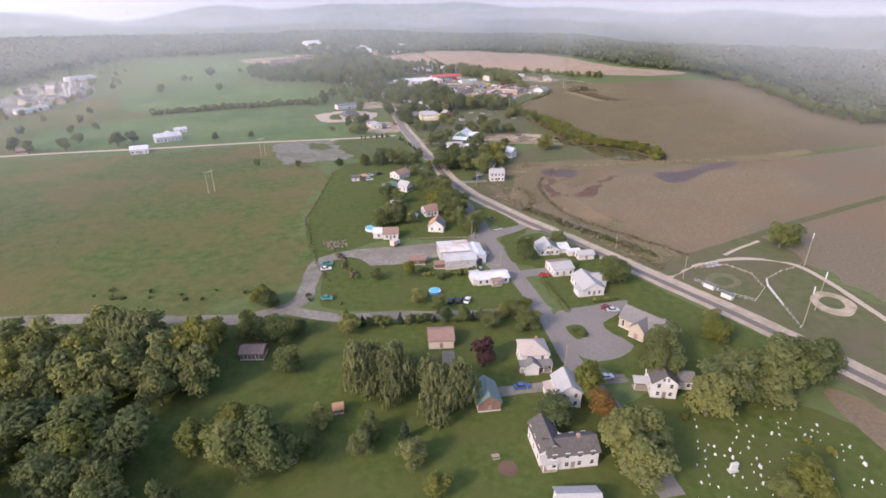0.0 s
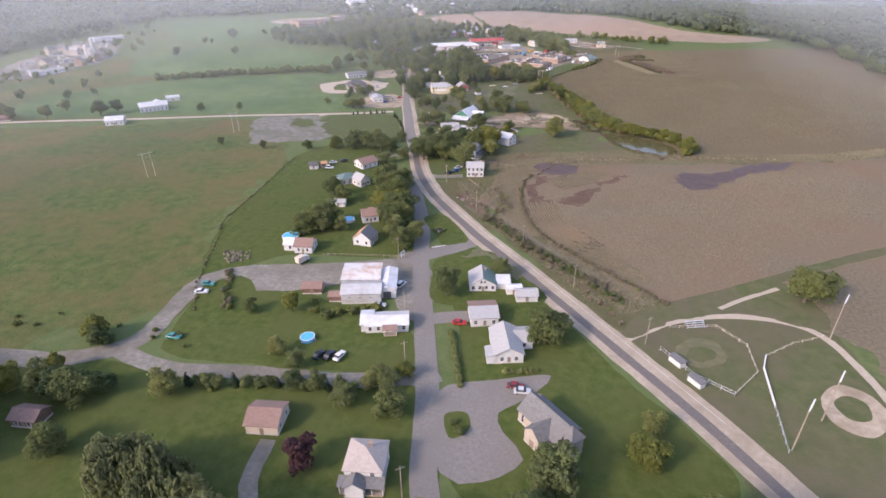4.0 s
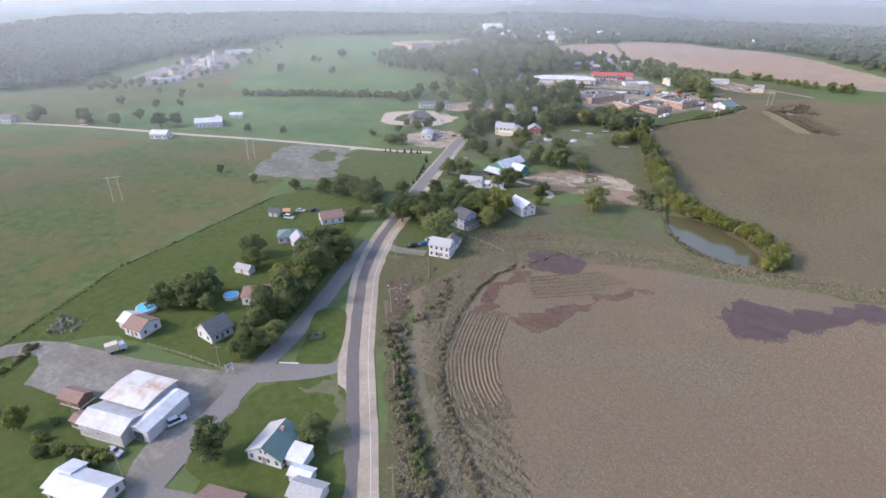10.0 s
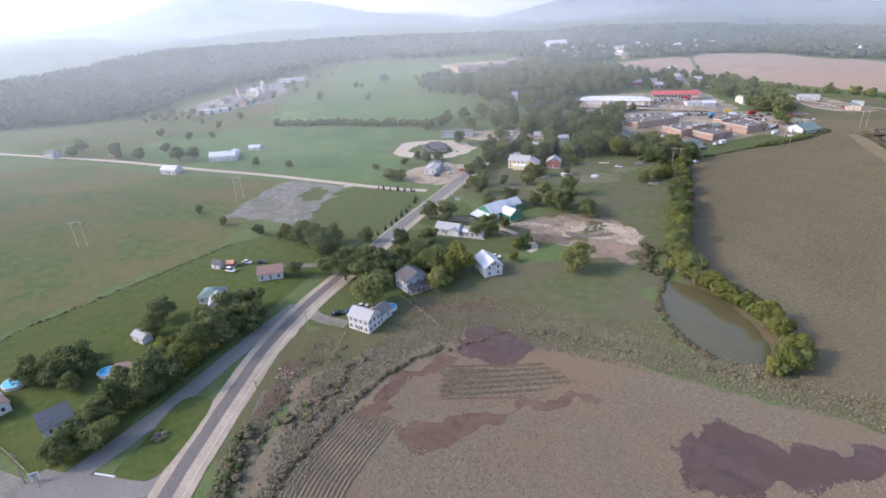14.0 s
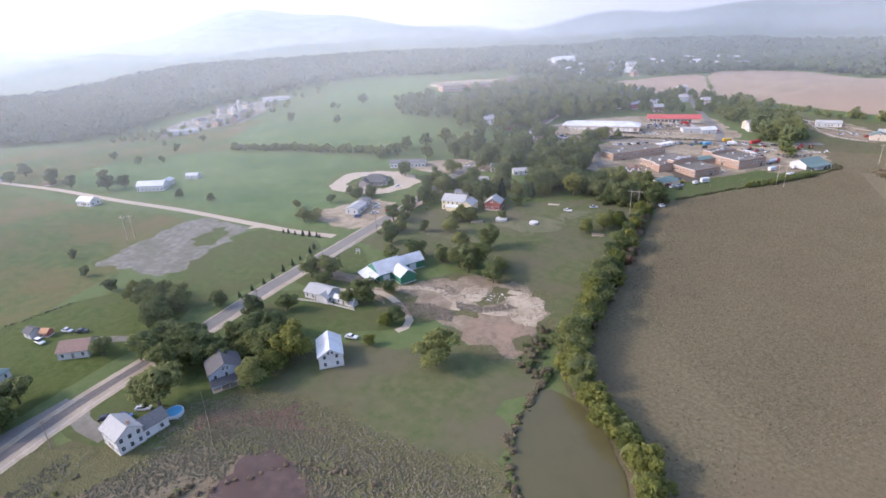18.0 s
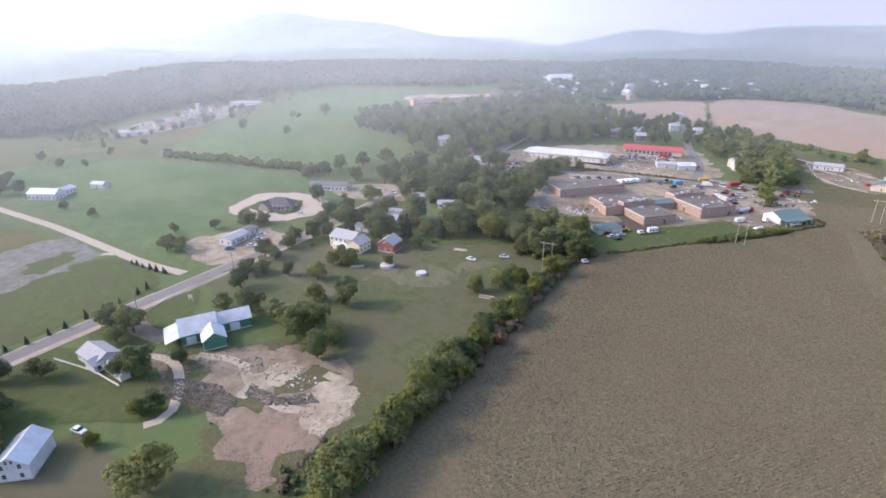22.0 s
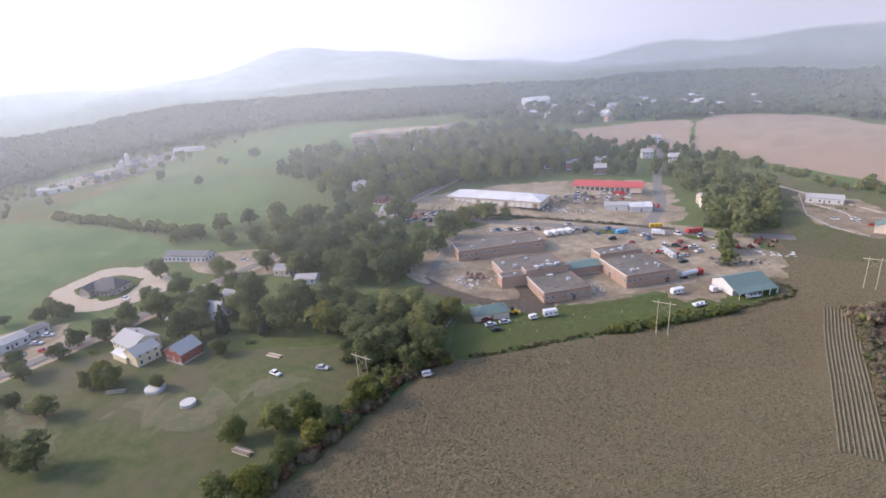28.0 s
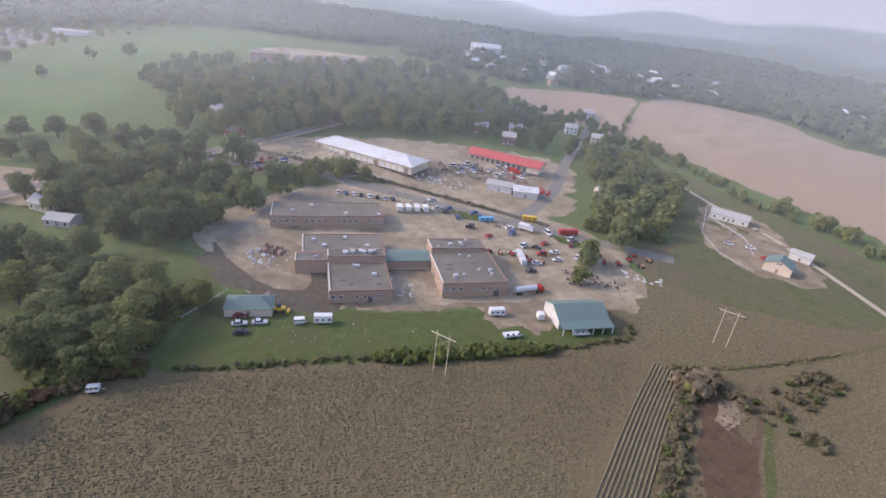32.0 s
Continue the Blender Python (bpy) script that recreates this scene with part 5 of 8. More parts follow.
# further trees by the houses, the road and the school
for key, x, y, h in (("oak", 49, 132, 10), ("dark", 56, 140, 9), ("dark", 62, 124, 14), ("oak", 75, 129, 14), ("yellow", 81, 128, 12), ("oak", 90, 132, 12), ("dark", 99, 140, 10), ("oak", 36, 97, 9), ("dark", 34, 105, 8), ("oak", 36, 90, 10), ("oak", 67, 95, 9), ("yellow", 72, 94, 9), ("dark", 50, 198, 8), ("oak", 12, 155, 8), ("oak", 23, 125, 8), ("dark", -20, 165, 6), ("yellow", -84, 147, 6), ("oak", -57, 116, 8), ("oak", -44, 93, 7), ("dark", -31, 95, 7), ("dark", -18, 93, 7), ("yellow", -62, 92, 8), ("oak", -11, 85, 8), ("oak", -119, 98, 13), ("dark", -110, 103, 13), ("oak", -101, 109, 13), ("dark", -112, 81, 14), ("oak", -97, 78, 14), ("dark", -93, 89, 13), ("yellow", -82, 98, 14), ("oak", -91, 110, 13), ("dark", -86, 78, 13), ("yellow", -71, 82, 9), ("oak", -60, 80, 12), ("oak", -52, 80, 12), ("dark", -134, 111, 11), ("dark", -105, 119, 11), ("oak", -91, 126, 7), ("oak", -71, 131, 7), ("dark", -105, 89, 13), ("oak", -121, 92, 13),
                     ("dark", 45, 193, 9), ("oak", -81, 140, 8), ("dark", -65, 144, 6), ("dark", 12, 213, 9), ("oak", -30, 171, 6), ("dark", 1, 153, 6), ("dark", 7, 164, 5), ("oak", 75, 165, 6), ("yellow", 11, 169, 5),
                     ("oak", 12, 214, 9), ("dark", 25, 230, 9), ("oak", -13, 239, 8), ("dark", -21, 252, 10), ("oak", -21, 262, 10), ("dark", -33, 290, 11), ("oak", -33, 279, 9), ("dark", -60, 279, 8), ("oak", -58, 242, 9), ("dark", -52, 247, 8), ("dark", -44, 249, 6), ("oak", -34, 304, 10), ("dark", -45, 310, 9), ("dark", -28, 261, 9), ("oak", -31, 268, 10), ("dark", -25, 272, 10),
                     ("oak", -56, 248, 10), ("dark", -49, 252, 6), ("dark", -28, 258, 12), ("yellow", -34, 273, 9),    ("oak", -40, 304, 10),   ("oak", -11, 248, 8),   ("dark", -83, 355, 8), ("oak", -62, 356, 9), ("yellow", -95, 354, 7), ("oak", -87, 366, 8), ("dark", -71, 358, 8), ("oak", -36, 347, 12), ("dark", -11, 341, 13), ("oak", -24, 349, 12), ("dark", -37, 355, 11), ("oak", -16, 371, 8), ("dark", -28, 372, 8), ("oak", 0, 365, 9), ("yellow", -1, 373, 9), ("dark", -30, 381, 8), ("dark", -22, 415, 7), ("oak", -54, 416, 7), ("dark", -45, 418, 6), ("dark", -7, 468, 11), ("dark", 8, 465, 7), ("oak", 34, 412, 12),
                     ("oak", -60, 355, 10), ("dark", -42, 354, 10), ("oak", -31, 356, 12), ("dark", -23, 359, 12), ("oak", -25, 348, 11), ("dark", -24, 378, 11), ("oak", -16, 378, 10), ("dark", -33, 379, 9), ("oak", -2, 373, 9), ("oak", -20, 416, 8), ("dark", -49, 416, 7), ("dark", -17, 432, 6), ("yellow", 0, 417, 4), ("dark", -10, 474, 10), ("dark", 4, 477, 7), ("oak", -126, 453, 8), ("oak", -121, 458, 7), ("dark", -71, 473, 7), ("dark", -150, 500, 6), ("oak", -83, 358, 9), ("dark", -95, 358, 8),
                     ("oak", -101, 539, 12), ("dark", -70, 543, 12), ("dark", -80, 568, 12), ("oak", -52, 579, 14), ("dark", -109, 573, 9), ("oak", -123, 552, 10), ("dark", -87, 488, 8), ("oak", -90, 501, 6), ("dark", -61, 467, 9), ("oak", -153, 463, 5), ("dark", -144, 482, 6), ("oak", -48, 496, 8), ("dark", -14, 469, 10), ("oak", -9, 472, 9), ("dark", 7, 475, 7), ("oak", -77, 476, 5), ("dark", -94, 618, 11), ("oak", -77, 620, 10), ("dark", -64, 637, 12), ("oak", -132, 606, 13), ("dark", -122, 616, 13), ("oak", -217, 631, 12), ("dark", -226, 598, 10), ("oak", -34, 599, 9), ("dark", -17, 599, 10), ("oak", -6, 601, 10), ("dark", -11, 614, 9), ("oak", 6, 606, 8), ("dark", -47, 601, 8), ("oak", -98, 560, 10), ("dark", -117, 539, 9), ("oak", -197, 639, 10), ("dark", -222, 614, 10), ("dark", -132, 456, 6), ("dark", -125, 450, 6), ("oak", -110, 616, 10), ("dark", -79, 636, 11), ("oak", -71, 651, 10),
                     ("oak", -96, 552, 13), ("dark", -83, 575, 13), ("oak", -66, 588, 13), ("dark", -53, 580, 8), ("dark", -107, 603, 9), ("oak", -97, 616, 9), ("oak", -71, 637, 15), ("dark", -92, 632, 12), ("dark", -42, 604, 11), ("oak", -29, 607, 13), ("dark", -20, 613, 12), ("oak", -18, 594, 12), ("dark", -6, 600, 11), ("oak", -9, 610, 10), ("dark", -12, 617, 9), ("oak", -34, 596, 10), ("dark", -59, 596, 9), ("dark", 6, 561, 7), ("oak", 14, 569, 8), ("dark", 9, 551, 9), ("shrub", -50, 562, 3), ("yellow", -17, 634, 5), ("oak", -109, 712, 6), ("oak", 33, 760, 7), ("dark", -155, 549, 10), ("oak", -148, 624, 11), ("dark", -139, 636, 12), ("oak", -145, 656, 12), ("dark", -121, 669, 11), ("oak", -187, 621, 11), ("dark", -166, 603, 11), ("oak", -187, 592, 10), ("dark", -214, 582, 9), ("dark", -219, 569, 8), ("oak", -83, 569, 9), ("dark", -86, 546, 9)):
    if x < -50 and y < 135:
        y += 8
    if clear(x, y, 4.6) and not inside(x, y, [(-110, 92), (-84, 86), (-74, 90), (-72, 106), (-90, 113), (-108, 106)]):
        tree(key, x, y, h * (0.85 if y > 450 or (x < -50 and y < 135) else 0.82))
for key, x, y, h in (("oak", -83, 568, 12), ("dark", -88, 546, 11), ("conifer", -53, 580, 13), ("dark", -56, 586, 10), ("dark", -71, 549, 10), ("oak", -50, 561, 7), ("conifer", -53, 569, 8), ("oak", -49, 551, 5.5), ("dark", -95, 517, 8),
                     ("yellow", -57, 513, 7), ("dark", -104, 527, 8), ("oak", -77, 622, 12), ("yellow", -36, 588, 10), ("dark", -50, 597, 11), ("oak", -19, 597, 11), ("yellow", -9, 589, 10), ("dark", -3, 597, 11), ("oak", -22, 609, 12), ("dark", -41, 530, 5),
                     ("oak", -133, 575, 8), ("dark", -124, 594, 9), ("yellow", -11, 632, 8), ("yellow", -14, 627, 6)):
    if clear(x, y, 3.2):
        tree(key, x, y, h)
# farmsteads and single trees to the west
for x, y, h in ((-307, 390, 9), (-300, 400, 8), (-338, 372, 8), (-360, 362, 8), (-376, 366, 9), (-240, 420, 5), (-214, 432, 4), (-345, 395, 7), (-170, 345, 4), (-140, 345, 4), (-400, 340, 8), (-420, 352, 9), (-520, 690, 9), (-470, 600, 8), (-380, 690, 8)):
    tree("dark", x, y, h)
wood(["wood"], scatter([(-520, 260), (-420, 300), (-400, 220), (-330, 120), (-300, 60), (-440, 120)], 60, 9, 33), (3, 6), "dark scrub beyond the meadow")
# weeds and rank growth along the road bank and ditch
undergrowth(["shrub_dry", "shrub", "shrub_dry"], along([(70, 210), (61, 219), (50, 236), (35, 255), (22, 270), (10, 288), (4, 302), (2, 318)], 2.2, 41, 3.0), (0.4, 1.0), "weeds of the road bank, green and brown")
undergrowth(["shrub_dry", "shrub", "shrub_dry"], along([(84, 224), (67, 239), (50, 254), (39, 266.5), (33, 278), (27.5, 296), (24.5, 320), (28, 336)], 0.9, 42, 0.8), (0.5, 1.2), "dark line of dead weeds along the field edge")
undergrowth(["shrub_dry"], along([(28, 336), (44, 362), (78, 374), (118, 386), (160, 394)], 2.2, 57, 1.8), (0.4, 0.9), "dead weeds along the field edge, green and brown")
undergrowth(["shrub", "shrub", "shrub_dry", "shrub"], along([(70, 221), (62, 229), (54, 236.5), (40, 249), (25, 265), (14, 274)], 0.7, 58, 1.7), (0.8, 2.0), "dark green rank weeds of the road bank")
undergrowth(["shrub", "shrub_dry"], along([(14, 281), (20, 290), (17, 304), (12, 314)], 0.9, 59, 3.0), (0.5, 1.3), "rough weeds beside the garden")
undergrowth(["shrub", "shrub", "shrub_dry"], along([(16, 619), (30, 653), (42, 680), (54, 706), (66, 744), (62, 752)], 1.2, 43, 1.0), (0.7, 1.6), "overgrown fence line, green and brown")
undergrowth(["shrub", "shrub", "shrub_yellow"], along([(37, 668), (44, 682), (52, 703), (58, 716)], 0.55, 60, 1.5), (1.6, 3.4), "thick green hedge along the field fence")
undergrowth(["shrub", "shrub_yellow", "shrub_dry"], along([(-70, 207), (-64, 197), (-57, 186)], 0.8, 61, 1.4), (0.5, 1.7), "rank weedy strip across the lawn")
undergrowth(["shrub", "shrub_yellow"], along([(-30, 192), (-22, 191), (-14, 195), (-7, 198)], 1.3, 62, 1.0), (0.9, 2.6), "row of leafy bushes before the workshop")
undergrowth(["shrub", "shrub_rust", "shrub_dry", "shrub_yellow", "shrub_rust"], along([(26, 552), (20, 568), (14, 584), (10, 598), (12, 612)], 0.7, 55, 2.6), (1.4, 3.4), "thick brush along the field corner, green and brown")
undergrowth(["shrub", "shrub", "shrub_yellow"], scatter([(-36, 598), (-10, 582), (12, 588), (10, 612), (-16, 630), (-34, 616)], 70, 3, 56), (2.4, 4.4), "underwood of the field corner, green and brown")
undergrowth(["shrub_dry", "shrub_dry", "shrub"], along([(90, 744), (96, 730), (103, 716), (110, 703), (117, 688), (124, 670)], 0.42, 44, 2.6), (0.7, 2.0), "rank growth along the dirt pit, green and brown")
undergrowth(["shrub", "shrub_dry"], scatter([(88, 740), (89, 750), (94, 752), (96, 742), (95, 736)], 16, 1.2, 47), (2.4, 4.2), "bushes at the head of the dirt pit, green and brown")
undergrowth(["shrub", "shrub_dry"], along([(-66, 182), (-78, 200), (-92, 232), (-100, 248), (-104, 281), (-112, 335)], 1.5, 45, 0.6), (0.35, 0.8), "weeds along the ditch, green and brown")
undergrowth(["shrub"], along([(-60, 166), (-100, 166), (-150, 162)], 5, 46, 4), (1, 2), "weeds beside the lane, green and brown")


undergrowth(["shrub_dry", "shrub_dry", "shrub"], along([(64, 428), (67, 420), (72, 405), (83, 392), (96, 386)], 0.8, 48, 0.9), (0.5, 1.3), "dry reeds along the pond bank, green and brown")
undergrowth(["shrub_dry", "shrub"], along([(50, 452), (52, 440), (56, 432), (64, 430)], 0.7, 49, 3.5), (0.8, 2.2), "dry brush at the head of the pond, green and brown")


undergrowth(["shrub_dry", "shrub"], along([(83, 746), (95, 768), (109, 807)], 1.3, 50, 0.7), (0.5, 1.1), "weeds of the ditch, green and brown")
undergrowth(["shrub_dry", "shrub_dry", "shrub"], scatter([(104, 763), (107, 787), (118, 788), (115, 762)], 26, 2, 51) + scatter([(96, 748), (108, 748), (122, 746), (126, 752), (110, 758)], 22, 1.6, 52), (0.8, 2.2), "brush at the head of the dirt pit, green and brown")


undergrowth(["shrub", "shrub_dry"], along([(-150, 716), (-118, 735), (-90, 750), (-69, 761), (-40, 777)], 1.6, 53, 1.2), (0.8, 1.8), "weeds on the dark bank between the yards, green and brown")
grove(["oak", "yellow"], along([(-128, 722), (-112, 732)], 4, 54, 1.5), (4, 6), "trees on the bank")


# places of the far town houses
FAR = scatter([(-410, 990), (-345, 965), (-250, 1000), (-215, 1050), (-165, 1110), (-130, 1240), (-240, 1290), (-340, 1180), (-420, 1080)], 46, 15, 61) + scatter([(-20, 1120), (60, 1110), (90, 1180), (-60, 1260)], 9, 18, 64) + \
    scatter([(-290, 700), (-230, 690), (-170, 790), (-180, 900), (-280, 900)], 12, 18, 62) + scatter([(-470, 500), (-465, 560), (-520, 620), (-560, 600), (-540, 510)], 9, 14, 63)


def canopy(pts, height_of, gap, label, seed):
    """A far wood: many rounded crowns, each of some leafy shells, joined into one mass."""
    rng = np.random.default_rng(seed)
    xs, ys = [p[0] for p in pts], [p[1] for p in pts]
    gx, gy = np.meshgrid(np.arange(min(xs), max(xs), gap), np.arange(min(ys), max(ys), gap))
    q = np.stack([gx.ravel(), gy.ravel()], 1) + rng.uniform(-0.48, 0.48, (gx.size, 2)) * gap
    ok = np.hypot(q[:, 0], q[:, 1] - 450) < 1290
    hit = np.zeros(len(q), bool)
    for (x1, y1), (x2, y2) in zip(pts, pts[1:] + pts[:1]):
        hit ^= ((y1 > q[:, 1]) != (y2 > q[:, 1])) & (q[:, 0] < (x2 - x1) * (q[:, 1] - y1) / (y2 - y1 + 1e-9) + x1)
    for a, b in FAR:
        ok &= (q[:, 0] - a) ** 2 + (q[:, 1] - b) ** 2 > 130
    q = q[ok & hit]
    q = q[rng.random(len(q)) < 0.94]
    n, k = len(q), 13
    tall = height_of * rng.uniform(0.55, 1.15, n)
    wide = gap * rng.uniform(0.5, 0.78, n)
    d = rng.normal(size=(n, k, 3))
    d[:, :, 2] = np.abs(d[:, :, 2]) * 1.1 - 0.15
    d /= np.linalg.norm(d, axis=2)[:, :, None]
    c = np.empty((n, k, 3))
    c[:, :, :2] = q[:, None] + d[:, :, :2] * wide[:, None, None] * 0.8
    c[:, :, 2] = tall[:, None] * (0.5 + 0.45 * d[:, :, 2])
    nrm = d + rng.normal(size=d.shape) * 0.35
    nrm /= np.linalg.norm(nrm, axis=2)[:, :, None]
    u = np.cross(nrm, rng.normal(size=d.shape))
    u /= np.linalg.norm(u, axis=2)[:, :, None]
    w = np.cross(nrm, u)
    size = (wide[:, None] * rng.uniform(0.4, 0.75, (n, k)))[:, :, None]
    v = np.empty((n, k, 6, 3))
    v[:, :, 0] = c + nrm * size * 0.4
    for i in range(5):
        a = 2 * math.pi * i / 5
        v[:, :, i + 1] = c + (u * math.cos(a) + w * math.sin(a)) * size * rng.uniform(0.6, 1.1, (n, k, 1))
    v[..., 2] = np.maximum(v[..., 2], 0.1)
    base = np.arange(n * k)[:, None] * 6
    f = np.concatenate([np.concatenate([base, base + 1 + i, base + 1 + (i + 1) % 5], 1) for i in range(5)])
    me = bpy.data.meshes.new("woodland")
    me.from_pydata(v.reshape(-1, 3), [], f)
    me.materials.append(M["leaf_far"])
    return fixed(tagged(new("woodland", me), label, "woods", kind="stuff"))


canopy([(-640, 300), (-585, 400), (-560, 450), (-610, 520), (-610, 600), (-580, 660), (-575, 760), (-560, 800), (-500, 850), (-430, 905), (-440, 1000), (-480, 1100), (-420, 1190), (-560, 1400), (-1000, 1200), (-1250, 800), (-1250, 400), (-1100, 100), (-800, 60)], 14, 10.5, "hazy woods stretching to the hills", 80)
canopy([(-245, 1000), (-206, 1042), (-160, 1066), (-156, 1118), (-72, 1136), (-20, 1106), (-10, 1180), (-90, 1290), (-250, 1380), (-420, 1250), (-470, 1120), (-440, 1000), (-380, 930), (-300, 960)], 10, 10.5, "woods between the far town houses", 83)
canopy([(-10, 1092), (45, 1082), (115, 1040), (200, 984), (310, 966), (420, 1010), (560, 1200), (300, 1420), (0, 1420), (-40, 1250)], 12, 10.5, "hazy wood behind the ploughed field", 86)
canopy([(350, 570), (345, 700), (352, 880), (320, 960), (430, 1000), (700, 1240), (1150, 1000), (1150, 500), (700, 300), (500, 420)], 13, 10.5, "hazy woods east of the fields", 86)
canopy([(-420, 1240), (-250, 1386), (-90, 1300), (-40, 1262), (0, 1424), (300, 1426), (560, 1206), (900, 1150), (900, 1700), (-700, 1700), (-560, 1400)], 13, 12, "hazy woods of the far valley", 91)
fixed(wood(["wood", "wood_green"], scatter([(-470, 570), (-440, 590), (-500, 690), (-560, 760), (-600, 640), (-570, 560)], 34, 11, 71) + scatter([(-520, 440), (-470, 480), (-470, 560), (-490, 500), (-560, 480)], 26, 9, 76), (4, 9), "hazy trees round the distant plant"))
fixed(wood(["wood", "wood_green"], scatter([(-350, 690), (-300, 660), (-262, 668), (-290, 720), (-340, 740)], 34, 7, 74) + [(-392, 640), (-386, 644), (-330, 606), (-402, 470), (-380, 430), (-368, 446), (-420, 420), (-440, 470), (-415, 500)], (5, 9), "scattered hazy trees between far fields"))
fixed(wood(["wood", "wood_green"], scatter([(-300, 690), (-255, 672), (-215, 680), (-165, 720), (-150, 790), (-135, 850), (-150, 905), (-215, 935), (-290, 930), (-300, 860), (-280, 790), (-292, 740)], 150, 8.5, 77), (8, 14), "deep wood between the market and the far school"))
wood(["wood", "wood_green"], scatter([(-150, 860), (-90, 900), (-70, 960), (-120, 1000), (-230, 1010), (-240, 900)], 60, 8, 75), (7, 12), "trees among the houses beyond the market")
wood([q[0] for q in LATE], [q[1:3] for q in LATE], [q[3] for q in LATE], "mixed green trees beyond the school")


# ---- buildings ----
CACHE = {}


def window_mesh(kind, w, h):
    key = (kind, w, h)
    if key not in CACHE:
        bm = bmesh.new()
        if kind == "frame":
            for sx, sz, x, z in ((w + 0.2, 0.1, 0, h), (w + 0.3, 0.12, 0, -0.12), (0.1, h, -w / 2 - 0.05, 0), (0.1, h, w / 2 + 0.05, 0), (w, 0.06, 0, h / 2)):
                box(bm, sx, 0.12, sz, x, 0, z)
            CACHE[key] = mesh_of("window_frame", bm, M["trim"])
        else:
            box(bm, w, 0.05, h)
            CACHE[key] = mesh_of("pane", bm, M["glass"])
    return CACHE[key]


def window(parent, x, y, z, rz, w=0.95, h=1.35):
    """A framed window on the face that looks along -y before the turn rz."""
    m = pose(x, y, z, 0, 0, rz)
    fr = shared("window", window_mesh("frame", w, h), parent, m)
    shared("pane", window_mesh("pane", w, h), fr, Matrix())
    return fr


def face_windows(parent, L, D, h, sides, w=0.95, wh=1.3, gap=2.8, skip=()):
    levels = [0.95] if h < 4.4 else [0.95, 3.6] if h < 7.2 else [1.0, 3.7, 6.4]
    for side in sides:
        length = L if side in "fb" else D
        n = max(1, int(length / gap))
        for z in levels:
            for i in range(n):
                if (side, i) in skip and z < 2:
                    continue
                q = (i + 0.5) / n * length - length / 2
                if side == "f":
                    window(parent, q, -D / 2 - 0.02, z, 0, w, wh)
                elif side == "b":
                    window(parent, -q, D / 2 + 0.02, z, 180, w, wh)
                elif side == "l":
                    window(parent, -L / 2 - 0.02, -q, z, -90, w, wh)
                else:
                    window(parent, L / 2 + 0.02, q, z, 90, w, wh)


def slope(bm, a, b, c, d, t=0.16):
    """A slab of roof between four corners."""
    lo = [bm.verts.new(p) for p in (a, b, c, d)]
    hi = [bm.verts.new((p[0], p[1], p[2] + t)) for p in (a, b, c, d)]
    bm.faces.new(lo[::-1])
    bm.faces.new(hi)
    for i in range(4):
        bm.faces.new((lo[i], lo[(i + 1) % 4], hi[(i + 1) % 4], hi[i]))
    bmesh.ops.recalc_face_normals(bm, faces=bm.faces)


def block(root, L, D, h, rise, wall, roof, x=0.0, y=0.0, rz=0.0, over=0.4, hip=False, roof2=None, name="wall", base=True):
    """One roofed block of a house: its walls with gables, and two roof slopes."""
    m = pose(x, y, 0, 0, 0, rz)
    bm = bmesh.new()
    if hip:
        box(bm, L, D, h)
    else:
        prism(bm, [(-D / 2, 0), (D / 2, 0), (D / 2, h), (0, h + rise), (-D / 2, h)], L)
    w = part(name, bm, wall, root)
    w.matrix_basis = m
    if base:
        bm = bmesh.new()
        box(bm, L + 0.16, D + 0.16, 0.45)
        f = part("foundation", bm, M["concrete"], root)
        f.matrix_basis = m
    k = rise / (D / 2) * over
    if hip:
        e = max(0.0, L / 2 - D / 2)
        X, Y, z0, z1 = L / 2 + over, D / 2 + over, h - k, h + rise
        for pts, mt in ((((-X, -Y, z0), (X, -Y, z0), (e, 0, z1), (-e, 0, z1)), roof), (((X, Y, z0), (-X, Y, z0), (-e, 0, z1), (e, 0, z1)), roof2 or roof),
                        (((X, -Y, z0), (X, Y, z0), (e, 0, z1), (e, -0.01, z1)), roof), (((-X, Y, z0), (-X, -Y, z0), (-e, 0, z1), (-e, 0.01, z1)), roof)):
            bm = bmesh.new()
            slope(bm, *pts)
            part("roof_slope", bm, mt, root).matrix_basis = m
    else:
        X = L / 2 + over
        for sgn, mt in ((-1, roof), (1, roof2 or roof)):
            bm = bmesh.new()
            Y = sgn * (D / 2 + over)
            slope(bm, (-X, Y, h - k + 0.02), (X, Y, h - k + 0.02), (X, 0, h + rise + 0.02), (-X, 0, h + rise + 0.02))
            part("roof_slope", bm, mt, root).matrix_basis = m
    return w


def shift_windows(root, before, x, y, rz):
    m = pose(x, y, 0, 0, 0, rz)
    for o in root.children:
        if o not in before and o.name.startswith("window"):
            o.matrix_basis = m @ o.matrix_basis


def door(root, x, y, rz, w=1.0, h=2.05, mat=None, name="door"):
    bm = bmesh.new()
    box(bm, w, 0.1, h, 0, 0, 0.1)
    d = part(name, bm, mat or M["door"], root)
    d.matrix_basis = pose(x, y, 0, 0, 0, rz)
    bm = bmesh.new()
    box(bm, 0.05, 0.1, 0.14, w * 0.38, -0.08, 1.05)
    part("handle", bm, M["steel"], d)
    return d


def chimney(root, x, y, z, h=1.6):
    bm = bmesh.new()
    box(bm, 0.7, 0.7, h, x, y, z)
    box(bm, 0.85, 0.85, 0.15, x, y, z + h)
    part("chimney", bm, M["brick"], root)


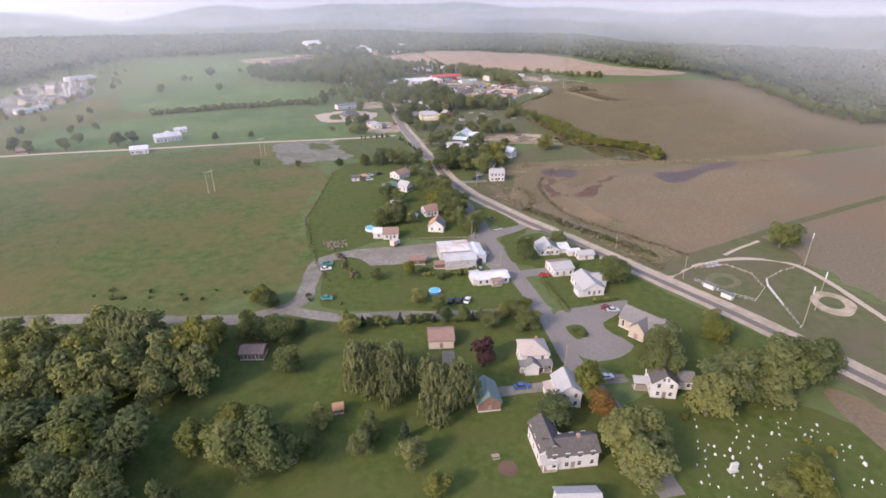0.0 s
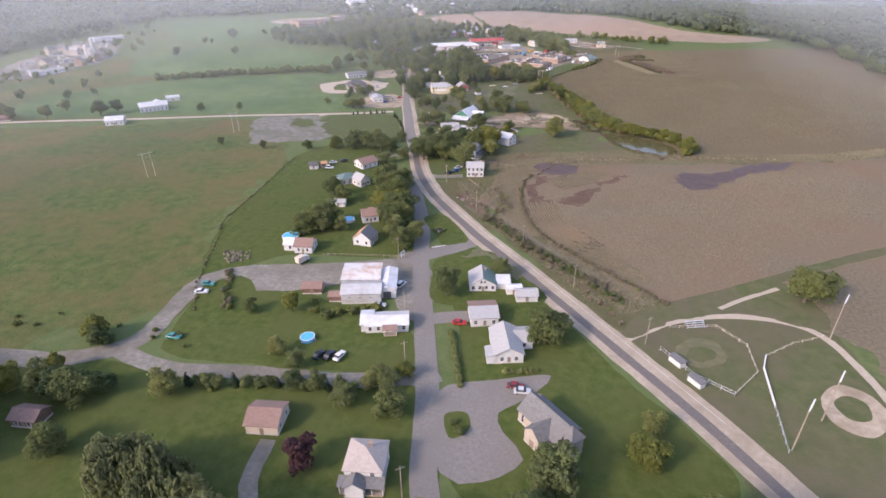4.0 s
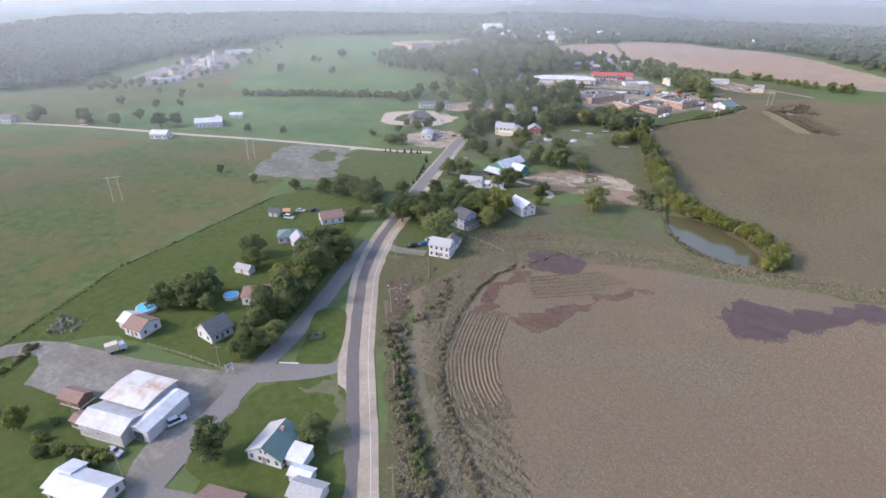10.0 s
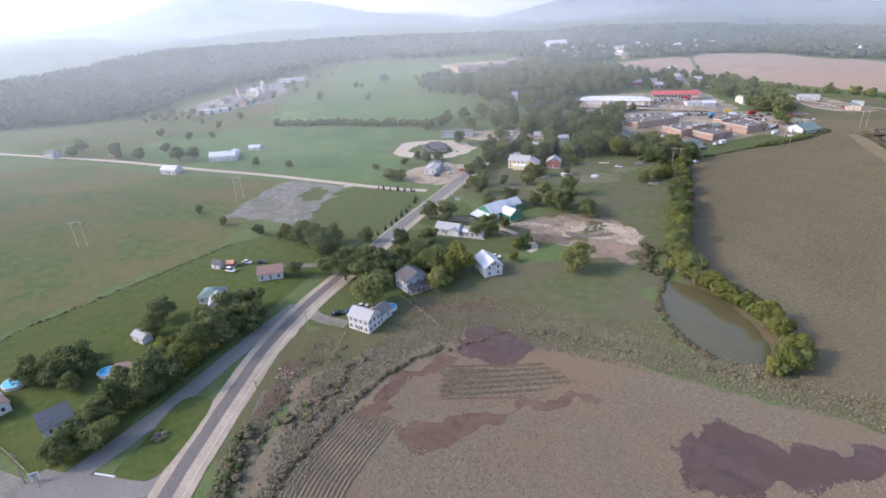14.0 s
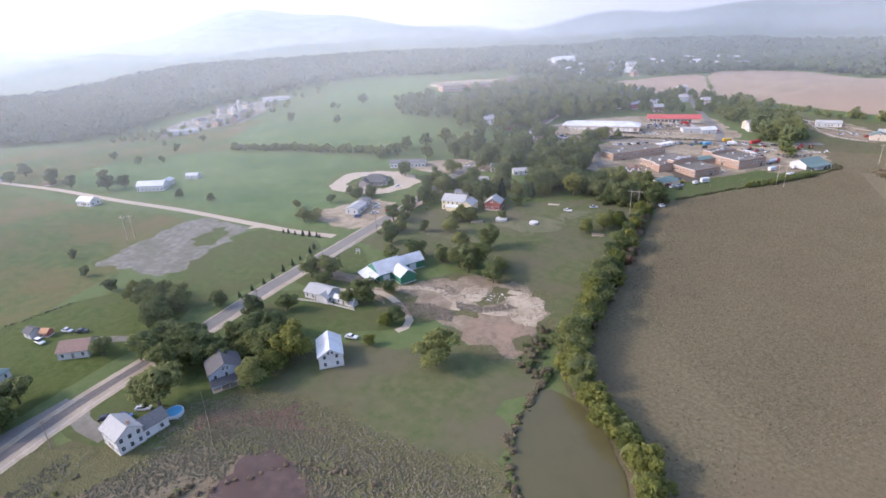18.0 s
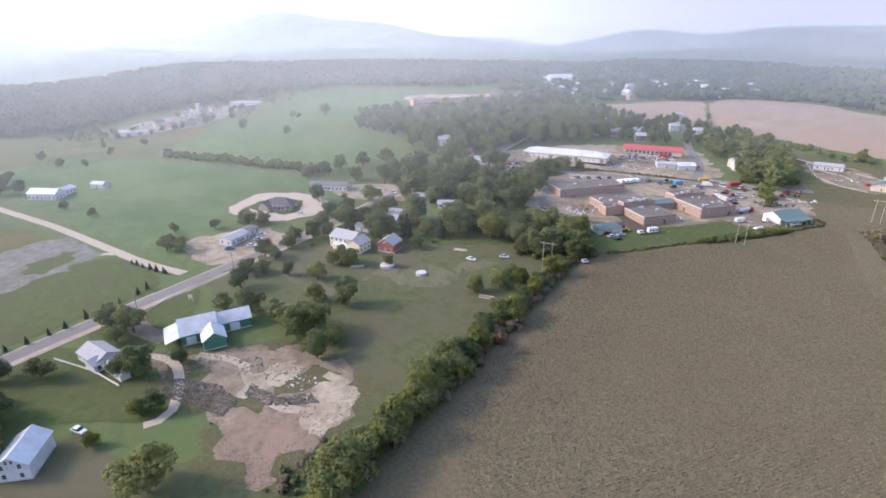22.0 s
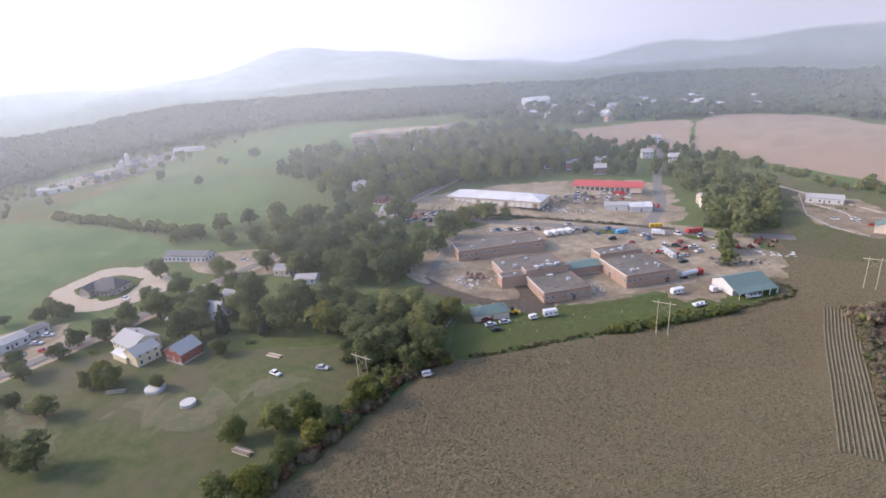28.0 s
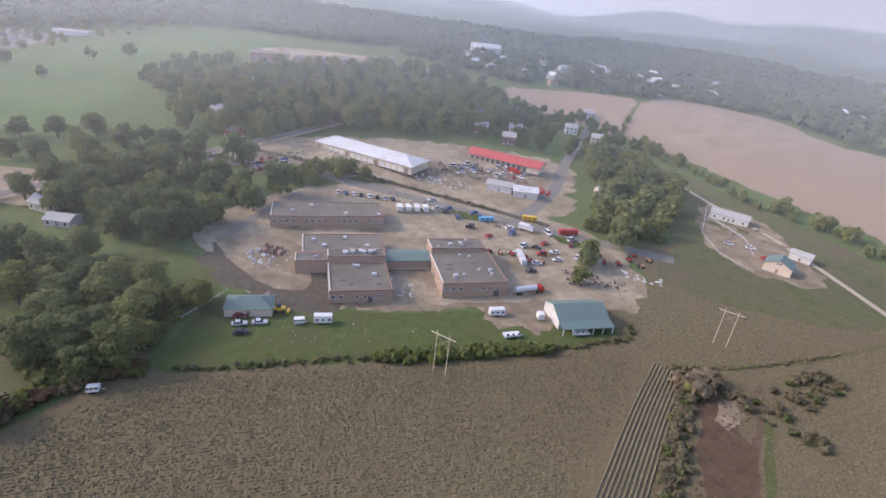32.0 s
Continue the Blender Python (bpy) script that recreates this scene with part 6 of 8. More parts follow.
def porch(root, x0, x1, y, depth, h=2.7, roof=None, rail=True):
    """A porch along the front face y, with posts, floor and a lean-to roof."""
    w = x1 - x0
    bm = bmesh.new()
    box(bm, w, depth, 0.35, (x0 + x1) / 2, y - depth / 2, 0)
    part("porch_floor", bm, M["wood"], root)
    bm = bmesh.new()
    slope(bm, (x0 - 0.3, y - depth - 0.3, h), (x1 + 0.3, y - depth - 0.3, h), (x1 + 0.3, y - 0.05, h + 0.8), (x0 - 0.3, y - 0.05, h + 0.8), 0.14)
    part("porch_roof", bm, roof or M["shingle_light"], root)
    n = max(2, int(w / 2.4) + 1)
    for i in range(n):
        bm = bmesh.new()
        box(bm, 0.16, 0.16, h - 0.3, x0 + 0.1 + i * (w - 0.2) / (n - 1), y - depth + 0.12, 0.34)
        part("porch_post", bm, M["trim"], root)


def house(x, y, rot, L, D, h, rise, wall, roof, label, ridge="x", sides="fblr", roof2=None, hip=False, name="house", category="house", door_at=0.0, stack=None, gap=2.8, wing=None, front=None,
          lean=None, group=""):
    """A house or barn: rot is the direction of its x side; ridge says along which side its ridge runs."""
    root = thing(name, pose(x, y, 0, 0, 0, rot), label, category, group)
    if ridge == "x":
        block(root, L, D, h, rise, wall, roof, hip=hip, roof2=roof2)
    else:
        block(root, D, L, h, rise, wall, roof, rz=90, hip=hip, roof2=roof2)
    if sides:
        face_windows(root, L, D, h, sides, gap=gap)
    if ridge == "y" and rise > 2.4 and sides:
        window(root, -0.6, -D / 2 - 0.02, h + rise * 0.22, 0, 0.7, 1.0)
        window(root, 0.6, -D / 2 - 0.02, h + rise * 0.22, 0, 0.7, 1.0)
    if door_at is not None:
        door(root, door_at * L / 2, -D / 2 - 0.03, 0)
    if stack:
        chimney(root, stack[0], stack[1], h + rise * 0.5)
    if wing:
        wx, wy, wl, wd, wh, wr, wrz, wroof = wing
        before = set(root.children)
        block(root, wl, wd, wh, wr, wall, wroof or roof, wx, wy, wrz, name="wing_wall")
        face_windows(root, wl, wd, wh, "fb")
        shift_windows(root, before, wx, wy, wrz)
    if lean:
        lx, ly, ll, ld, lh, lrz, lroof = lean
        m = pose(lx, ly, 0, 0, 0, lrz)
        bm = bmesh.new()
        prism(bm, [(-ld / 2, 0), (ld / 2, 0), (ld / 2, lh + ld * 0.22), (-ld / 2, lh)], ll)
        part("lean_to_wall", bm, wall, root).matrix_basis = m
        bm = bmesh.new()
        slope(bm, (-ll / 2 - 0.3, -ld / 2 - 0.3, lh), (ll / 2 + 0.3, -ld / 2 - 0.3, lh), (ll / 2 + 0.3, ld / 2, lh + ld * 0.22 + 0.06), (-ll / 2 - 0.3, ld / 2, lh + ld * 0.22 + 0.06))
        part("lean_to_roof", bm, lroof or roof, root).matrix_basis = m
    if front:
        porch(root, *front)
    return root


W, S = M["white_siding"], M["shingle_grey"]
# --- houses of the south side ---
house(19.5, 99, 14, 12.5, 6.5, 4.6, 2.0, W, M["shingle_charcoal"], "large white house with dark shingle roofs", wing=(-4.6, 3.4, 10, 6, 4.6, 2.2, 90, None), stack=(2, 0), front=(-7.5, -4, -1.6, 2.2))
house(21, 121, 10, 6.4, 8, 5.2, 2.4, W, M["shingle_light"], "two storey white house with a pale grey roof", ridge="y", lean=(-4.2, 1, 6, 2.4, 2.6, -90, M["shingle_tan"]))
house(-1, 117.5, 14, 6.2, 8.6, 3.0, 2.4, M["barn_brown"], M["roof_green"], "brown garage barn with a grey-green metal roof", ridge="y", sides="lr", name="garage", category="garage")
house(12.5, 137.5, 10, 8.2, 8.2, 5.4, 2.4, W, M["shingle_tan"], "white two storey house with hipped tan roof and porch", hip=True, front=(-5, 4.6, -4.1, 2.2, 2.8, M["shingle_grey"]), stack=(1, 1),
      wing=(-1.5, -4, 6, 4, 3.4, 1.5, 90, M["shingle_grey"]))
house(-17, 145, 10, 8, 8, 3.0, 1.9, M["tan_siding"], M["shingle_brown"], "tan garage with a brown shingle roof", sides="lr", name="garage", category="garage")
house(48.5, 128, 0, 6.8, 8, 5.2, 2.6, W, M["shingle_charcoal"], "white two storey farmhouse with a dark roof", ridge="y", wing=(6.5, 3, 6, 5, 3, 1.5, 0, M["shingle_grey"]), front=(-7.5, -3, 1, 2.4))
house(20, 84, 8, 9, 7, 3.2, 2, W, M["shingle_light"], "white cottage with pale grey roof")
house(-75, 131, 8, 7, 5, 2.6, 1.3, M["barn_brown"], M["shingle_brown"], "low red-brown shed under the trees", sides="f", name="shed", category="shed")
house(-41, 109, 20, 2.4, 2.4, 2.0, 0.9, M["red_siding"], M["shingle_rust"], "tiny red garden shed", sides="", name="shed", category="shed")
# --- church ---
church = thing("church", pose(50.5, 159.5, 0, 0, 0, -42) @ Matrix.Diagonal((0.86, 0.86, 0.86, 1)), "stone church with a grey shingle roof", "church")
block(church, 15, 9, 4.6, 3.6, M["stone"], M["shingle_grey"], over=0.5)
before = set(church.children)
face_windows(church, 15, 9, 4.3, "fb", 1.0, 2.6, 3.4)
block(church, 6, 6, 4.4, 2.8, M["stone"], M["shingle_grey"], 2, -5, 90, name="porch_wall")
block(church, 4.5, 4.5, 6.2, 2.8, M["stone"], M["shingle_grey"], 8.6, 0, 0, name="tower_wall", hip=True)
door(church, 2, -8.1, 0, 1.6, 2.4)
chimney(church, -6.6, 2.5, 5)
# --- houses by the lane ---
house(-1.8, 190, 18, 13, 7, 2.7, 1.2, W, M["roof_white"], "long white mobile home with a white metal roof", wing=(-6.2, 1.0, 3.6, 7.4, 2.8, 1.0, 0, M["roof_white"]), front=(-1, 3, -4, 1.6, 2.4, M["shingle_brown"]), gap=2.4)
house(36, 187.5, 17, 8.2, 12.5, 3.2, 2.2, W, M["shingle_light"], "white ranch house with pale grey roofs", ridge="y", wing=(5.4, 3.2, 5, 7, 2.9, 1.4, 0, M["shingle_light"]), lean=(-4.8, -4, 4.5, 3, 2.5, -90, M["shingle_light"]))
house(26.5, 201.5, 18, 8.6, 9.4, 3.2, 1.3, W, M["shingle_light"], "white house with a faded brown and grey roof", roof2=M["shingle_brown"])
house(22.6, 221, 14, 9, 9, 2.8, 2.6, W, M["roof_green"], "white gabled bungalow with a green roof", ridge="y", roof2=M["shingle_light"], gap=1.9, lean=(7.2, -1, 4.5, 4.5, 2.4, 0, M["roof_white"]), stack=(1, 2))
house(38.6, 216, 16, 7, 5, 2.5, 1.2, W, M["shingle_light"], "small white garage with a pale roof", sides="l", name="garage", category="garage")
house(34, 218.6, 16, 5, 3, 2.4, 0.6, W, M["roof_white"], "open white carport beside the garage", sides="", name="carport", category="carport")
shop = thing("workshop", pose(-15.6, 203.2, 0, 0, 0, 16) @ Matrix.Diagonal((0.85, 0.85, 0.85, 1)), "grey corrugated workshop with rust-streaked white roofs", "workshop")
block(shop, 15.5, 9, 4.6, 1.7, M["corrugated"], M["corrugated"])
block(shop, 15.5, 13, 5.4, 0.7, M["corrugated"], M["roof_rusty"], -1, 11.5, 0, name="hall_wall")
block(shop, 16, 6.5, 4.4, 0.9, W, M["roof_white"], 10.2, 7, 90, name="annex_wall")
for i in range(3):
    window(shop, -4.5 + i * 4, -4.52, 2.6, 0, 1.6, 0.5)
door(shop, 10, -1.05, 0, 3.2, 3.0, M["shingle_dark"], "garage_door")
block(shop, 5, 4, 2.6, 0.8, M["barn_brown"], M["shingle_brown"], -10.5, -1, 0, name="shed_wall")
house(-34, 203, 16, 6.5, 4.5, 2.4, 1.2, M["barn_brown"], M["shingle_brown"], "low rust-brown storage shed", sides="", name="shed", category="shed")
house(-51, 230.5, 10, 7, 7.5, 3.0, 1.9, W, M["shingle_brown"], "white house with a brown roof and a white-roofed wing", wing=(-5.8, 1, 5, 6, 2.8, 1.6, 0, M["roof_white"]))
house(-30, 242, 88, 7.4, 7.6, 3.2, 3.0, W, M["shingle_grey"], "white cottage with a dark and rust coloured gable roof", ridge="x", roof2=M["shingle_rust"])
house(-36.5, 263, 30, 7, 7.5, 3.2, 2.0, W, M["shingle_brown"], "small white house among trees", wing=(3, 4, 5, 4, 2.8, 1.2, 0, None))
house(-56.5, 274, 11, 6.5, 3.6, 2.3, 1.0, W, M["shingle_light"], "narrow white shed on the lawn", sides="", name="shed", category="shed")
house(-65.5, 304, 45, 8.5, 8, 3.0, 1.8, W, M["roof_green"], "white house with a pale green roof", hip=True)
house(-56.5, 302, 60, 6, 7, 3.6, 2.4, W, M["shingle_light"], "white house with a steep gable", ridge="y")
house(-65, 329.5, 56, 10, 8.5, 3.0, 2.2, W, M["shingle_brown"], "white house with a brown shingle roof", ridge="x")
house(-92, 319, 20, 4.5, 4, 2.4, 1.3, M["grey_siding"], M["shingle_dark"], "dark little garden shed", sides="", name="shed", category="shed")
house(-88, 323, 40, 3, 3, 2.2, 0.9, M["red_siding"], M["shingle_rust"], "small red garden shed", sides="", name="shed", category="shed")
house(-2, 329.5, 12, 8.8, 6.8, 5.2, 2.2, W, M["shingle_light"], "white two storey farmhouse with black windows", gap=1.9, wing=(1.2, 6.4, 8, 5.6, 3.4, 1.9, 90, S), stack=(3, 1))
house(-10.5, 361, 78, 10, 9, 5.2, 3.0, M["blue_siding"], M["shingle_dark"], "slate blue house with a dark gable roof and porch", ridge="y", front=(-5, 5, -4.5, 2.4, 2.8, M["shingle_dark"]))
house(5, 390.5, 62, 7.8, 11.4, 4.6, 2.5, W, M["roof_white"], "white barn with a bright metal roof", ridge="y", sides="f", name="barn", category="barn", door_at=None)
house(-36.5, 412, 18, 12, 8, 3.0, 2.0, W, M["shingle_light"], "white bungalow with a pale grey roof", wing=(4, -2, 6, 6, 2.8, 1.4, 90, None))
house(-23.5, 415, 16, 10, 3, 2.4, 0.8, W, M["roof_white"], "long low white shed beside the wall", sides="f", name="shed", category="shed", gap=3.4)
# --- green barn ---
barn = thing("barn", pose(-32.5, 442, 0, 0, 0, 80) @ Matrix.Diagonal((0.92, 0.92, 0.96, 1)), "green barn with bright white metal roofs", "barn")
block(barn, 13, 13, 4.2, 3.8, M["green_siding"], M["roof_white"])
block(barn, 13, 8.5, 4.0, 2.8, M["green_siding"], M["roof_white"], 12.8, 1, 0, name="wing_wall")
block(barn, 9, 8, 3.8, 2.6, M["green_siding"], M["roof_white"], 4.5, -9.5, 90, name="gable_wing_wall")
bm = bmesh.new()
slope(bm, (-12, -6.8, 2.4), (-6.4, -6.8, 4.0), (-6.4, 6.6, 4.0), (-12, 6.6, 2.4))
part("lean_to_roof", bm, M["roof_white"], barn)
for yy in (-6.2, -2, 2, 6):
    bm = bmesh.new()
    box(bm, 0.2, 0.2, 2.5, -11.6, yy, 0)
    part("post", bm, M["wood"], barn)
door(barn, 13, -3.3, 0, 3.6, 3.2, M["trim"], "barn_door")
door(barn, -3, -6.55, 0, 3.4, 3.2, M["trim"], "barn_door")
# --- farmhouses to the north ---
house(-76, 527, 22, 14, 11, 5.4, 2.6, M["yellow_siding"], M["shingle_light"], "yellow farmhouse with pale metal roofs", wing=(9, -3, 9, 8, 4.6, 2.2, 90, M["shingle_light"]), stack=(0, 1), lean=(2, -6.8, 10, 3, 2.6, 0, M["roof_white"]))
house(-57.5, 540, 28, 9, 9, 4.2, 2.8, M["red_siding"], M["shingle_light"], "small red barn with a pale roof", ridge="y", sides="f", name="barn", category="barn")
house(-158, 526, 40, 17, 10, 3.4, 3.4, M["stone"], M["shingle_dark"], "low stone house with a dark hipped roof and white columns", hip=True, wing=(-7, -5, 8, 6, 3.2, 2.2, 90, None), front=(-2, 6, -5, 2.4, 2.8, M["shingle_dark"]))
house(-178, 568, 42, 26, 9, 3.6, 1.6, W, M["shingle_grey"], "long low white building with a grey roof", gap=2.4)
house(-118, 484, 118, 13, 8, 3.4, 1.2, M["grey_siding"], M["shingle_light"], "roadside store with a weathered grey roof", wing=(9, 1.5, 13, 7, 3, 0.9, 0, M["shingle_grey"]), name="store", category="store")
house(-87, 558, 33, 13, 8, 4.8, 2.6, W, M["shingle_light"], "white house half hidden by trees", wing=(-3, -3, 6, 6, 3.4, 2, 90, None))
house(-113, 600, 37, 9, 7, 3.2, 2.2, M["tan_siding"], M["shingle_light"], "small tan house under trees")
house(-94, 604, 50, 10, 7, 2.8, 1.5, M["grey_siding"], M["shingle_light"], "grey shed with a pale roof", sides="f", name="shed", category="shed")
house(-98, 570, 30, 9, 7, 3.2, 2, W, M["shingle_light"], "pale house behind the trees")
house(-90, 545, 30, 8, 7, 2.8, 1.2, M["grey_siding"], M["shingle_light"], "grey garage behind the farmhouse", sides="", name="garage", category="garage")
# --- western farmsteads ---
house(-279, 414, 46, 20, 9, 4.2, 2.6, W, M["roof_white"], "long white farm building", wing=(4, 9, 16, 7, 3.4, 1.6, 90, None), name="farm_building", category="farm building")
house(-276, 372, 30, 12, 8, 3.6, 2.2, W, M["roof_white"], "white farm cottage by the cross road")
house(-288, 446, 40, 10, 6, 3.0, 1.4, W, M["roof_white"], "small white farm shed", sides="", name="shed", category="shed")
house(-420, 330, 30, 9, 8, 4.0, 2.4, M["grey_siding"], M["shingle_grey"], "grey farmhouse by the cross road")
house(-366, 362, 30, 6, 5, 2.6, 1.2, M["barn_brown"], M["shingle_brown"], "small brown shed in the field", sides="", name="shed", category="shed")

# --- brick school of flat roofed wings ---
school = thing("school", pose(-1.5, 682, 0, 0, 0, 67), "flat roofed brick school of several wings", "school")


def wing(x, y, L, D, h, units, wins=""):
    bm = bmesh.new()
    box(bm, L, D, h)
    w = part("wing", bm, M["brick"], school)
    w.matrix_basis = pose(x, y, 0)
    bm = bmesh.new()
    box(bm, L - 0.8, D - 0.8, 0.1, 0, 0, h)
    part("roof", bm, M["roof_flat"], w)
    for sx, sy, px, py in ((L, 0.4, 0, -D / 2 + 0.2), (L, 0.4, 0, D / 2 - 0.2), (0.4, D - 0.8, -L / 2 + 0.2, 0), (0.4, D - 0.8, L / 2 - 0.2, 0)):
        bm = bmesh.new()
        box(bm, sx, sy, 0.45, px, py, h)
        part("coping", bm, M["brick"] if sy < 0.5 and py > 0 else M["coping"] if sx < 0.5 and px < 0 else M["shingle_brown"], w)
    rng = random.Random(int(L * 7 + D))
    for i in range(units):
        bm = bmesh.new()
        s = rng.uniform(0.8, 1.7)
        box(bm, s, s * 0.9, rng.uniform(0.5, 1.1), rng.uniform(-L / 2 + 2, L / 2 - 2), rng.uniform(-D / 2 + 1.5, D / 2 - 1.5), h + 0.1)
        part("roof_unit", bm, M["steel"], w)
    for i in range(3):
        bm = bmesh.new()
        box(bm, rng.uniform(2, 4), rng.uniform(1, 2), 0.02, rng.uniform(-L / 3, L / 3), rng.uniform(-D / 3, D / 3), h + 0.105, rng.uniform(0, 20))
        part("roof_patch", bm, M["shingle_dark"], w)
    for side in wins:
        length = L if side in "fb" else D
        n = int(length / 2.6)
        for i in range(n):
            if (i * 7 + int(L)) % 5 == 0:
                continue
            q = (i + 0.5) / n * length - length / 2
            pos = {"f": (q, -D / 2 - 0.02, 0), "b": (q, D / 2 + 0.02, 180), "l": (-L / 2 - 0.02, q, -90), "r": (L / 2 + 0.02, q, 90)}[side]
            window(w, pos[0], pos[1], h - 2.4, pos[2], 1.3, 0.9)
    return w


w1 = wing(0, 0, 21, 20, 4.4, 3, "fl")
wing(0, 13.2, 21, 6, 6.8, 8)
w3 = wing(-4, 25, 31, 16, 5.2, 5, "l")
wing(-16, 13.4, 12, 6.4, 5.2, 1)
w4 = wing(-9, 55, 47, 16, 6.8, 4, "f")
w6 = wing(40.3, 3.5, 24, 24, 5.4, 7, "fl")
wing(40, 20.4, 22, 9, 6.9, 5)
for w, x, y, rz, ww in ((w1, 3, -10.03, 0, 1.4), (w3, -11, -8.03, 0, 3.4), (w4, -14, -8.03, 0, 3.0), (w6, -12.03, 2, -90, 1.6), (w6, 8, -12.03, 0, 2)):
    bm = bmesh.new()
    box(bm, ww, 0.1, 2.4, 0, 0, 0.05)
    part("doorway", bm, M["shingle_dark"], w).matrix_basis = pose(x, y, 0, 0, 0, rz)
block(school, 17, 9, 3.8, 1.0, M["brick"], M["roof_green"], 19.6, 17, 0, name="link_wall")
house(-4, 645, 64, 14, 8, 2.9, 1.9, M["tan_siding"], M["roof_green"], "tan shed with a dark green hipped roof", hip=True, sides="", name="shed", category="shed")
pav = thing("pavilion", pose(51, 738, 0, 0, 0, 67), "white pole barn with a teal metal roof", "pole barn")
block(pav, 18, 12, 3.6, 2.6, W, M["roof_green"], 0, 2, 0)
bm = bmesh.new()
slope(bm, (-9.4, -8.2, 2.7), (9.4, -8.2, 2.7), (9.4, -4.3, 3.45), (-9.4, -4.3, 3.45))
part("eave_roof", bm, M["roof_green"], pav)
for i in range(6):
    bm = bmesh.new()
    box(bm, 0.22, 0.22, 2.7, -9 + i * 3.6, -7.9, 0)
    part("post", bm, M["trim"], pav)
hall = thing("market_hall", pose(-137, 762, 0, 0, 0, 25), "long market hall with a bright white hipped roof", "market hall")
block(hall, 66, 18, 4.4, 2.8, M["tan_siding"], M["roof_white"], hip=True, over=0.8)
for i in range(16):
    door(hall, -30 + i * 4, -9.05, 0, 2.6, 2.9, M["trim"] if i % 5 else M["door"], "bay_door")
shed = thing("market_shed", pose(-99, 840, 0, 0, 0, 28), "long shed with a bright red metal roof", "shed")
block(shed, 46, 12, 4.0, 2.6, M["tan_siding"], M["roof_red"], over=0.9)
for i in range(11):
    door(shed, -20 + i * 3.4, -6.05, 0, 2.6, 2.9, M["shingle_dark"], "bay_door")
house(-63, 803, 40, 14, 9, 3.6, 1.2, M["grey_siding"], M["shingle_light"], "pale grey storage building", sides="", name="storage_building", category="storage building")
house(-50, 810, 48, 13, 9, 3.6, 1.8, W, M["roof_white"], "white storage building with a white roof", sides="", name="storage_building", category="storage building")
house(22, 897, 20, 19, 8, 3.4, 1.8, M["grey_siding"], M["shingle_light"], "long pale farm outbuilding", gap=4, name="outbuilding", category="outbuilding")
house(66, 856, 14, 11, 9, 3.8, 2.6, M["tan_siding"], M["roof_green"], "tan farm building with a teal roof", ridge="y", sides="l", name="outbuilding", category="outbuilding")
house(66, 880, 10, 9, 6, 3, 1.6, M["grey_siding"], M["shingle_light"], "grey shed at the farm yard", sides="", name="shed", category="shed")
house(-205, 915, 50, 15, 9, 5, 3, M["red_siding"], M["shingle_grey"], "dark red barn by the market street", sides="", name="barn", category="barn")
for x, y, rot, c in ((-92, 935, 60, M["tan_siding"]), (-118, 955, 40, M["tan_siding"]), (-22, 842, 40, W), (-28, 850, 60, M["tan_siding"]), (-150, 960, 50, W), (-172, 880, 45, M["red_siding"]), (-190, 870, 40, M["grey_siding"]),
                     (-160, 905, 50, M["tan_siding"]), (-140, 880, 45, M["barn_brown"]), (-190, 1030, 60, W), (-235, 985, 50, W)):
    house(x, y, rot, 9, 8, 5.4, 2.4, c, M["shingle_light"], "village house beyond the market sheds")
house(-250, 705, 40, 9, 9, 6, 2.6, W, M["shingle_light"], "white house at the edge of the wood")
house(-203, 700, 30, 9, 7, 3.4, 2, M["red_siding"], M["shingle_brown"], "red brick outbuilding by the wood")
house(-170, 690, 30, 10, 8, 3.4, 2, W, M["shingle_light"], "white shed at the yard edge")
# --- far town, a few dots each ---
far_rng = random.Random(9)
for x, y in FAR:
    fixed(house(x, y, far_rng.uniform(0, 180), far_rng.uniform(7, 12), far_rng.uniform(6, 9), far_rng.uniform(4, 6.5), 2.6, far_rng.choice([W, M["grey_siding"], M["tan_siding"], M["brick"]] if x > -450 else [M["stone"], M["brick"]]),
          far_rng.choice([M["shingle_light"], M["roof_white"] if x > -450 else M["shingle_grey"], M["shingle_grey"]]), "distant house of the town", sides="", door_at=None, group="distant town houses"))
fixed(house(-366, 1038, 60, 34, 14, 11, 4, W, M["roof_white"], "large white hall in the far town", sides="f", gap=4, door_at=None, name="town_hall", category="hall"))
for x, y, L, D in ((-330, 768, 30, 22), (-312, 800, 34, 20), (-306, 838, 30, 22), (-318, 868, 26, 18)):
    r2 = fixed(thing("far_school", pose(x, y, 0, 0, 0, 64), "distant flat roofed brown brick school", "school", "distant school blocks"))
    bm = bmesh.new()
    box(bm, L, D, 7)
    part("wall", bm, M["brick"], r2)
    bm = bmesh.new()
    box(bm, L - 1, D - 1, 0.4, 0, 0, 7)
    part("roof", bm, M["roof_flat"], r2)
    for i in range(int(L / 5)):
        window(r2, -L / 2 + 3 + i * 5, -D / 2 - 0.02, 2.0, 0, 2.4, 1.4)
fixed(patch("ground_far_school_lot", [(-352, 772), (-330, 790), (-326, 850), (-332, 890), (-372, 850), (-392, 800), (-374, 770)], M["yard_gravel"], 0.06, "pale lot of the distant school", rough=3))
for x, y, h in ((-492, 566, 13), (-488, 572, 19), (-483, 562, 11)):
    bm = bmesh.new()
    tube(bm, 2.2, 2.2, h, n=14)
    tube(bm, 2.2, 0.4, 2, 0, 0, h, n=14)
    fixed(solid("silo", bm, M["concrete"], pose(x, y, 0), "pale concrete silo of a distant plant", "silo", "silos of the distant plant"))
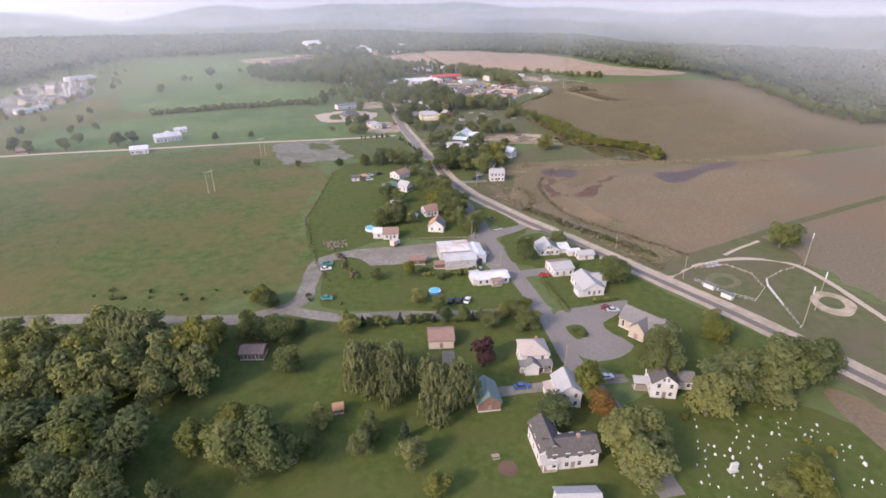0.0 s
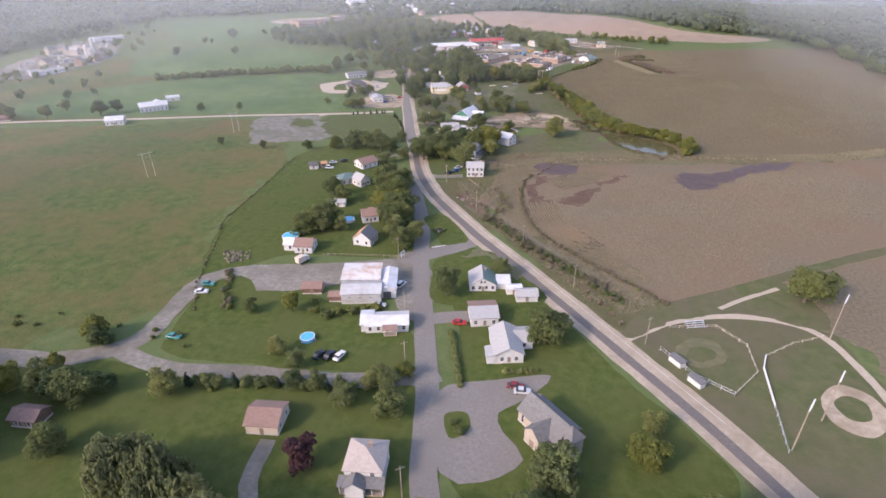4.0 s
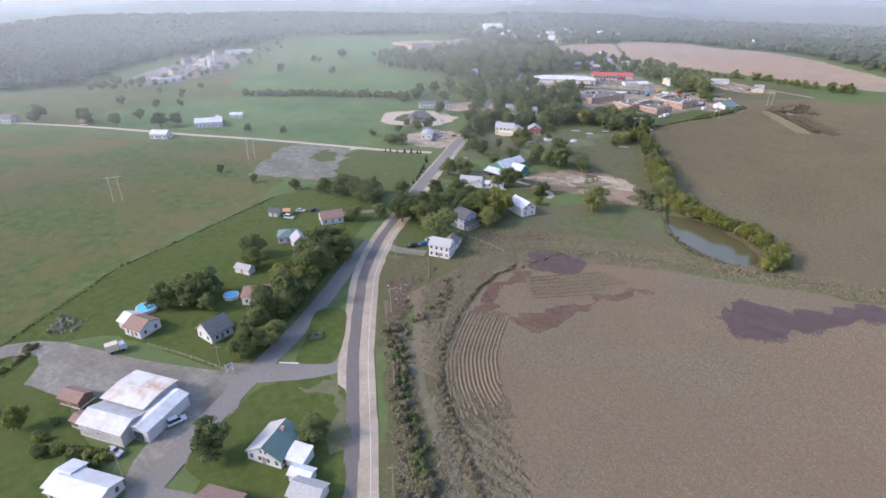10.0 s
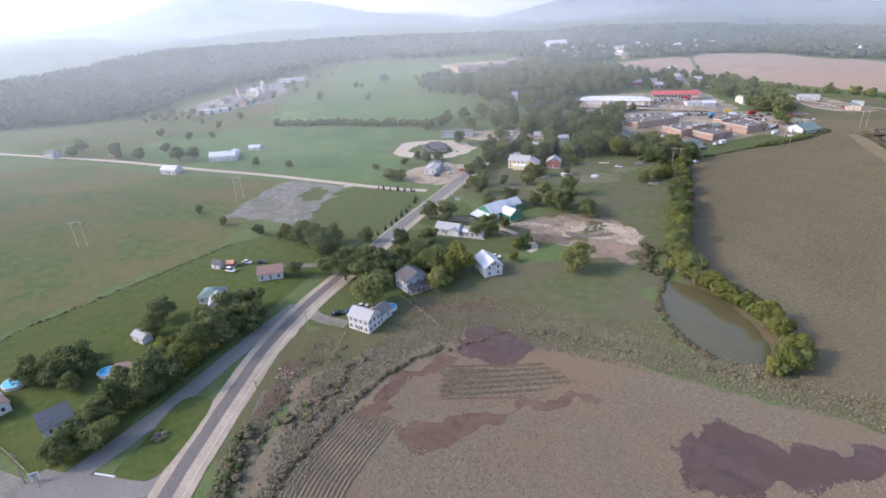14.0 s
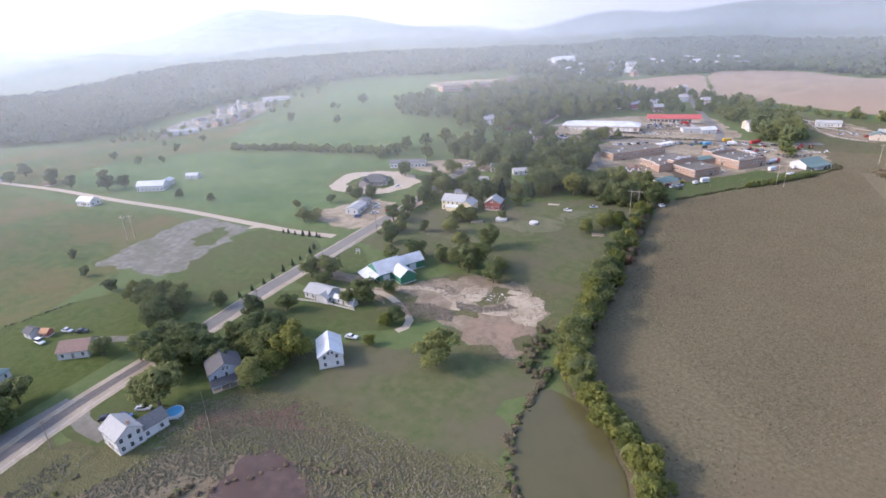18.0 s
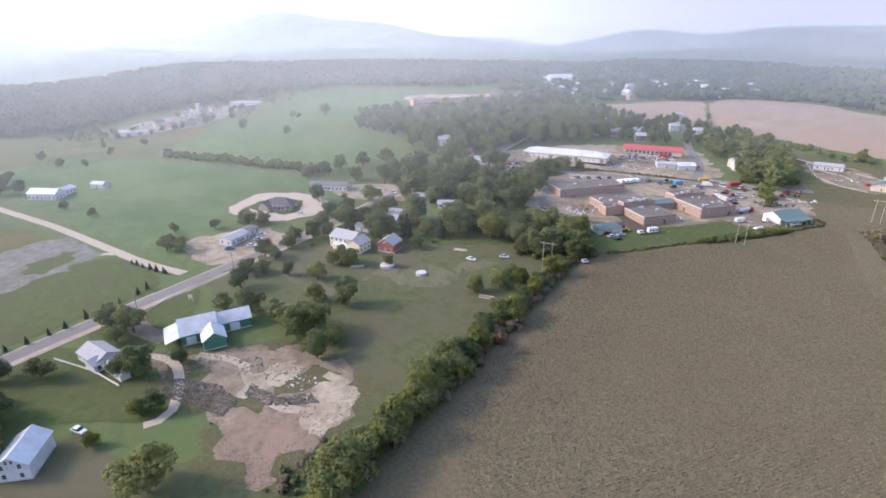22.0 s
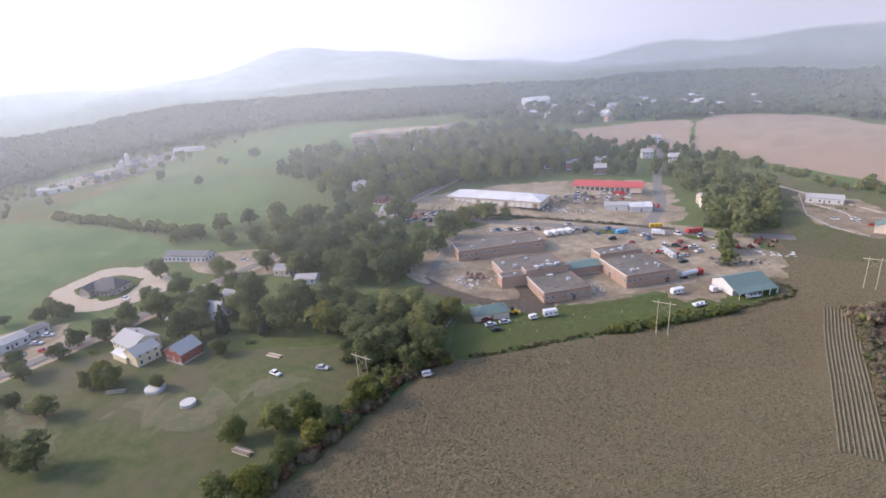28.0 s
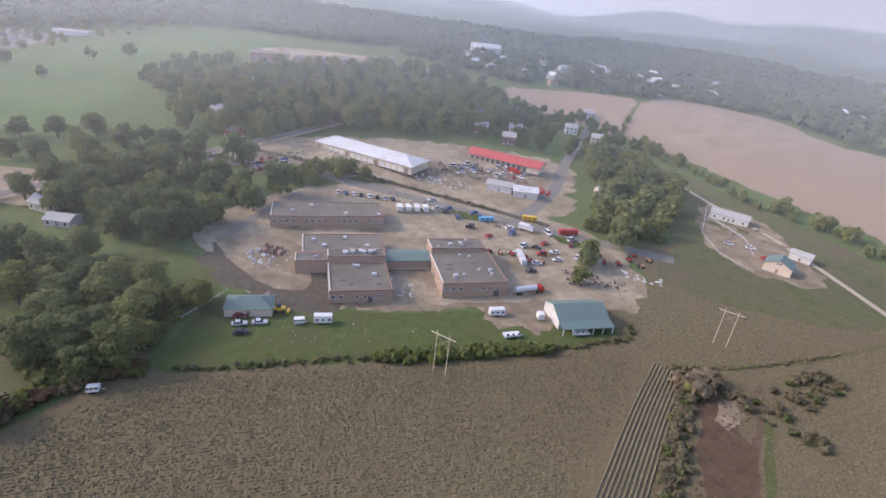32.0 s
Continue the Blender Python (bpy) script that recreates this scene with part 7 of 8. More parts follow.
fixed(patch("ground_plant_yard", [(-488, 486), (-478, 520), (-462, 560), (-500, 620), (-545, 650), (-566, 600), (-560, 520), (-530, 484)], M["gravel"], 0.05, "grey yard of a distant plant", rough=6))
fixed(house(-484, 505, 62, 30, 10, 4, 1.6, M["grey_siding"], M["shingle_light"], "long low pale shed of the distant plant", sides="", door_at=None, name="shed", category="shed"))
fixed(house(-532, 640, 60, 34, 10, 4, 1.6, M["grey_siding"], M["shingle_light"], "long pale shed beyond the distant plant", sides="", door_at=None, name="shed", category="shed"))


# ---- vehicles ----
VEH = {}


def car(x, y, rot, paint, label, van=False):
    key = (paint, van)
    if key not in VEH:
        root = thing("car", Matrix(), label, "car")
        hgt = 1.0 if van else 0.62
        bm = bmesh.new()
        prism(bm, [(-2.25, 0.3), (2.25, 0.3), (2.3, 0.62), (2.2, 0.86), (1.1, 0.95), (-2.2, 0.98), (-2.28, 0.6)], 1.76)
        bmesh.ops.bevel(bm, geom=bm.edges[:], offset=0.05, segments=1, affect="EDGES")
        part("body", bm, M[paint], root).matrix_basis = pose(0, 0, 0, 0, 0, -90)
        bm = bmesh.new()
        prof = [(-2.1, 0.96), (1.0, 0.96), (0.45, 0.94 + hgt), (-1.9, 0.94 + hgt)] if van else [(-1.7, 0.96), (1.0, 0.94), (0.3, 1.5), (-1.1, 1.5)]
        prism(bm, prof, 1.56)
        part("glazing", bm, M["glass"], root, "dark glass").matrix_basis = pose(0, 0, 0, 0, 0, -90)
        bm = bmesh.new()
        a, b, z = (-1.88, 0.42, 0.95 + hgt) if van else (-1.12, 0.28, 1.5)
        box(bm, b - a, 1.5, 0.06, (a + b) / 2, 0, z)
        part("roof", bm, M[paint], root)
        for sx in (-1.4, 1.4):
            for sy in (-0.8, 0.8):
                bm = bmesh.new()
                tube(bm, 0.32, 0.32, 0.2, n=12, m=pose(sx, sy - 0.1, 0.32, -90, 0, 0))
                wh = part("wheel", bm, M["rubber"], root)
                bm = bmesh.new()
                tube(bm, 0.17, 0.17, 0.22, n=10, m=pose(sx, sy - 0.11, 0.32, -90, 0, 0))
                part("rim", bm, M["steel"], wh)
        for sy in (-0.6, 0.6):
            bm = bmesh.new()
            box(bm, 0.06, 0.3, 0.14, 2.27, sy, 0.6)
            part("headlight", bm, M["trim"], root)
        root.matrix_basis = pose(x, y, 0.22, 0, 0, rot)
        VEH[key] = root
        return root
    c2 = copy_thing(VEH[key], pose(x, y, 0.22, 0, 0, rot))
    return tagged(c2, label, "car")


for x, y, rot, p, lab, van in ((-71, 192, 20, "paint_white", "white car parked beside the loop lane", 0), (-72, 197, 10, "paint_teal", "teal car parked beside the loop lane", 0), (-63, 168, 5, "paint_teal", "dark teal car on the gravel lane", 0),
                               (-16, 171, 80, "paint_black", "black car parked by the lawn", 0), (-13, 171.5, 80, "paint_black", "black car parked by the lawn", 0), (-10, 172, 80, "paint_white", "white car parked by the lawn", 0),
                               (-5, 213, 75, "paint_white", "white van beside the workshop", 1), (20, 196, 10, "paint_red", "red car on the drive", 0), (41, 172, 5, "paint_maroon", "dark red car at the church", 0),
                               (43, 170.5, 10, "paint_silver", "silver car at the church", 0), (-8, 199, 15, "paint_silver", "silver car under the workshop eave", 0), (-13, 332, 50, "paint_blue", "dark blue car on the drive", 0),
                               (-16, 328, 60, "paint_black", "black car on the drive", 0), (0, 402, 30, "paint_white", "white car beside the barn", 0), (-83, 320, 20, "paint_white", "white van on the gravel pad", 1),
                               (-85, 329, 30, "paint_silver", "silver car on the gravel pad", 0), (-80, 333, 50, "paint_black", "black car on the gravel pad", 0), (9, 124, 14, "paint_blue", "blue car behind the garage barn", 0),
                               (34, 131, 20, "paint_silver", "silver car on the drive", 0), (-13, 337, 50, "paint_silver", "silver car near the white house", 0), (-21, 562, 20, "paint_white", "white car in the paddock", 0),
                               (-13, 576, 40, "paint_silver", "grey car in the paddock", 0), (-105, 488, 60, "paint_white", "white car at the store", 0), (-108, 478, 60, "paint_blue", "blue car at the store", 0),
                               (-112, 494, 60, "paint_silver", "silver car at the store", 0), (-102, 496, 30, "paint_red", "red car at the store", 0), (-118, 498, 60, "paint_white", "white car at the store", 0),
                               (-138, 530, 40, "paint_white", "white car on the ring drive", 0), (-150, 590, 40, "paint_silver", "silver car on the gravel lot", 0), (-140, 594, 40, "paint_white", "white car on the gravel lot", 0),
                               (-1, 641, 70, "paint_maroon", "rusty old car behind the shed", 0), (3, 639.5, 70, "paint_silver", "old grey car behind the shed", 0), (5, 645, 66, "paint_silver", "old car behind the shed", 0),
                               (7.5, 638.5, 72, "paint_black", "dark old car behind the shed", 0), (58, 862, 10, "paint_red", "red car in the farm yard", 0), (48, 868, 40, "paint_white", "white car in the farm yard", 0), (40, 862, 20, "paint_silver", "silver car in the farm yard", 0)):
    car(x, y, rot, p, lab, bool(van))
vr = random.Random(4)
for i in range(8):
    car(-88 + i * 2.6, 716 + i * 3.0, 160 + vr.uniform(-6, 6), vr.choice(["paint_white", "paint_silver", "paint_black", "paint_blue"]), "car parked along the school drive", False)
for x, y in scatter([(-68, 756), (-30, 776), (0, 796), (22, 796), (30, 770), (20, 748), (-14, 752), (-40, 748)], 26, 5.2, 81) + scatter([(-100, 790), (-84, 806), (-70, 826), (-78, 850), (-110, 812)], 20, 5, 82) + scatter([(-150, 690), (-132, 690), (-128, 706), (-150, 712)], 12, 5, 83):
    car(x, y, vr.uniform(0, 360), vr.choice(["paint_white", "paint_white", "paint_silver", "paint_black", "paint_red", "paint_maroon", "paint_blue"]), "vehicle standing in the gravel yards", vr.random() < 0.4)


def wheels(root, xs, half, r=0.5):
    for sx in xs:
        for sy in (-half, half):
            bm = bmesh.new()
            tube(bm, r, r, 0.28, n=12, m=pose(sx, sy - 0.14, r, -90, 0, 0))
            part("wheel", bm, M["rubber"], root)


def truck(x, y, rot, paint, cargo, label, L=7.0):
    root = thing("truck", pose(x, y, 0.1, 0, 0, rot), label, "truck")
    bm = bmesh.new()
    prism(bm, [(L / 2 - 1.9, 0.6), (L / 2, 0.6), (L / 2, 1.5), (L / 2 - 0.5, 2.5), (L / 2 - 1.9, 2.5)], 2.2)
    part("cab", bm, M[paint], root).matrix_basis = pose(0, 0, 0, 0, 0, -90)
    bm = bmesh.new()
    box(bm, 0.06, 1.9, 0.7, L / 2 - 0.22, 0, 1.62, 0)
    part("windscreen", bm, M["glass"], root)
    bm = bmesh.new()
    box(bm, L - 2.1, 2.35, 2.3, -1.0, 0, 0.9)
    bmesh.ops.bevel(bm, geom=bm.edges[:], offset=0.06, segments=1, affect="EDGES")
    part("box_body", bm, M[cargo], root)
    wheels(root, (L / 2 - 1.2, -L / 2 + 1.4), 1.0)
    return root


def trailer(x, y, rot, paint, label, L=6.0, h=2.3, stripe=None):
    root = thing("trailer", pose(x, y, 0.1, 0, 0, rot), label, "trailer")
    bm = bmesh.new()
    box(bm, L, 2.3, h, 0, 0, 0.5)
    bmesh.ops.bevel(bm, geom=bm.edges[:], offset=0.16, segments=2, affect="EDGES")
    b = part("body", bm, M[paint], root)
    for i in range(3):
        bm = bmesh.new()
        box(bm, 0.8, 0.04, 0.6, -L / 3 + i * L / 3, -1.16, 1.5)
        part("window", bm, M["glass"], b)
    if stripe:
        bm = bmesh.new()
        box(bm, L - 0.4, 0.03, 0.25, 0, -1.17, 1.0)
        part("stripe", bm, M[stripe], b)
    bm = bmesh.new()
    rod(bm, (L / 2, 0.4, 0.5), (L / 2 + 1.2, 0, 0.5), 0.06)
    rod(bm, (L / 2, -0.4, 0.5), (L / 2 + 1.2, 0, 0.5), 0.06)
    part("drawbar", bm, M["steel"], root)
    wheels(root, (-0.5, 0.5), 1.0, 0.36)
    return root


trailer(35, 715, 66, "paint_white", "white camper trailer on the grass", 5.4)
trailer(13, 662, 64, "paint_white", "white box trailer with pale sides on the grass", 5.6, 2.6)
trailer(10, 655.5, 70, "paint_white", "small white tank trailer", 3.2, 1.4)
trailer(44, 727, 150, "paint_white", "small white shed trailer", 2.6, 2.2)
trailer(47, 711, 70, "paint_white", "low white trailer at the grass edge", 5.6, 0.9)
trailer(57, 733, 67, "paint_white", "white boat-like trailer beside the barn", 5.6, 1.1)
trailer(-2, 792, 64, "paint_red", "long red trailer in the yard", 9, 2.4)
trailer(8, 752, -30, "roof_white", "long white trailer beside the school", 11, 2.2)
trailer(-22, 786, 50, "paint_yellow", "orange and white wagon", 7, 2.2, "paint_red")
trailer(-30, 765, 70, "tarp_blue", "bright blue container standing in the yard", 7, 1.8)
trailer(15, 601, 70, "paint_white", "small white trailer at the wood edge", 3.0, 1.2)
for i in range(4):
    truck(-57 + i * 1.7, 733 + i * 3.8, 155 + vr.uniform(-4, 4), "paint_white", "paint_white", "white box truck parked in a row", 6.5)
truck(-14, 776, 30, "paint_white", "paint_white", "white flatbed truck in the yard")
truck(-47, 220, 70, "paint_silver", "tan_siding", "old tan farm truck", 5.5)
truck(-82, 832, 30, "paint_red", "paint_red", "red truck by the market shed")
tk = thing("tanker_truck", pose(29, 736, 0.1, 0, 0, 76), "blue-grey tanker truck with a red cab", "truck")
bm = bmesh.new()
tube(bm, 1.1, 1.1, 9, n=16, m=pose(-6, 0, 2.0, 0, 90, 0))
part("tank", bm, M["paint_silver"], tk, "silver-blue tank")
bm = bmesh.new()
prism(bm, [(4.0, 0.6), (6.2, 0.6), (6.2, 1.5), (5.4, 2.8), (4.0, 2.8)], 2.3)
part("cab", bm, M["paint_red"], tk, "red cab").matrix_basis = pose(0, 0, 0, 0, 0, -90)
bm = bmesh.new()
box(bm, 11.5, 1.0, 0.25, -0.2, 0, 0.75)
part("chassis", bm, M["rubber"], tk)
wheels(tk, (-5, -3.8, 3.2, 5.3), 1.0)
ldr = thing("loader", pose(1.5, 652.5, 0.1, 0, 0, 60), "yellow wheel loader beside the shed", "loader")
bm = bmesh.new()
box(bm, 3.4, 1.6, 1.1, 0, 0, 0.9)
part("body", bm, M["paint_yellow"], ldr)
bm = bmesh.new()
box(bm, 1.3, 1.4, 1.3, -0.2, 0, 2.0)
part("cab", bm, M["glass"], ldr)
bm = bmesh.new()
box(bm, 0.9, 2.2, 0.8, 2.6, 0, 0.2)
part("bucket", bm, M["paint_yellow"], ldr)
wheels(ldr, (-1.1, 1.2), 0.95, 0.7)
for x, y in scatter([(20, 772), (34, 790), (40, 806), (30, 808), (14, 786)], 9, 3.4, 85) + scatter([(-4, 742), (14, 752), (18, 762), (2, 756)], 6, 3.2, 86):
    tr = thing("tractor", pose(x, y, 0.1, 0, 0, vr.uniform(0, 360)), "old farm machine with red paint", "farm machine", "farm machines in the yard")
    bm = bmesh.new()
    box(bm, 2.2, 0.8, 0.8, 0.3, 0, 0.7)
    part("body", bm, M[vr.choice(["paint_red", "paint_red", "paint_maroon", "shingle_rust"])], tr)
    bm = bmesh.new()
    box(bm, 0.7, 0.7, 0.7, -0.6, 0, 1.2)
    part("seat_box", bm, M["rubber"], tr)
    wheels(tr, (-0.8, 1.1), 0.7, 0.55)

# ---- pools, garden things ----
for x, y, r, wat in ((-62, 238, 3.4, "pool_water"), (-45, 259, 2.6, "pool_water"), (-4, 343, 2.6, "tarp_blue"), (-23, 177.5, 2.2, "pool_water")):
    p = thing("swimming_pool", pose(x, y, 0), "round above-ground pool with blue water", "swimming pool")
    bm = bmesh.new()
    tube(bm, r, r, 1.15, n=28)
    part("wall", bm, M["paint_sky"] if x == -23 else M["trim"], p)
    bm = bmesh.new()
    tube(bm, r - 0.12, r - 0.12, 0.03, 0, 0, 1.15, n=28)
    part("water", bm, M[wat], p)
    bm = bmesh.new()
    bmesh.ops.create_circle(bm, segments=28, radius=r + 0.08)
    ring = bm.edges[:]
    ext = bmesh.ops.extrude_edge_only(bm, edges=ring)
    for v in (q for q in ext["geom"] if isinstance(q, bmesh.types.BMVert)):
        v.co = Vector((v.co.x * (r - 0.18) / (r + 0.08), v.co.y * (r - 0.18) / (r + 0.08), 0.02))
    part("rim", bm, M["trim"], p).matrix_basis = pose(0, 0, 1.2)
    bm = bmesh.new()
    for s in (-0.25, 0.25):
        rod(bm, (r + 0.5, s, 0), (r + 0.05, s, 1.4), 0.04)
    for k in range(4):
        box(bm, 0.15, 0.5, 0.04, r + 0.45 - k * 0.12, 0, 0.25 + k * 0.3)
    part("ladder", bm, M["steel"], p)
bm = bmesh.new()
tube(bm, 2.4, 2.4, 0.12, n=24)
solid("fire_ring", bm, M["wet_soil"], pose(5, 94, 0.05), "round bare earth bed on the lawn", "garden bed")
for x, y, rz in ((2, 97, 20), (-47, 90, 40)):
    t = thing("picnic_table", pose(x, y, 0.05, 0, 0, rz), "weathered wooden picnic table on the lawn", "picnic table")
    bm = bmesh.new()
    box(bm, 1.9, 0.8, 0.06, 0, 0, 0.72)
    part("tabletop", bm, M["wood"], t)
    for s in (-0.75, 0.75):
        bm = bmesh.new()
        box(bm, 1.9, 0.28, 0.05, 0, s, 0.44)
        part("bench", bm, M["wood"], t)
        bm = bmesh.new()
        rod(bm, (s, -0.75, 0), (s, 0.2, 0.72), 0.05)
        rod(bm, (s, 0.75, 0), (s, -0.2, 0.72), 0.05)
        part("leg", bm, M["wood"], t)
for x, y, r in ((-40, 527, 3.2), (-23, 534, 2.4)):
    p = thing("stock_tank", pose(x, y, 0.05), "round pale metal stock tank", "stock tank")
    bm = bmesh.new()
    tube(bm, r, r, 1.2, n=24)
    part("wall", bm, M["steel"], p)
    bm = bmesh.new()
    tube(bm, r * 0.92, r * 0.92, 0.04, 0, 0, 1.2, n=24)
    part("cover", bm, M["concrete"], p)
for x, y, rz, n in ((12, 541, 30, 9), (-48, 516, 60, 7), (-34, 566, 30, 4)):
    p = thing("log_pile", pose(x, y, 0.05, 0, 0, rz), "stack of weathered logs in the paddock", "log pile")
    for i in range(n):
        bm = bmesh.new()
        rod(bm, (-3, (i % 4) * 0.55 - 0.8, 0.28 + (i // 4) * 0.45), (3 + vr.uniform(-0.5, 0.5), (i % 4) * 0.55 - 0.8 + vr.uniform(-0.1, 0.1), 0.28 + (i // 4) * 0.45), 0.26, 0.2, 8)
        part("log", bm, M["wood"] if i % 3 else M["pale_wood"], p)

# ---- cemetery ----
STONES = []
for w, h, d, top in ((0.8, 0.9, 0.3, 0), (0.6, 1.2, 0.25, 1), (1.2, 0.8, 0.35, 0), (0.5, 0.6, 0.2, 1)):
    bm = bmesh.new()
    box(bm, w + 0.25, d + 0.25, 0.15)
    if top:
        prism_pts = [(-w / 2, 0.15), (w / 2, 0.15), (w / 2, h * 0.8), (w * 0.3, h), (-w * 0.3, h), (-w / 2, h * 0.8)]
        prism(bm, prism_pts, d)
    else:
        box(bm, w, d, h, 0, 0, 0.15)
    STONES.append(mesh_of("headstone", bm, M["stone_grave"]))
k = 0
for row in range(24):
    for i in range(30):
        x, y = 43 + i * 1.85 + row * 0.75 + vr.uniform(-0.5, 0.5), 74 + row * 2.6 - i * 0.6 + vr.uniform(-0.3, 0.3)
        if k >= 280 or vr.random() < 0.62 or not inside(x, y, [(43, 90), (42, 108), (56, 120), (76, 124), (90, 116), (92, 98), (80, 76), (54, 68)]):
            continue
        ob = new("headstone", STONES[k % 4])
        s = vr.choice((0.34, 0.42, 0.5, 0.75))
        ob.matrix_basis = pose(x, y, 0.1, 0, 0, 100 + vr.uniform(-8, 8)) @ Matrix.Diagonal((s, s, s, 1))
        tagged(ob, "pale stone grave marker on the mown grass", "headstone", "headstones of the cemetery")
        k += 1
mon = thing("monument", pose(58, 99, 0.1, 0, 0, 20), "large white stone monument among the graves", "monument")
bm = bmesh.new()
box(bm, 2.4, 1.2, 0.5)
part("base", bm, M["stone_grave"], mon)
bm = bmesh.new()
box(bm, 1.8, 0.7, 2.0, 0, 0, 0.5)
part("tablet", bm, M["stone_grave"], mon)
for x, y in ((80, 110), (84, 107), (52, 116)):
    tree("shrub_yellow", x, y, 2.2)

# ---- poles, wires and fences ----
for x, y, rz in ((9, 581, 22), (50.5, 680, 22), (84, 772, 22), (-172, 286, 60), (-178, 374, 60), (-250, 215, 60)):
    p = thing("power_pole", pose(x, y, 0, 0, 0, rz), "weathered grey H-frame power line pole", "power pole")
    for s in (-2.0, 2.0):
        bm = bmesh.new()
        rod(bm, (s, 0, -0.2), (s, 0, 14), 0.13, 0.09, 8)
        part("pole", bm, M["pale_wood"], p)
    bm = bmesh.new()
    box(bm, 8, 0.16, 0.2, 0, 0, 12.8)
    part("crossarm", bm, M["pale_wood"], p)
    bm = bmesh.new()
    rod(bm, (-2, 0, 9), (2, 0, 12.6), 0.06)
    rod(bm, (2, 0, 9), (-2, 0, 12.6), 0.06)
    part("brace", bm, M["wood"], p)
    for s in (-4, 0, 4):
        bm = bmesh.new()
        tube(bm, 0.1, 0.14, 0.9, s, 0, 11.9, n=6)
        part("insulator", bm, M["glass"], p)
LINE = [(76, 200), (54, 226), (33, 253), (8, 283), (-14, 314), (-26, 350), (-44, 388), (-62, 428), (-78, 470), (-92, 505)]
for i, (x, y) in enumerate(LINE + [(2, 196), (10, 172), (22, 133), (-12, 231)]):
    p = thing("utility_pole", pose(x, y, 0, 0, 0, 40), "brown wooden utility pole beside the road", "utility pole", "utility poles of the village")
    bm = bmesh.new()
    rod(bm, (0, 0, -0.2), (0, 0, 10), 0.16, 0.11, 8)
    part("pole", bm, M["wood"], p)
    bm = bmesh.new()
    box(bm, 2.2, 0.12, 0.14, 0, 0, 9.2)
    part("crossarm", bm, M["wood"], p)
    for s in (-0.9, 0.0, 0.9):
        bm = bmesh.new()
        tube(bm, 0.05, 0.05, 0.2, s, 0, 9.34, n=6)
        part("insulator", bm, M["glass"], p)
for a, b in zip(LINE, LINE[1:]):
    for s in (-0.8, 0.8):
        cu = bpy.data.curves.new("power_line", "CURVE")
        cu.dimensions, cu.bevel_depth = "3D", 0.018
        sp = cu.splines.new("POLY")
        sp.points.add(8)
        for i in range(9):
            t = i / 8
            sp.points[i].co = (a[0] + (b[0] - a[0]) * t + s * 0.77, a[1] + (b[1] - a[1]) * t + s * 0.64, 9.5 - 2.0 * t * (1 - t), 1)
        cu.materials.append(M["rubber"])
        tagged(new("power_line", cu), "thin black overhead power line", "power line", "wires along the road")


def fence(pts, step, h, mat, label, rails=2, name="fence", board=False):
    root = thing(name, Matrix(), label, "fence")
    line = []
    for a, b in zip(pts, pts[1:]):
        a, b = Vector(a), Vector(b)
        n = max(1, round((b - a).length / step))
        line += [a.lerp(b, i / n) for i in range(n)]
    line.append(Vector(pts[-1]))
    bm = bmesh.new()
    box(bm, 0.12, 0.12, h)
    post = mesh_of("post", bm, mat)
    for v in line:
        shared("post", post, root, pose(v.x, v.y, 0.05))
    for a, b in zip(line, line[1:]):
        for r in range(rails):
            bm = bmesh.new()
            rod(bm, (a.x, a.y, h * (r + 0.9) / (rails + 0.2)), (b.x, b.y, h * (r + 0.9) / (rails + 0.2)), 0.05 if not board else 0.16, n=4)
            part("rail", bm, mat, root)
    return root


fence([(-42, 227), (-28, 230), (-16, 232), (-8, 233)], 2.6, 1.1, M["wood"], "weathered post and rail fence along the lane")
fence([(109, 202), (107, 196), (106, 181)], 3, 1.2, M["trim"], "white outfield fence of the ball field", 2, board=True)
fence([(106, 181), (105, 166)], 3, 1.2, M["steel"], "bare outfield fence of the ball field")
fence([(109, 202), (118, 210), (128, 216)], 4, 1.1, M["pale_wood"], "low yellow-capped outfield fence")
fence([(84, 210), (98, 214), (105, 206), (105, 194), (97, 183)], 3, 1.1, M["pale_wood"], "curved yellow-capped outfield fence")
fence([(97, 183), (88, 188), (80, 198)], 3, 1.6, M["steel"], "chain fence along the ball diamond")
fence([(-46, 400), (-30, 409), (-16, 414)], 3, 1.0, M["concrete"], "low pale wall along the drive", 2, board=True)
fence([(-8, 352), (6, 349), (18, 346)], 3.5, 1.1, M["wood"], "old rail fence behind the white house")
fence([(-4, 322), (2, 314), (6, 308)], 2.5, 1.0, M["wood"], "short rail fence by the garden")
fence([(-24, 610), (-8, 626), (-18, 642)], 4, 1.1, M["trim"], "pale board fence of the small paddock")
fence([(26, 862), (44, 846), (62, 842)], 4, 1.2, M["trim"], "pale fence of the farm yard")
fence([(4, 906), (26, 862)], 4, 1.2, M["trim"], "pale fence of the farm corrals")
fence([(14, 890), (40, 878), (52, 862)], 4, 1.2, M["steel"], "steel corral rails in the farm yard", 3)
fence([(-58, 425), (-68, 438), (-82, 468), (-94, 498)], 4, 0.7, M["concrete"], "low pale rail along the road verge", 1, board=True)
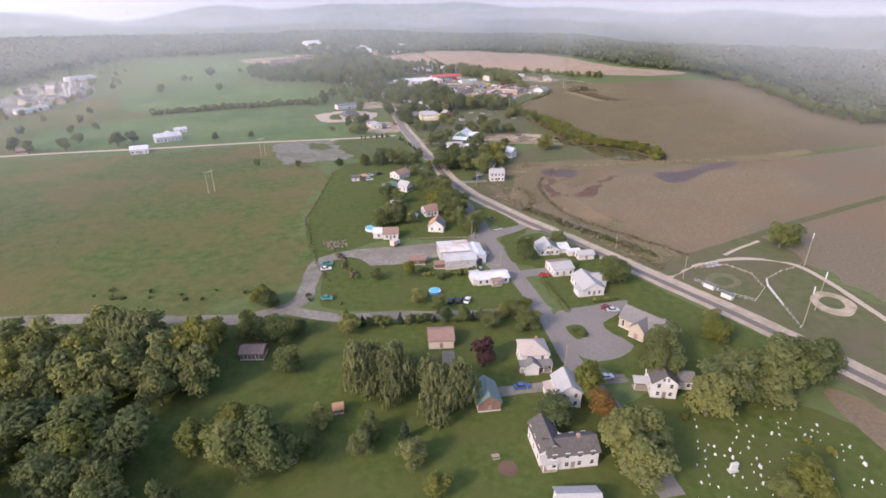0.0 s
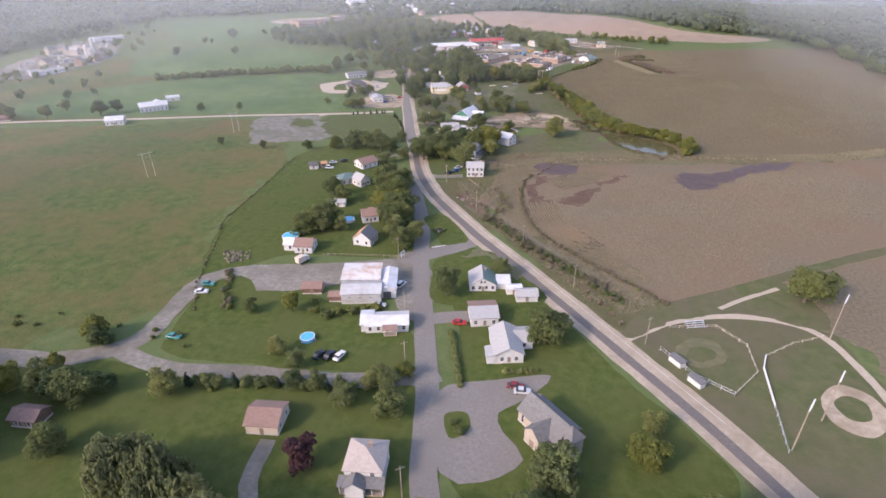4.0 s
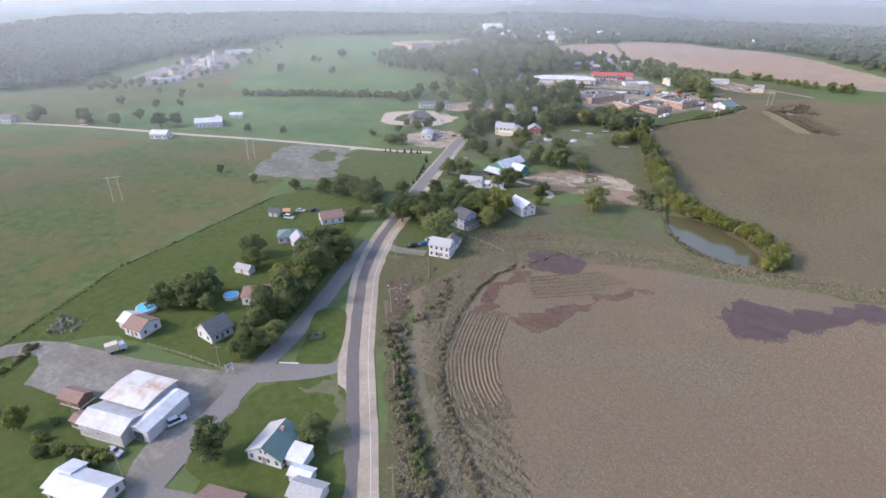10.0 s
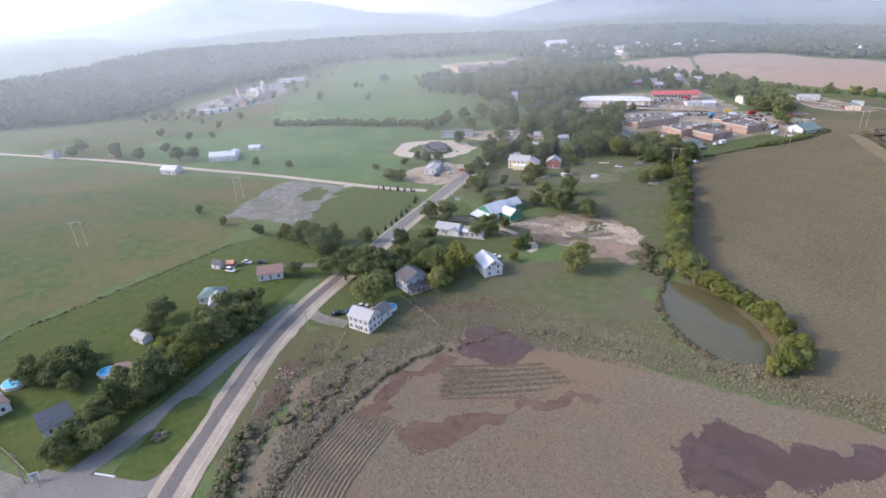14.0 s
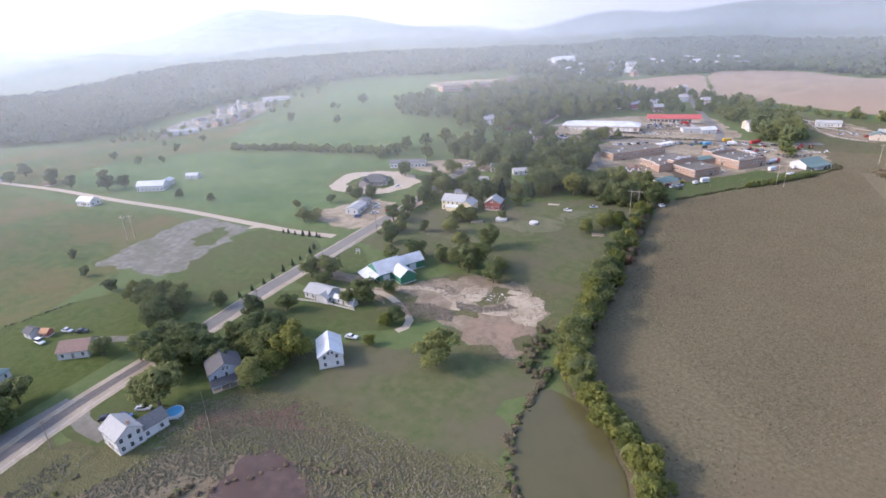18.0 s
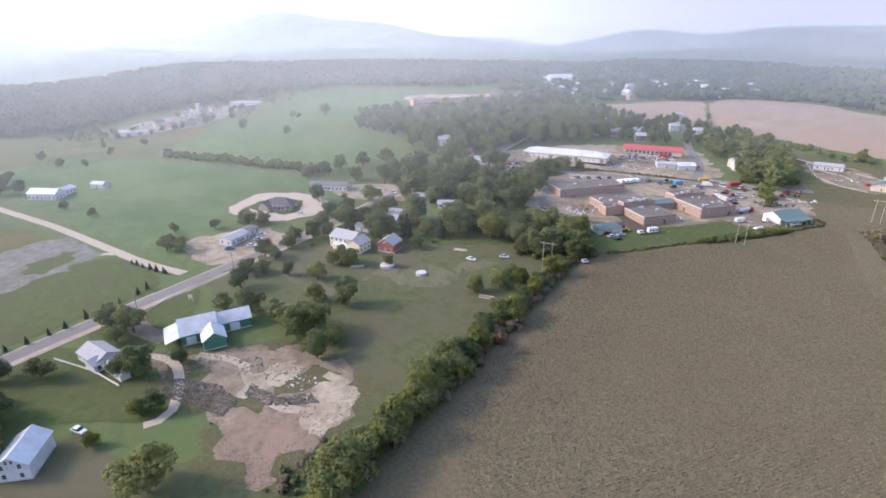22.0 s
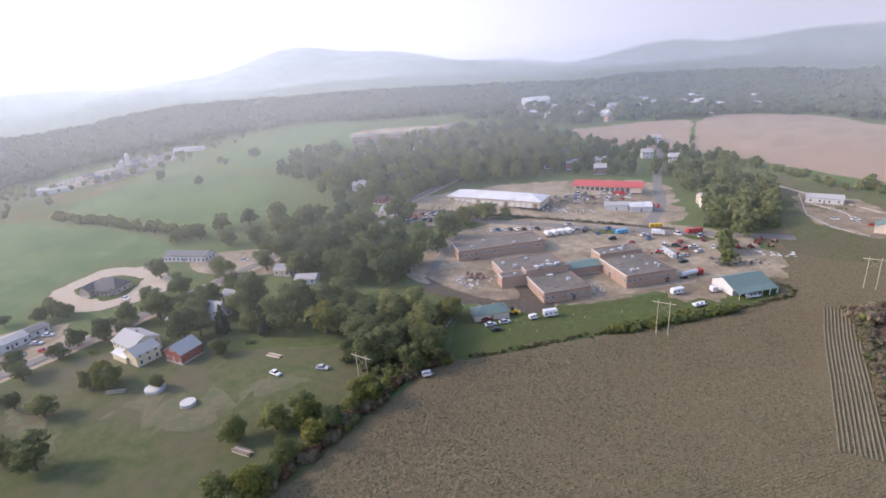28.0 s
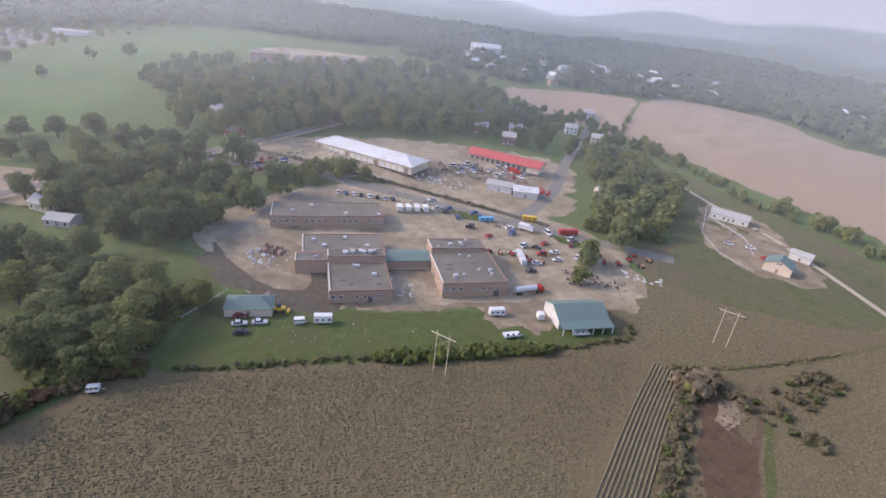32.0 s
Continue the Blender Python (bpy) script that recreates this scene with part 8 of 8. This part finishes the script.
for x, y, rz in ((106, 167, 60), (116, 179, 60), (130, 216, 60)):
    p = thing("floodlight_pole", pose(x, y, 0, 0, 0, rz), "tall ball field pole with white floodlights", "floodlight pole")
    bm = bmesh.new()
    rod(bm, (0, 0, -0.2), (0, 0, 15), 0.2, 0.12, 8)
    part("pole", bm, M["wood"], p)
    bm = bmesh.new()
    box(bm, 3.2, 0.15, 0.15, 0, 0, 14.6)
    box(bm, 3.2, 0.15, 0.15, 0, 0, 13.6)
    part("crossarm", bm, M["steel"], p)
    for i in range(4):
        for z in (13.75, 14.75):
            bm = bmesh.new()
            box(bm, 0.6, 0.3, 0.55, -1.2 + i * 0.8, -0.1, z)
            part("floodlight", bm, M["trim"], p)
for x, y, rz in ((84, 193, -50), (88, 185.5, -50)):
    p = thing("dugout", pose(x, y, 0.05, 0, 0, rz), "small grey dugout shed by the ball diamond", "dugout")
    bm = bmesh.new()
    box(bm, 4.2, 2.0, 1.9)
    part("wall", bm, M["grey_siding"], p)
    bm = bmesh.new()
    box(bm, 4.7, 2.6, 0.16, 0, -0.15, 1.9)
    part("roof", bm, M["shingle_grey"], p)
bl = thing("bleachers", pose(92, 212, 0.05, 0, 0, 20), "small grey metal bleachers", "bleachers")
for i in range(4):
    bm = bmesh.new()
    box(bm, 6, 0.35, 0.06, 0, i * 0.6, 0.4 + i * 0.35)
    part("bench", bm, M["steel"], bl)
for s in (-2.8, 0, 2.8):
    bm = bmesh.new()
    rod(bm, (s, 0, 0), (s, 1.9, 1.45), 0.06)
    rod(bm, (s, 1.9, 0), (s, 1.9, 1.45), 0.06)
    part("support", bm, M["steel"], bl)
for x, y, rz, c, lab in ((-11, 233, 70, "trim", "white roadside sign board on posts"), (-62, 447, 30, "trim", "white sign board before the green barn")):
    p = thing("sign", pose(x, y, 0.1, 0, 0, rz), lab, "sign")
    for s in (-0.8, 0.8):
        bm = bmesh.new()
        box(bm, 0.12, 0.12, 2.6, s, 0, 0)
        part("post", bm, M["trim"], p)
    bm = bmesh.new()
    box(bm, 2.2, 0.12, 1.4, 0, 0, 1.3)
    b = part("board", bm, M[c], p)
    for i in range(3):
        bm = bmesh.new()
        box(bm, 1.6 - i * 0.3, 0.02, 0.14, 0, -0.07, 2.3 - i * 0.35)
        part("bar", bm, M["paint_black"], b)
cn = thing("memorial", pose(-3, 259, 0.15, 0, 0, 30), "dark monument with a shrub bed on the grass triangle", "monument")
bm = bmesh.new()
box(bm, 1.6, 0.6, 1.1)
part("stone", bm, M["shingle_dark"], cn)
bm = bmesh.new()
tube(bm, 2.2, 2.0, 0.3, n=16)
part("bed", bm, M["rubble"], cn)
for a in range(5):
    tree("shrub", -3 + 2 * math.cos(a * 1.3), 259 + 2 * math.sin(a * 1.3), 1.2)


def hedge(pts, w, h, label):
    """A clipped hedge: a run of leafy clumps."""
    line = spline(pts, 1.1)
    ob = wood(["shrub"], [(v.x, v.y) for v in line], (h * 0.9, h * 1.1), label)
    ob.name = ob.data.name = "hedge"
    return tagged(ob, category="hedge")


hedge([(18.9, 190.8), (22.7, 180), (26.6, 168.8)], 1, 1.5, "clipped dark green hedge across the lawn")
for x in range(7):
    tree("shrub", 37.5 + x * 1.36, 176.9 + x * 0.43, 1.5, "row of clipped dark bushes")

# ---- loose matter ----
def heaps(name, pts, count, size, mat, label, seed, flat=0.6):
    """Broken lumps strewn inside an outline, joined into one mass."""
    rng = np.random.default_rng(seed)
    xs, ys = [p[0] for p in pts], [p[1] for p in pts]
    verts, faces = [], []
    n = 0
    while n < count:
        x, y = rng.uniform(min(xs), max(xs)), rng.uniform(min(ys), max(ys))
        if not inside(x, y, pts):
            continue
        s = size * rng.uniform(0.4, 1.4)
        a = rng.uniform(0, 6.28)
        ca, sa, lx, ly, lz = math.cos(a), math.sin(a), s * rng.uniform(0.4, 1.6), s * rng.uniform(0.3, 0.8), s * flat * rng.uniform(0.4, 1.2)
        k = len(verts)
        for dx, dy, dz in ((-1, -1, 0), (1, -1, 0), (1, 1, 0), (-1, 1, 0), (-0.6, -0.7, 1), (0.8, -0.5, 0.8), (0.6, 0.7, 1), (-0.8, 0.5, 0.7)):
            u, v = dx * lx / 2, dy * ly / 2
            verts.append((x + u * ca - v * sa, y + u * sa + v * ca, 0.06 + dz * lz))
        faces += [tuple(k + i for i in f) for f in ((4, 5, 6, 7), (0, 1, 5, 4), (1, 2, 6, 5), (2, 3, 7, 6), (3, 0, 4, 7))]
        n += 1
    me = bpy.data.meshes.new(name)
    me.from_pydata(verts, [], faces)
    me.materials.append(mat)
    return tagged(new(name, me), label, "rubble", kind="stuff")


heaps("rubble_heap", [(-10, 428), (2, 438), (14, 440), (18, 434), (6, 428), (-4, 422)], 1900, 0.42, M["rubble"], "grey heaps of broken concrete and timber", 1, 0.9)
heaps("rubble_heap", [(8, 446), (20, 450), (24, 458), (30, 458), (22, 446), (12, 442)], 1100, 0.4, M["rubble"], "grey heaps of rubble and brush in the dirt yard", 2, 0.9)
heaps("debris", [(-6, 296), (2, 302), (8, 294), (4, 290)], 60, 0.5, M["coping"], "scattered white debris in the garden bed", 3, 0.4)
heaps("debris", [(-82, 220), (-72, 224), (-68, 216), (-76, 212)], 70, 0.9, M["rubble"], "pile of lumber and scrap by the lane", 4, 0.8)
heaps("debris", [(-6, 606), (10, 600), (14, 612), (0, 618)], 50, 0.7, M["coping"], "scattered scrap at the wood edge", 5, 0.4)
heaps("yard_scrap", [(-46, 656), (-36, 676), (-22, 672), (-30, 654)], 60, 1.1, M["grey_siding"], "pallets and scrap stacked in the yard", 6, 0.8)
heaps("yard_scrap", [(-44, 664), (-38, 670), (-34, 666), (-40, 660)], 40, 1.8, M["shingle_brown"], "dark red stacked crates", 7, 0.9)
heaps("yard_scrap", [(-120, 790), (-100, 815), (-72, 820), (-60, 836), (-74, 800), (-104, 780)], 420, 1.5, M["rubble"], "clutter of equipment in the market yard", 8, 0.8)
heaps("yard_scrap", [(-64, 818), (-50, 832), (-44, 822), (-56, 812)], 60, 1.6, M["paint_red"], "red farm equipment stored in the yard", 9, 0.7)
heaps("yard_scrap", [(22, 762), (40, 780), (46, 772), (32, 756)], 60, 1.2, M["shingle_dark"], "dark tyres and machinery at the yard edge", 10, 0.7)
heaps("yard_scrap", [(34, 786), (46, 796), (50, 790), (40, 782)], 20, 1.6, M["roof_white"], "white panels lying in the yard", 11, 0.3)
heaps("yard_scrap", [(-160, 680), (-120, 690), (-116, 716), (-160, 730)], 110, 1.6, M["rubble"], "clutter of crates in the gravel yard", 12, 0.8)
heaps("yard_scrap", [(20, 892), (50, 884), (64, 868), (40, 862)], 30, 1.0, M["rubble"], "hay and gear in the farm yard", 13, 0.8)
fixed(heaps("plant_clutter", [(-480, 500), (-470, 560), (-505, 620), (-545, 640), (-556, 590), (-540, 500)], 90, 3.4, M["shingle_light"], "pale buildings and clutter of a distant plant", 14, 0.8))
heaps("litter", [(6, 626), (30, 668), (40, 700), (30, 690), (0, 640)], 50, 0.4, M["coping"], "scattered white litter on the grass", 15, 0.3)


def growth(name, pts, count, size, mat, label, seed, lift=0.35, rows=None, hole=(), soft=8.0):
    """Low crop or weed tufts over an outline, as one mass of small bent shells."""
    rng = np.random.default_rng(seed)
    P = np.array(pts)
    lo, hi = P.min(0), P.max(0)
    got = []
    have = 0
    while have < count:
        q = rng.uniform(lo, hi, (count * 2, 2))
        if rows:
            a, pitch = math.radians(rows[0]), rows[1]
            nx, ny = -math.sin(a), math.cos(a)
            d = q[:, 0] * nx + q[:, 1] * ny
            s = np.round(d / pitch) * pitch - d + rng.normal(0, pitch * 0.12, len(q))
            q = q + np.stack([nx * s, ny * s], 1)
        hit = np.zeros(len(q), bool)
        for (x1, y1), (x2, y2) in zip(pts, pts[1:] + pts[:1]):
            cross = ((y1 > q[:, 1]) != (y2 > q[:, 1])) & (q[:, 0] < (x2 - x1) * (q[:, 1] - y1) / (y2 - y1 + 1e-9) + x1)
            hit ^= cross
        for h in hole:
            deep = np.zeros(len(q), bool)
            for (x1, y1), (x2, y2) in zip(h, h[1:] + h[:1]):
                deep ^= ((y1 > q[:, 1]) != (y2 > q[:, 1])) & (q[:, 0] < (x2 - x1) * (q[:, 1] - y1) / (y2 - y1 + 1e-9) + x1)
            hit &= ~deep
        edge = np.full(len(q), 1e9)
        for (x1, y1), (x2, y2) in zip(pts, pts[1:] + pts[:1]):
            dx, dy = x2 - x1, y2 - y1
            u = np.clip(((q[:, 0] - x1) * dx + (q[:, 1] - y1) * dy) / (dx * dx + dy * dy), 0, 1)
            edge = np.minimum(edge, np.hypot(q[:, 0] - x1 - u * dx, q[:, 1] - y1 - u * dy))
        hit &= rng.random(len(q)) < edge / soft
        got.append(q[hit])
        have += hit.sum()
    q = np.concatenate(got)[:count]
    s = size * rng.uniform(0.5, 1.35, (count, 1))
    c = np.concatenate([q, 0.06 + lift * s * rng.uniform(0.5, 1.5, (count, 1))], 1)
    verts = np.empty((count, 6, 3))
    verts[:, 0] = c + np.concatenate([rng.normal(0, 0.12, (count, 2)) * s, s * 0.32], 1)
    for k in range(5):
        a = 2 * math.pi * k / 5 + rng.uniform(-0.5, 0.5, count)
        r = s[:, 0] * rng.uniform(0.35, 0.75, count)
        verts[:, k + 1, 0] = c[:, 0] + np.cos(a) * r
        verts[:, k + 1, 1] = c[:, 1] + np.sin(a) * r
        verts[:, k + 1, 2] = np.maximum(0.07, c[:, 2] - s[:, 0] * rng.uniform(0.1, 0.5, count))
    base = np.arange(count) * 6
    faces = np.concatenate([np.stack([base, base + 1 + k, base + 1 + (k + 1) % 5], 1) for k in range(5)])
    me = bpy.data.meshes.new(name)
    me.from_pydata(verts.reshape(-1, 3).tolist(), [], faces.tolist())
    me.materials.append(mat)
    return tagged(new(name, me), label, "crop" if "crop" in name else "weeds", kind="stuff")


def island_material(name, cols):
    """Each tuft takes one of several dry tones."""
    m = bpy.data.materials.new(name)
    m.use_nodes = True
    n, l = m.node_tree.nodes, m.node_tree.links
    g = n.new("ShaderNodeNewGeometry")
    r = n.new("ShaderNodeValToRGB")
    while len(r.color_ramp.elements) < len(cols):
        r.color_ramp.elements.new(0.5)
    for i, c in enumerate(cols):
        r.color_ramp.elements[i].position = i / (len(cols) - 1)
        r.color_ramp.elements[i].color = (*c, 1)
    l.new(g.outputs["Random Per Island"], r.inputs[0])
    b = n["Principled BSDF"]
    b.inputs["Roughness"].default_value = 1.0
    tx = n.new("ShaderNodeTexNoise")
    tx.inputs["Scale"].default_value = 0.03
    l.new(g.outputs["Position"], tx.inputs["Vector"])
    hsv = n.new("ShaderNodeHueSaturation")
    mr = n.new("ShaderNodeMapRange")
    mr.inputs["To Min"].default_value, mr.inputs["To Max"].default_value = 0.75, 1.25
    l.new(tx.outputs["Fac"], mr.inputs["Value"])
    l.new(mr.outputs[0], hsv.inputs["Value"])
    l.new(r.outputs[0], hsv.inputs["Color"])
    l.new(hsv.outputs["Color"], b.inputs["Base Color"])
    return m


bean = island_material("bean_tufts", [(0.07, 0.064, 0.034), (0.1, 0.086, 0.046), (0.118, 0.1, 0.056), (0.14, 0.116, 0.07), (0.165, 0.138, 0.086), (0.094, 0.09, 0.04)])
stub = island_material("stubble_tufts", [(0.112, 0.096, 0.06), (0.146, 0.122, 0.078), (0.172, 0.142, 0.094), (0.2, 0.166, 0.112)])
weed = island_material("weed_tufts", [(0.108, 0.102, 0.054), (0.138, 0.118, 0.072), (0.165, 0.142, 0.092)])
tuft = island_material("grass_tufts", [(0.072, 0.094, 0.03), (0.09, 0.108, 0.038), (0.108, 0.116, 0.046)])
WET = HOLLOWS
growth("headland_weeds", [(68, 236), (54, 250), (46, 258), (50, 266), (62, 262), (78, 246), (84, 232)], 2600, 0.55, weed, "ragged waves of trampled stalks on the headland", 13, 0.35, rows=(-10, 3.2), soft=3)
growth("bean_crop", [(60, 480), (130, 440), (190, 600), (185, 690), (128, 660), (96, 690), (84, 740), (66, 742), (54, 704), (30, 652), (14, 612), (24, 575), (42, 520)], 95000, 0.5, bean, "drying bean crop in loose rows", 1, 0.2, rows=(70, 0.9))
growth("bean_crop", [(106, 408), (130, 400), (240, 450), (330, 560), (300, 760), (190, 690), (190, 600), (130, 440), (62, 478)], 34000, 0.6, bean, "drying bean crop in loose rows", 2, 0.2, soft=40)
growth("stubble_crop", [(66, 216), (104, 232), (150, 275), (200, 330), (200, 396), (140, 378), (80, 364), (30, 350), (18, 330), (16, 304), (34, 278)], 52000, 0.36, stub, "short corn stubble on the field", 3, 0.16, hole=WET, soft=20)
growth("field_edge_weeds", [(6, 300), (24, 276), (46, 252), (62, 226), (70, 212), (84, 221.5), (82, 229), (68, 236), (54, 256), (36, 284), (24, 308), (24, 336), (44, 352), (80, 366), (130, 378), (200, 400), (240, 424), (236, 436), (190, 412), (120, 394), (70, 384), (30, 368), (8, 352), (8, 320)],
       17500, 0.6, weed, "rank dry weeds along the field edge", 4, 0.3, hole=WET, soft=3)
growth("rough_weeds", [(-12, 338), (-6, 352), (2, 362), (14, 374), (34, 379), (56, 386), (82, 394), (84, 382), (44, 364), (18, 348), (4, 334)], 5200, 0.5, weed, "rank weeds below the houses", 14, 0.3, soft=4, hole=WET)
growth("meadow_weeds", [(-66, 181), (-80, 202), (-100, 245), (-108, 281), (-116, 335), (-186, 405), (-260, 372), (-330, 300), (-330, 170), (-150, 162), (-95, 168)], 16000, 0.5, tuft, "tufts of rank meadow grass", 5, 0.1, soft=40)
growth("pit_weeds", [(96, 690), (120, 676), (170, 690), (190, 760), (130, 790), (100, 770), (120, 720)], 9000, 0.5, bean, "dry weeds round the dirt pit", 6, 0.15)
growth("bank_weeds", [(13, 271), (33, 251), (49, 232), (61, 217), (66, 220), (51, 245), (30, 266), (8, 294), (0, 316), (-10, 318), (-2, 296)], 3500, 0.5, weed, "rank weeds on the road bank", 7, 0.35, soft=2)
# furrows with dead rows between the wet hollows
growth("furrow_crop", [(34, 332), (43, 318), (62, 334), (70, 350), (56, 352), (44, 336)], 2600, 0.5, weed, "rows of dead stalks between wet furrows", 8, 0.35, rows=(46, 2.35), soft=1.5, hole=WET)
YARD = [(-28, 428), (-23, 433), (-15, 448), (-8, 463), (6, 472), (16, 474), (32, 469), (40, 459), (47, 438), (42, 430), (28, 431), (15, 432), (-3, 428), (-14, 424)]
growth("yard_weeds", [(8 + (x - 8) * 1.16, 449 + (y - 449) * 1.16) for x, y in YARD], 3600, 0.45, weed, "weeds and brush round the dirt yard", 9, 0.1, soft=2, hole=[[(8 + (x - 8) * 0.86, 449 + (y - 449) * 0.86) for x, y in YARD]])
heaps("yard_debris", [(-20, 436), (-6, 452), (6, 462), (22, 462), (36, 454), (32, 446), (14, 454), (0, 443), (-12, 431)], 420, 0.7, M["rubble"], "broken brick, timber and earth strewn over the yard", 21, 0.4)
heaps("yard_debris", [(12, 458), (19, 464), (24, 460), (18, 453)], 26, 0.9, M["coping"], "pale broken slabs piled in the dirt yard", 22, 0.3)
heaps("yard_clods", YARD, 600, 0.35, M["dirt"], "loose clods and ruts over the dirt yard", 16, 0.15)
growth("rough_weeds", [(48, 746), (54, 770), (40, 794), (30, 836), (62, 842), (150, 840), (190, 790), (126, 730), (92, 744), (70, 738)], 14000, 0.55, bean, "rough weeds of the field corner", 10, 0.15, soft=5)
growth("row_crop", [(78, 742), (88, 747), (98, 722), (109, 696), (121, 665), (113, 661), (99, 690), (88, 716)], 1500, 0.42, stub, "pale trodden crop rows beside the dirt pit", 11, 0.1, rows=(115, 1.25), soft=0.5)
heaps("yard_scrap", [(-86, 742), (-60, 752), (-30, 770), (-10, 782), (-16, 770), (-44, 750), (-76, 734)], 130, 1.2, M["rubble"], "pallets, machinery and scrap along the yard", 17, 0.7)
heaps("yard_scrap", [(-160, 735), (-120, 752), (-80, 772), (-60, 786), (-76, 792), (-120, 772), (-160, 752)], 200, 1.3, M["coping"], "crates and market stalls in the gravel yard", 18, 0.7)
heaps("yard_scrap", [(-8, 690), (4, 700), (14, 696), (2, 682)], 30, 1.0, M["coping"], "pale crates stacked between the school wings", 19, 0.7)
heaps("pit_clods", PIT, 420, 0.7, M["pit_soil"], "clods and ridges of bare soil in the pit", 20, 0.3)


# ---- the whole plan laid on the land ----
def settle():
    """Moves every thing to its place and height on the rising ground."""
    def lay(me, keep, sheet):
        v = np.empty(len(me.vertices) * 3)
        me.vertices.foreach_get("co", v)
        v = v.reshape(-1, 3)
        on = (v[:, 0] < 30) | (v[:, 1] > 870)
        x, y = v[on, 0], v[on, 1]
        if not keep:
            x, y = site(x, y)
        h = height(x, y)
        v[on] = np.stack([x, y, h + v[on, 2] * (1 + (3 * ease(h / 3) if sheet else 0))], 1)
        me.vertices.foreach_set("co", v.ravel())
        me.update()

    def finer(me):
        """Long edges on the slope are cut, so that the sheet can follow it."""
        bm = bmesh.new()
        bm.from_mesh(me)
        for _ in range(6):
            long = [e for e in bm.edges if e.calc_length() > 13 and (min(q.co.x for q in e.verts) < 30 and max(q.co.y for q in e.verts) > 410 or max(q.co.y for q in e.verts) > 870)]
            if not long:
                break
            bmesh.ops.subdivide_edges(bm, edges=long, cuts=1)
            bmesh.ops.triangulate(bm, faces=[f for f in bm.faces if len(f.verts) > 4])
        bm.to_mesh(me)
        bm.free()

    done = set()
    for ob in list(scene.objects):
        if ob.parent or ob.type not in {"MESH", "EMPTY"} or ob.name in {LAND.name, "backdrop", "backdrop_sky"} or ob.name.startswith("haze"):
            continue
        keep = ob.name in FIXED
        for o in (ob, *ob.children) if ob.matrix_basis.translation.length < 0.01 else (ob,):
            p = o.matrix_basis.translation
            if o.type == "MESH" and p.length < 0.01:
                if o.data.name not in done:
                    done.add(o.data.name)
                    sheet = ob.get("kind") == "structure"
                    if sheet:
                        finer(o.data)
                    lay(o.data, keep, sheet)
            elif p.length >= 0.01 and (p.x < 30 or p.y > 870):
                x, y = (p.x, p.y) if keep else site(p.x, p.y)
                o.matrix_basis.translation = (x, y, p.z + height(x, y))


settle()
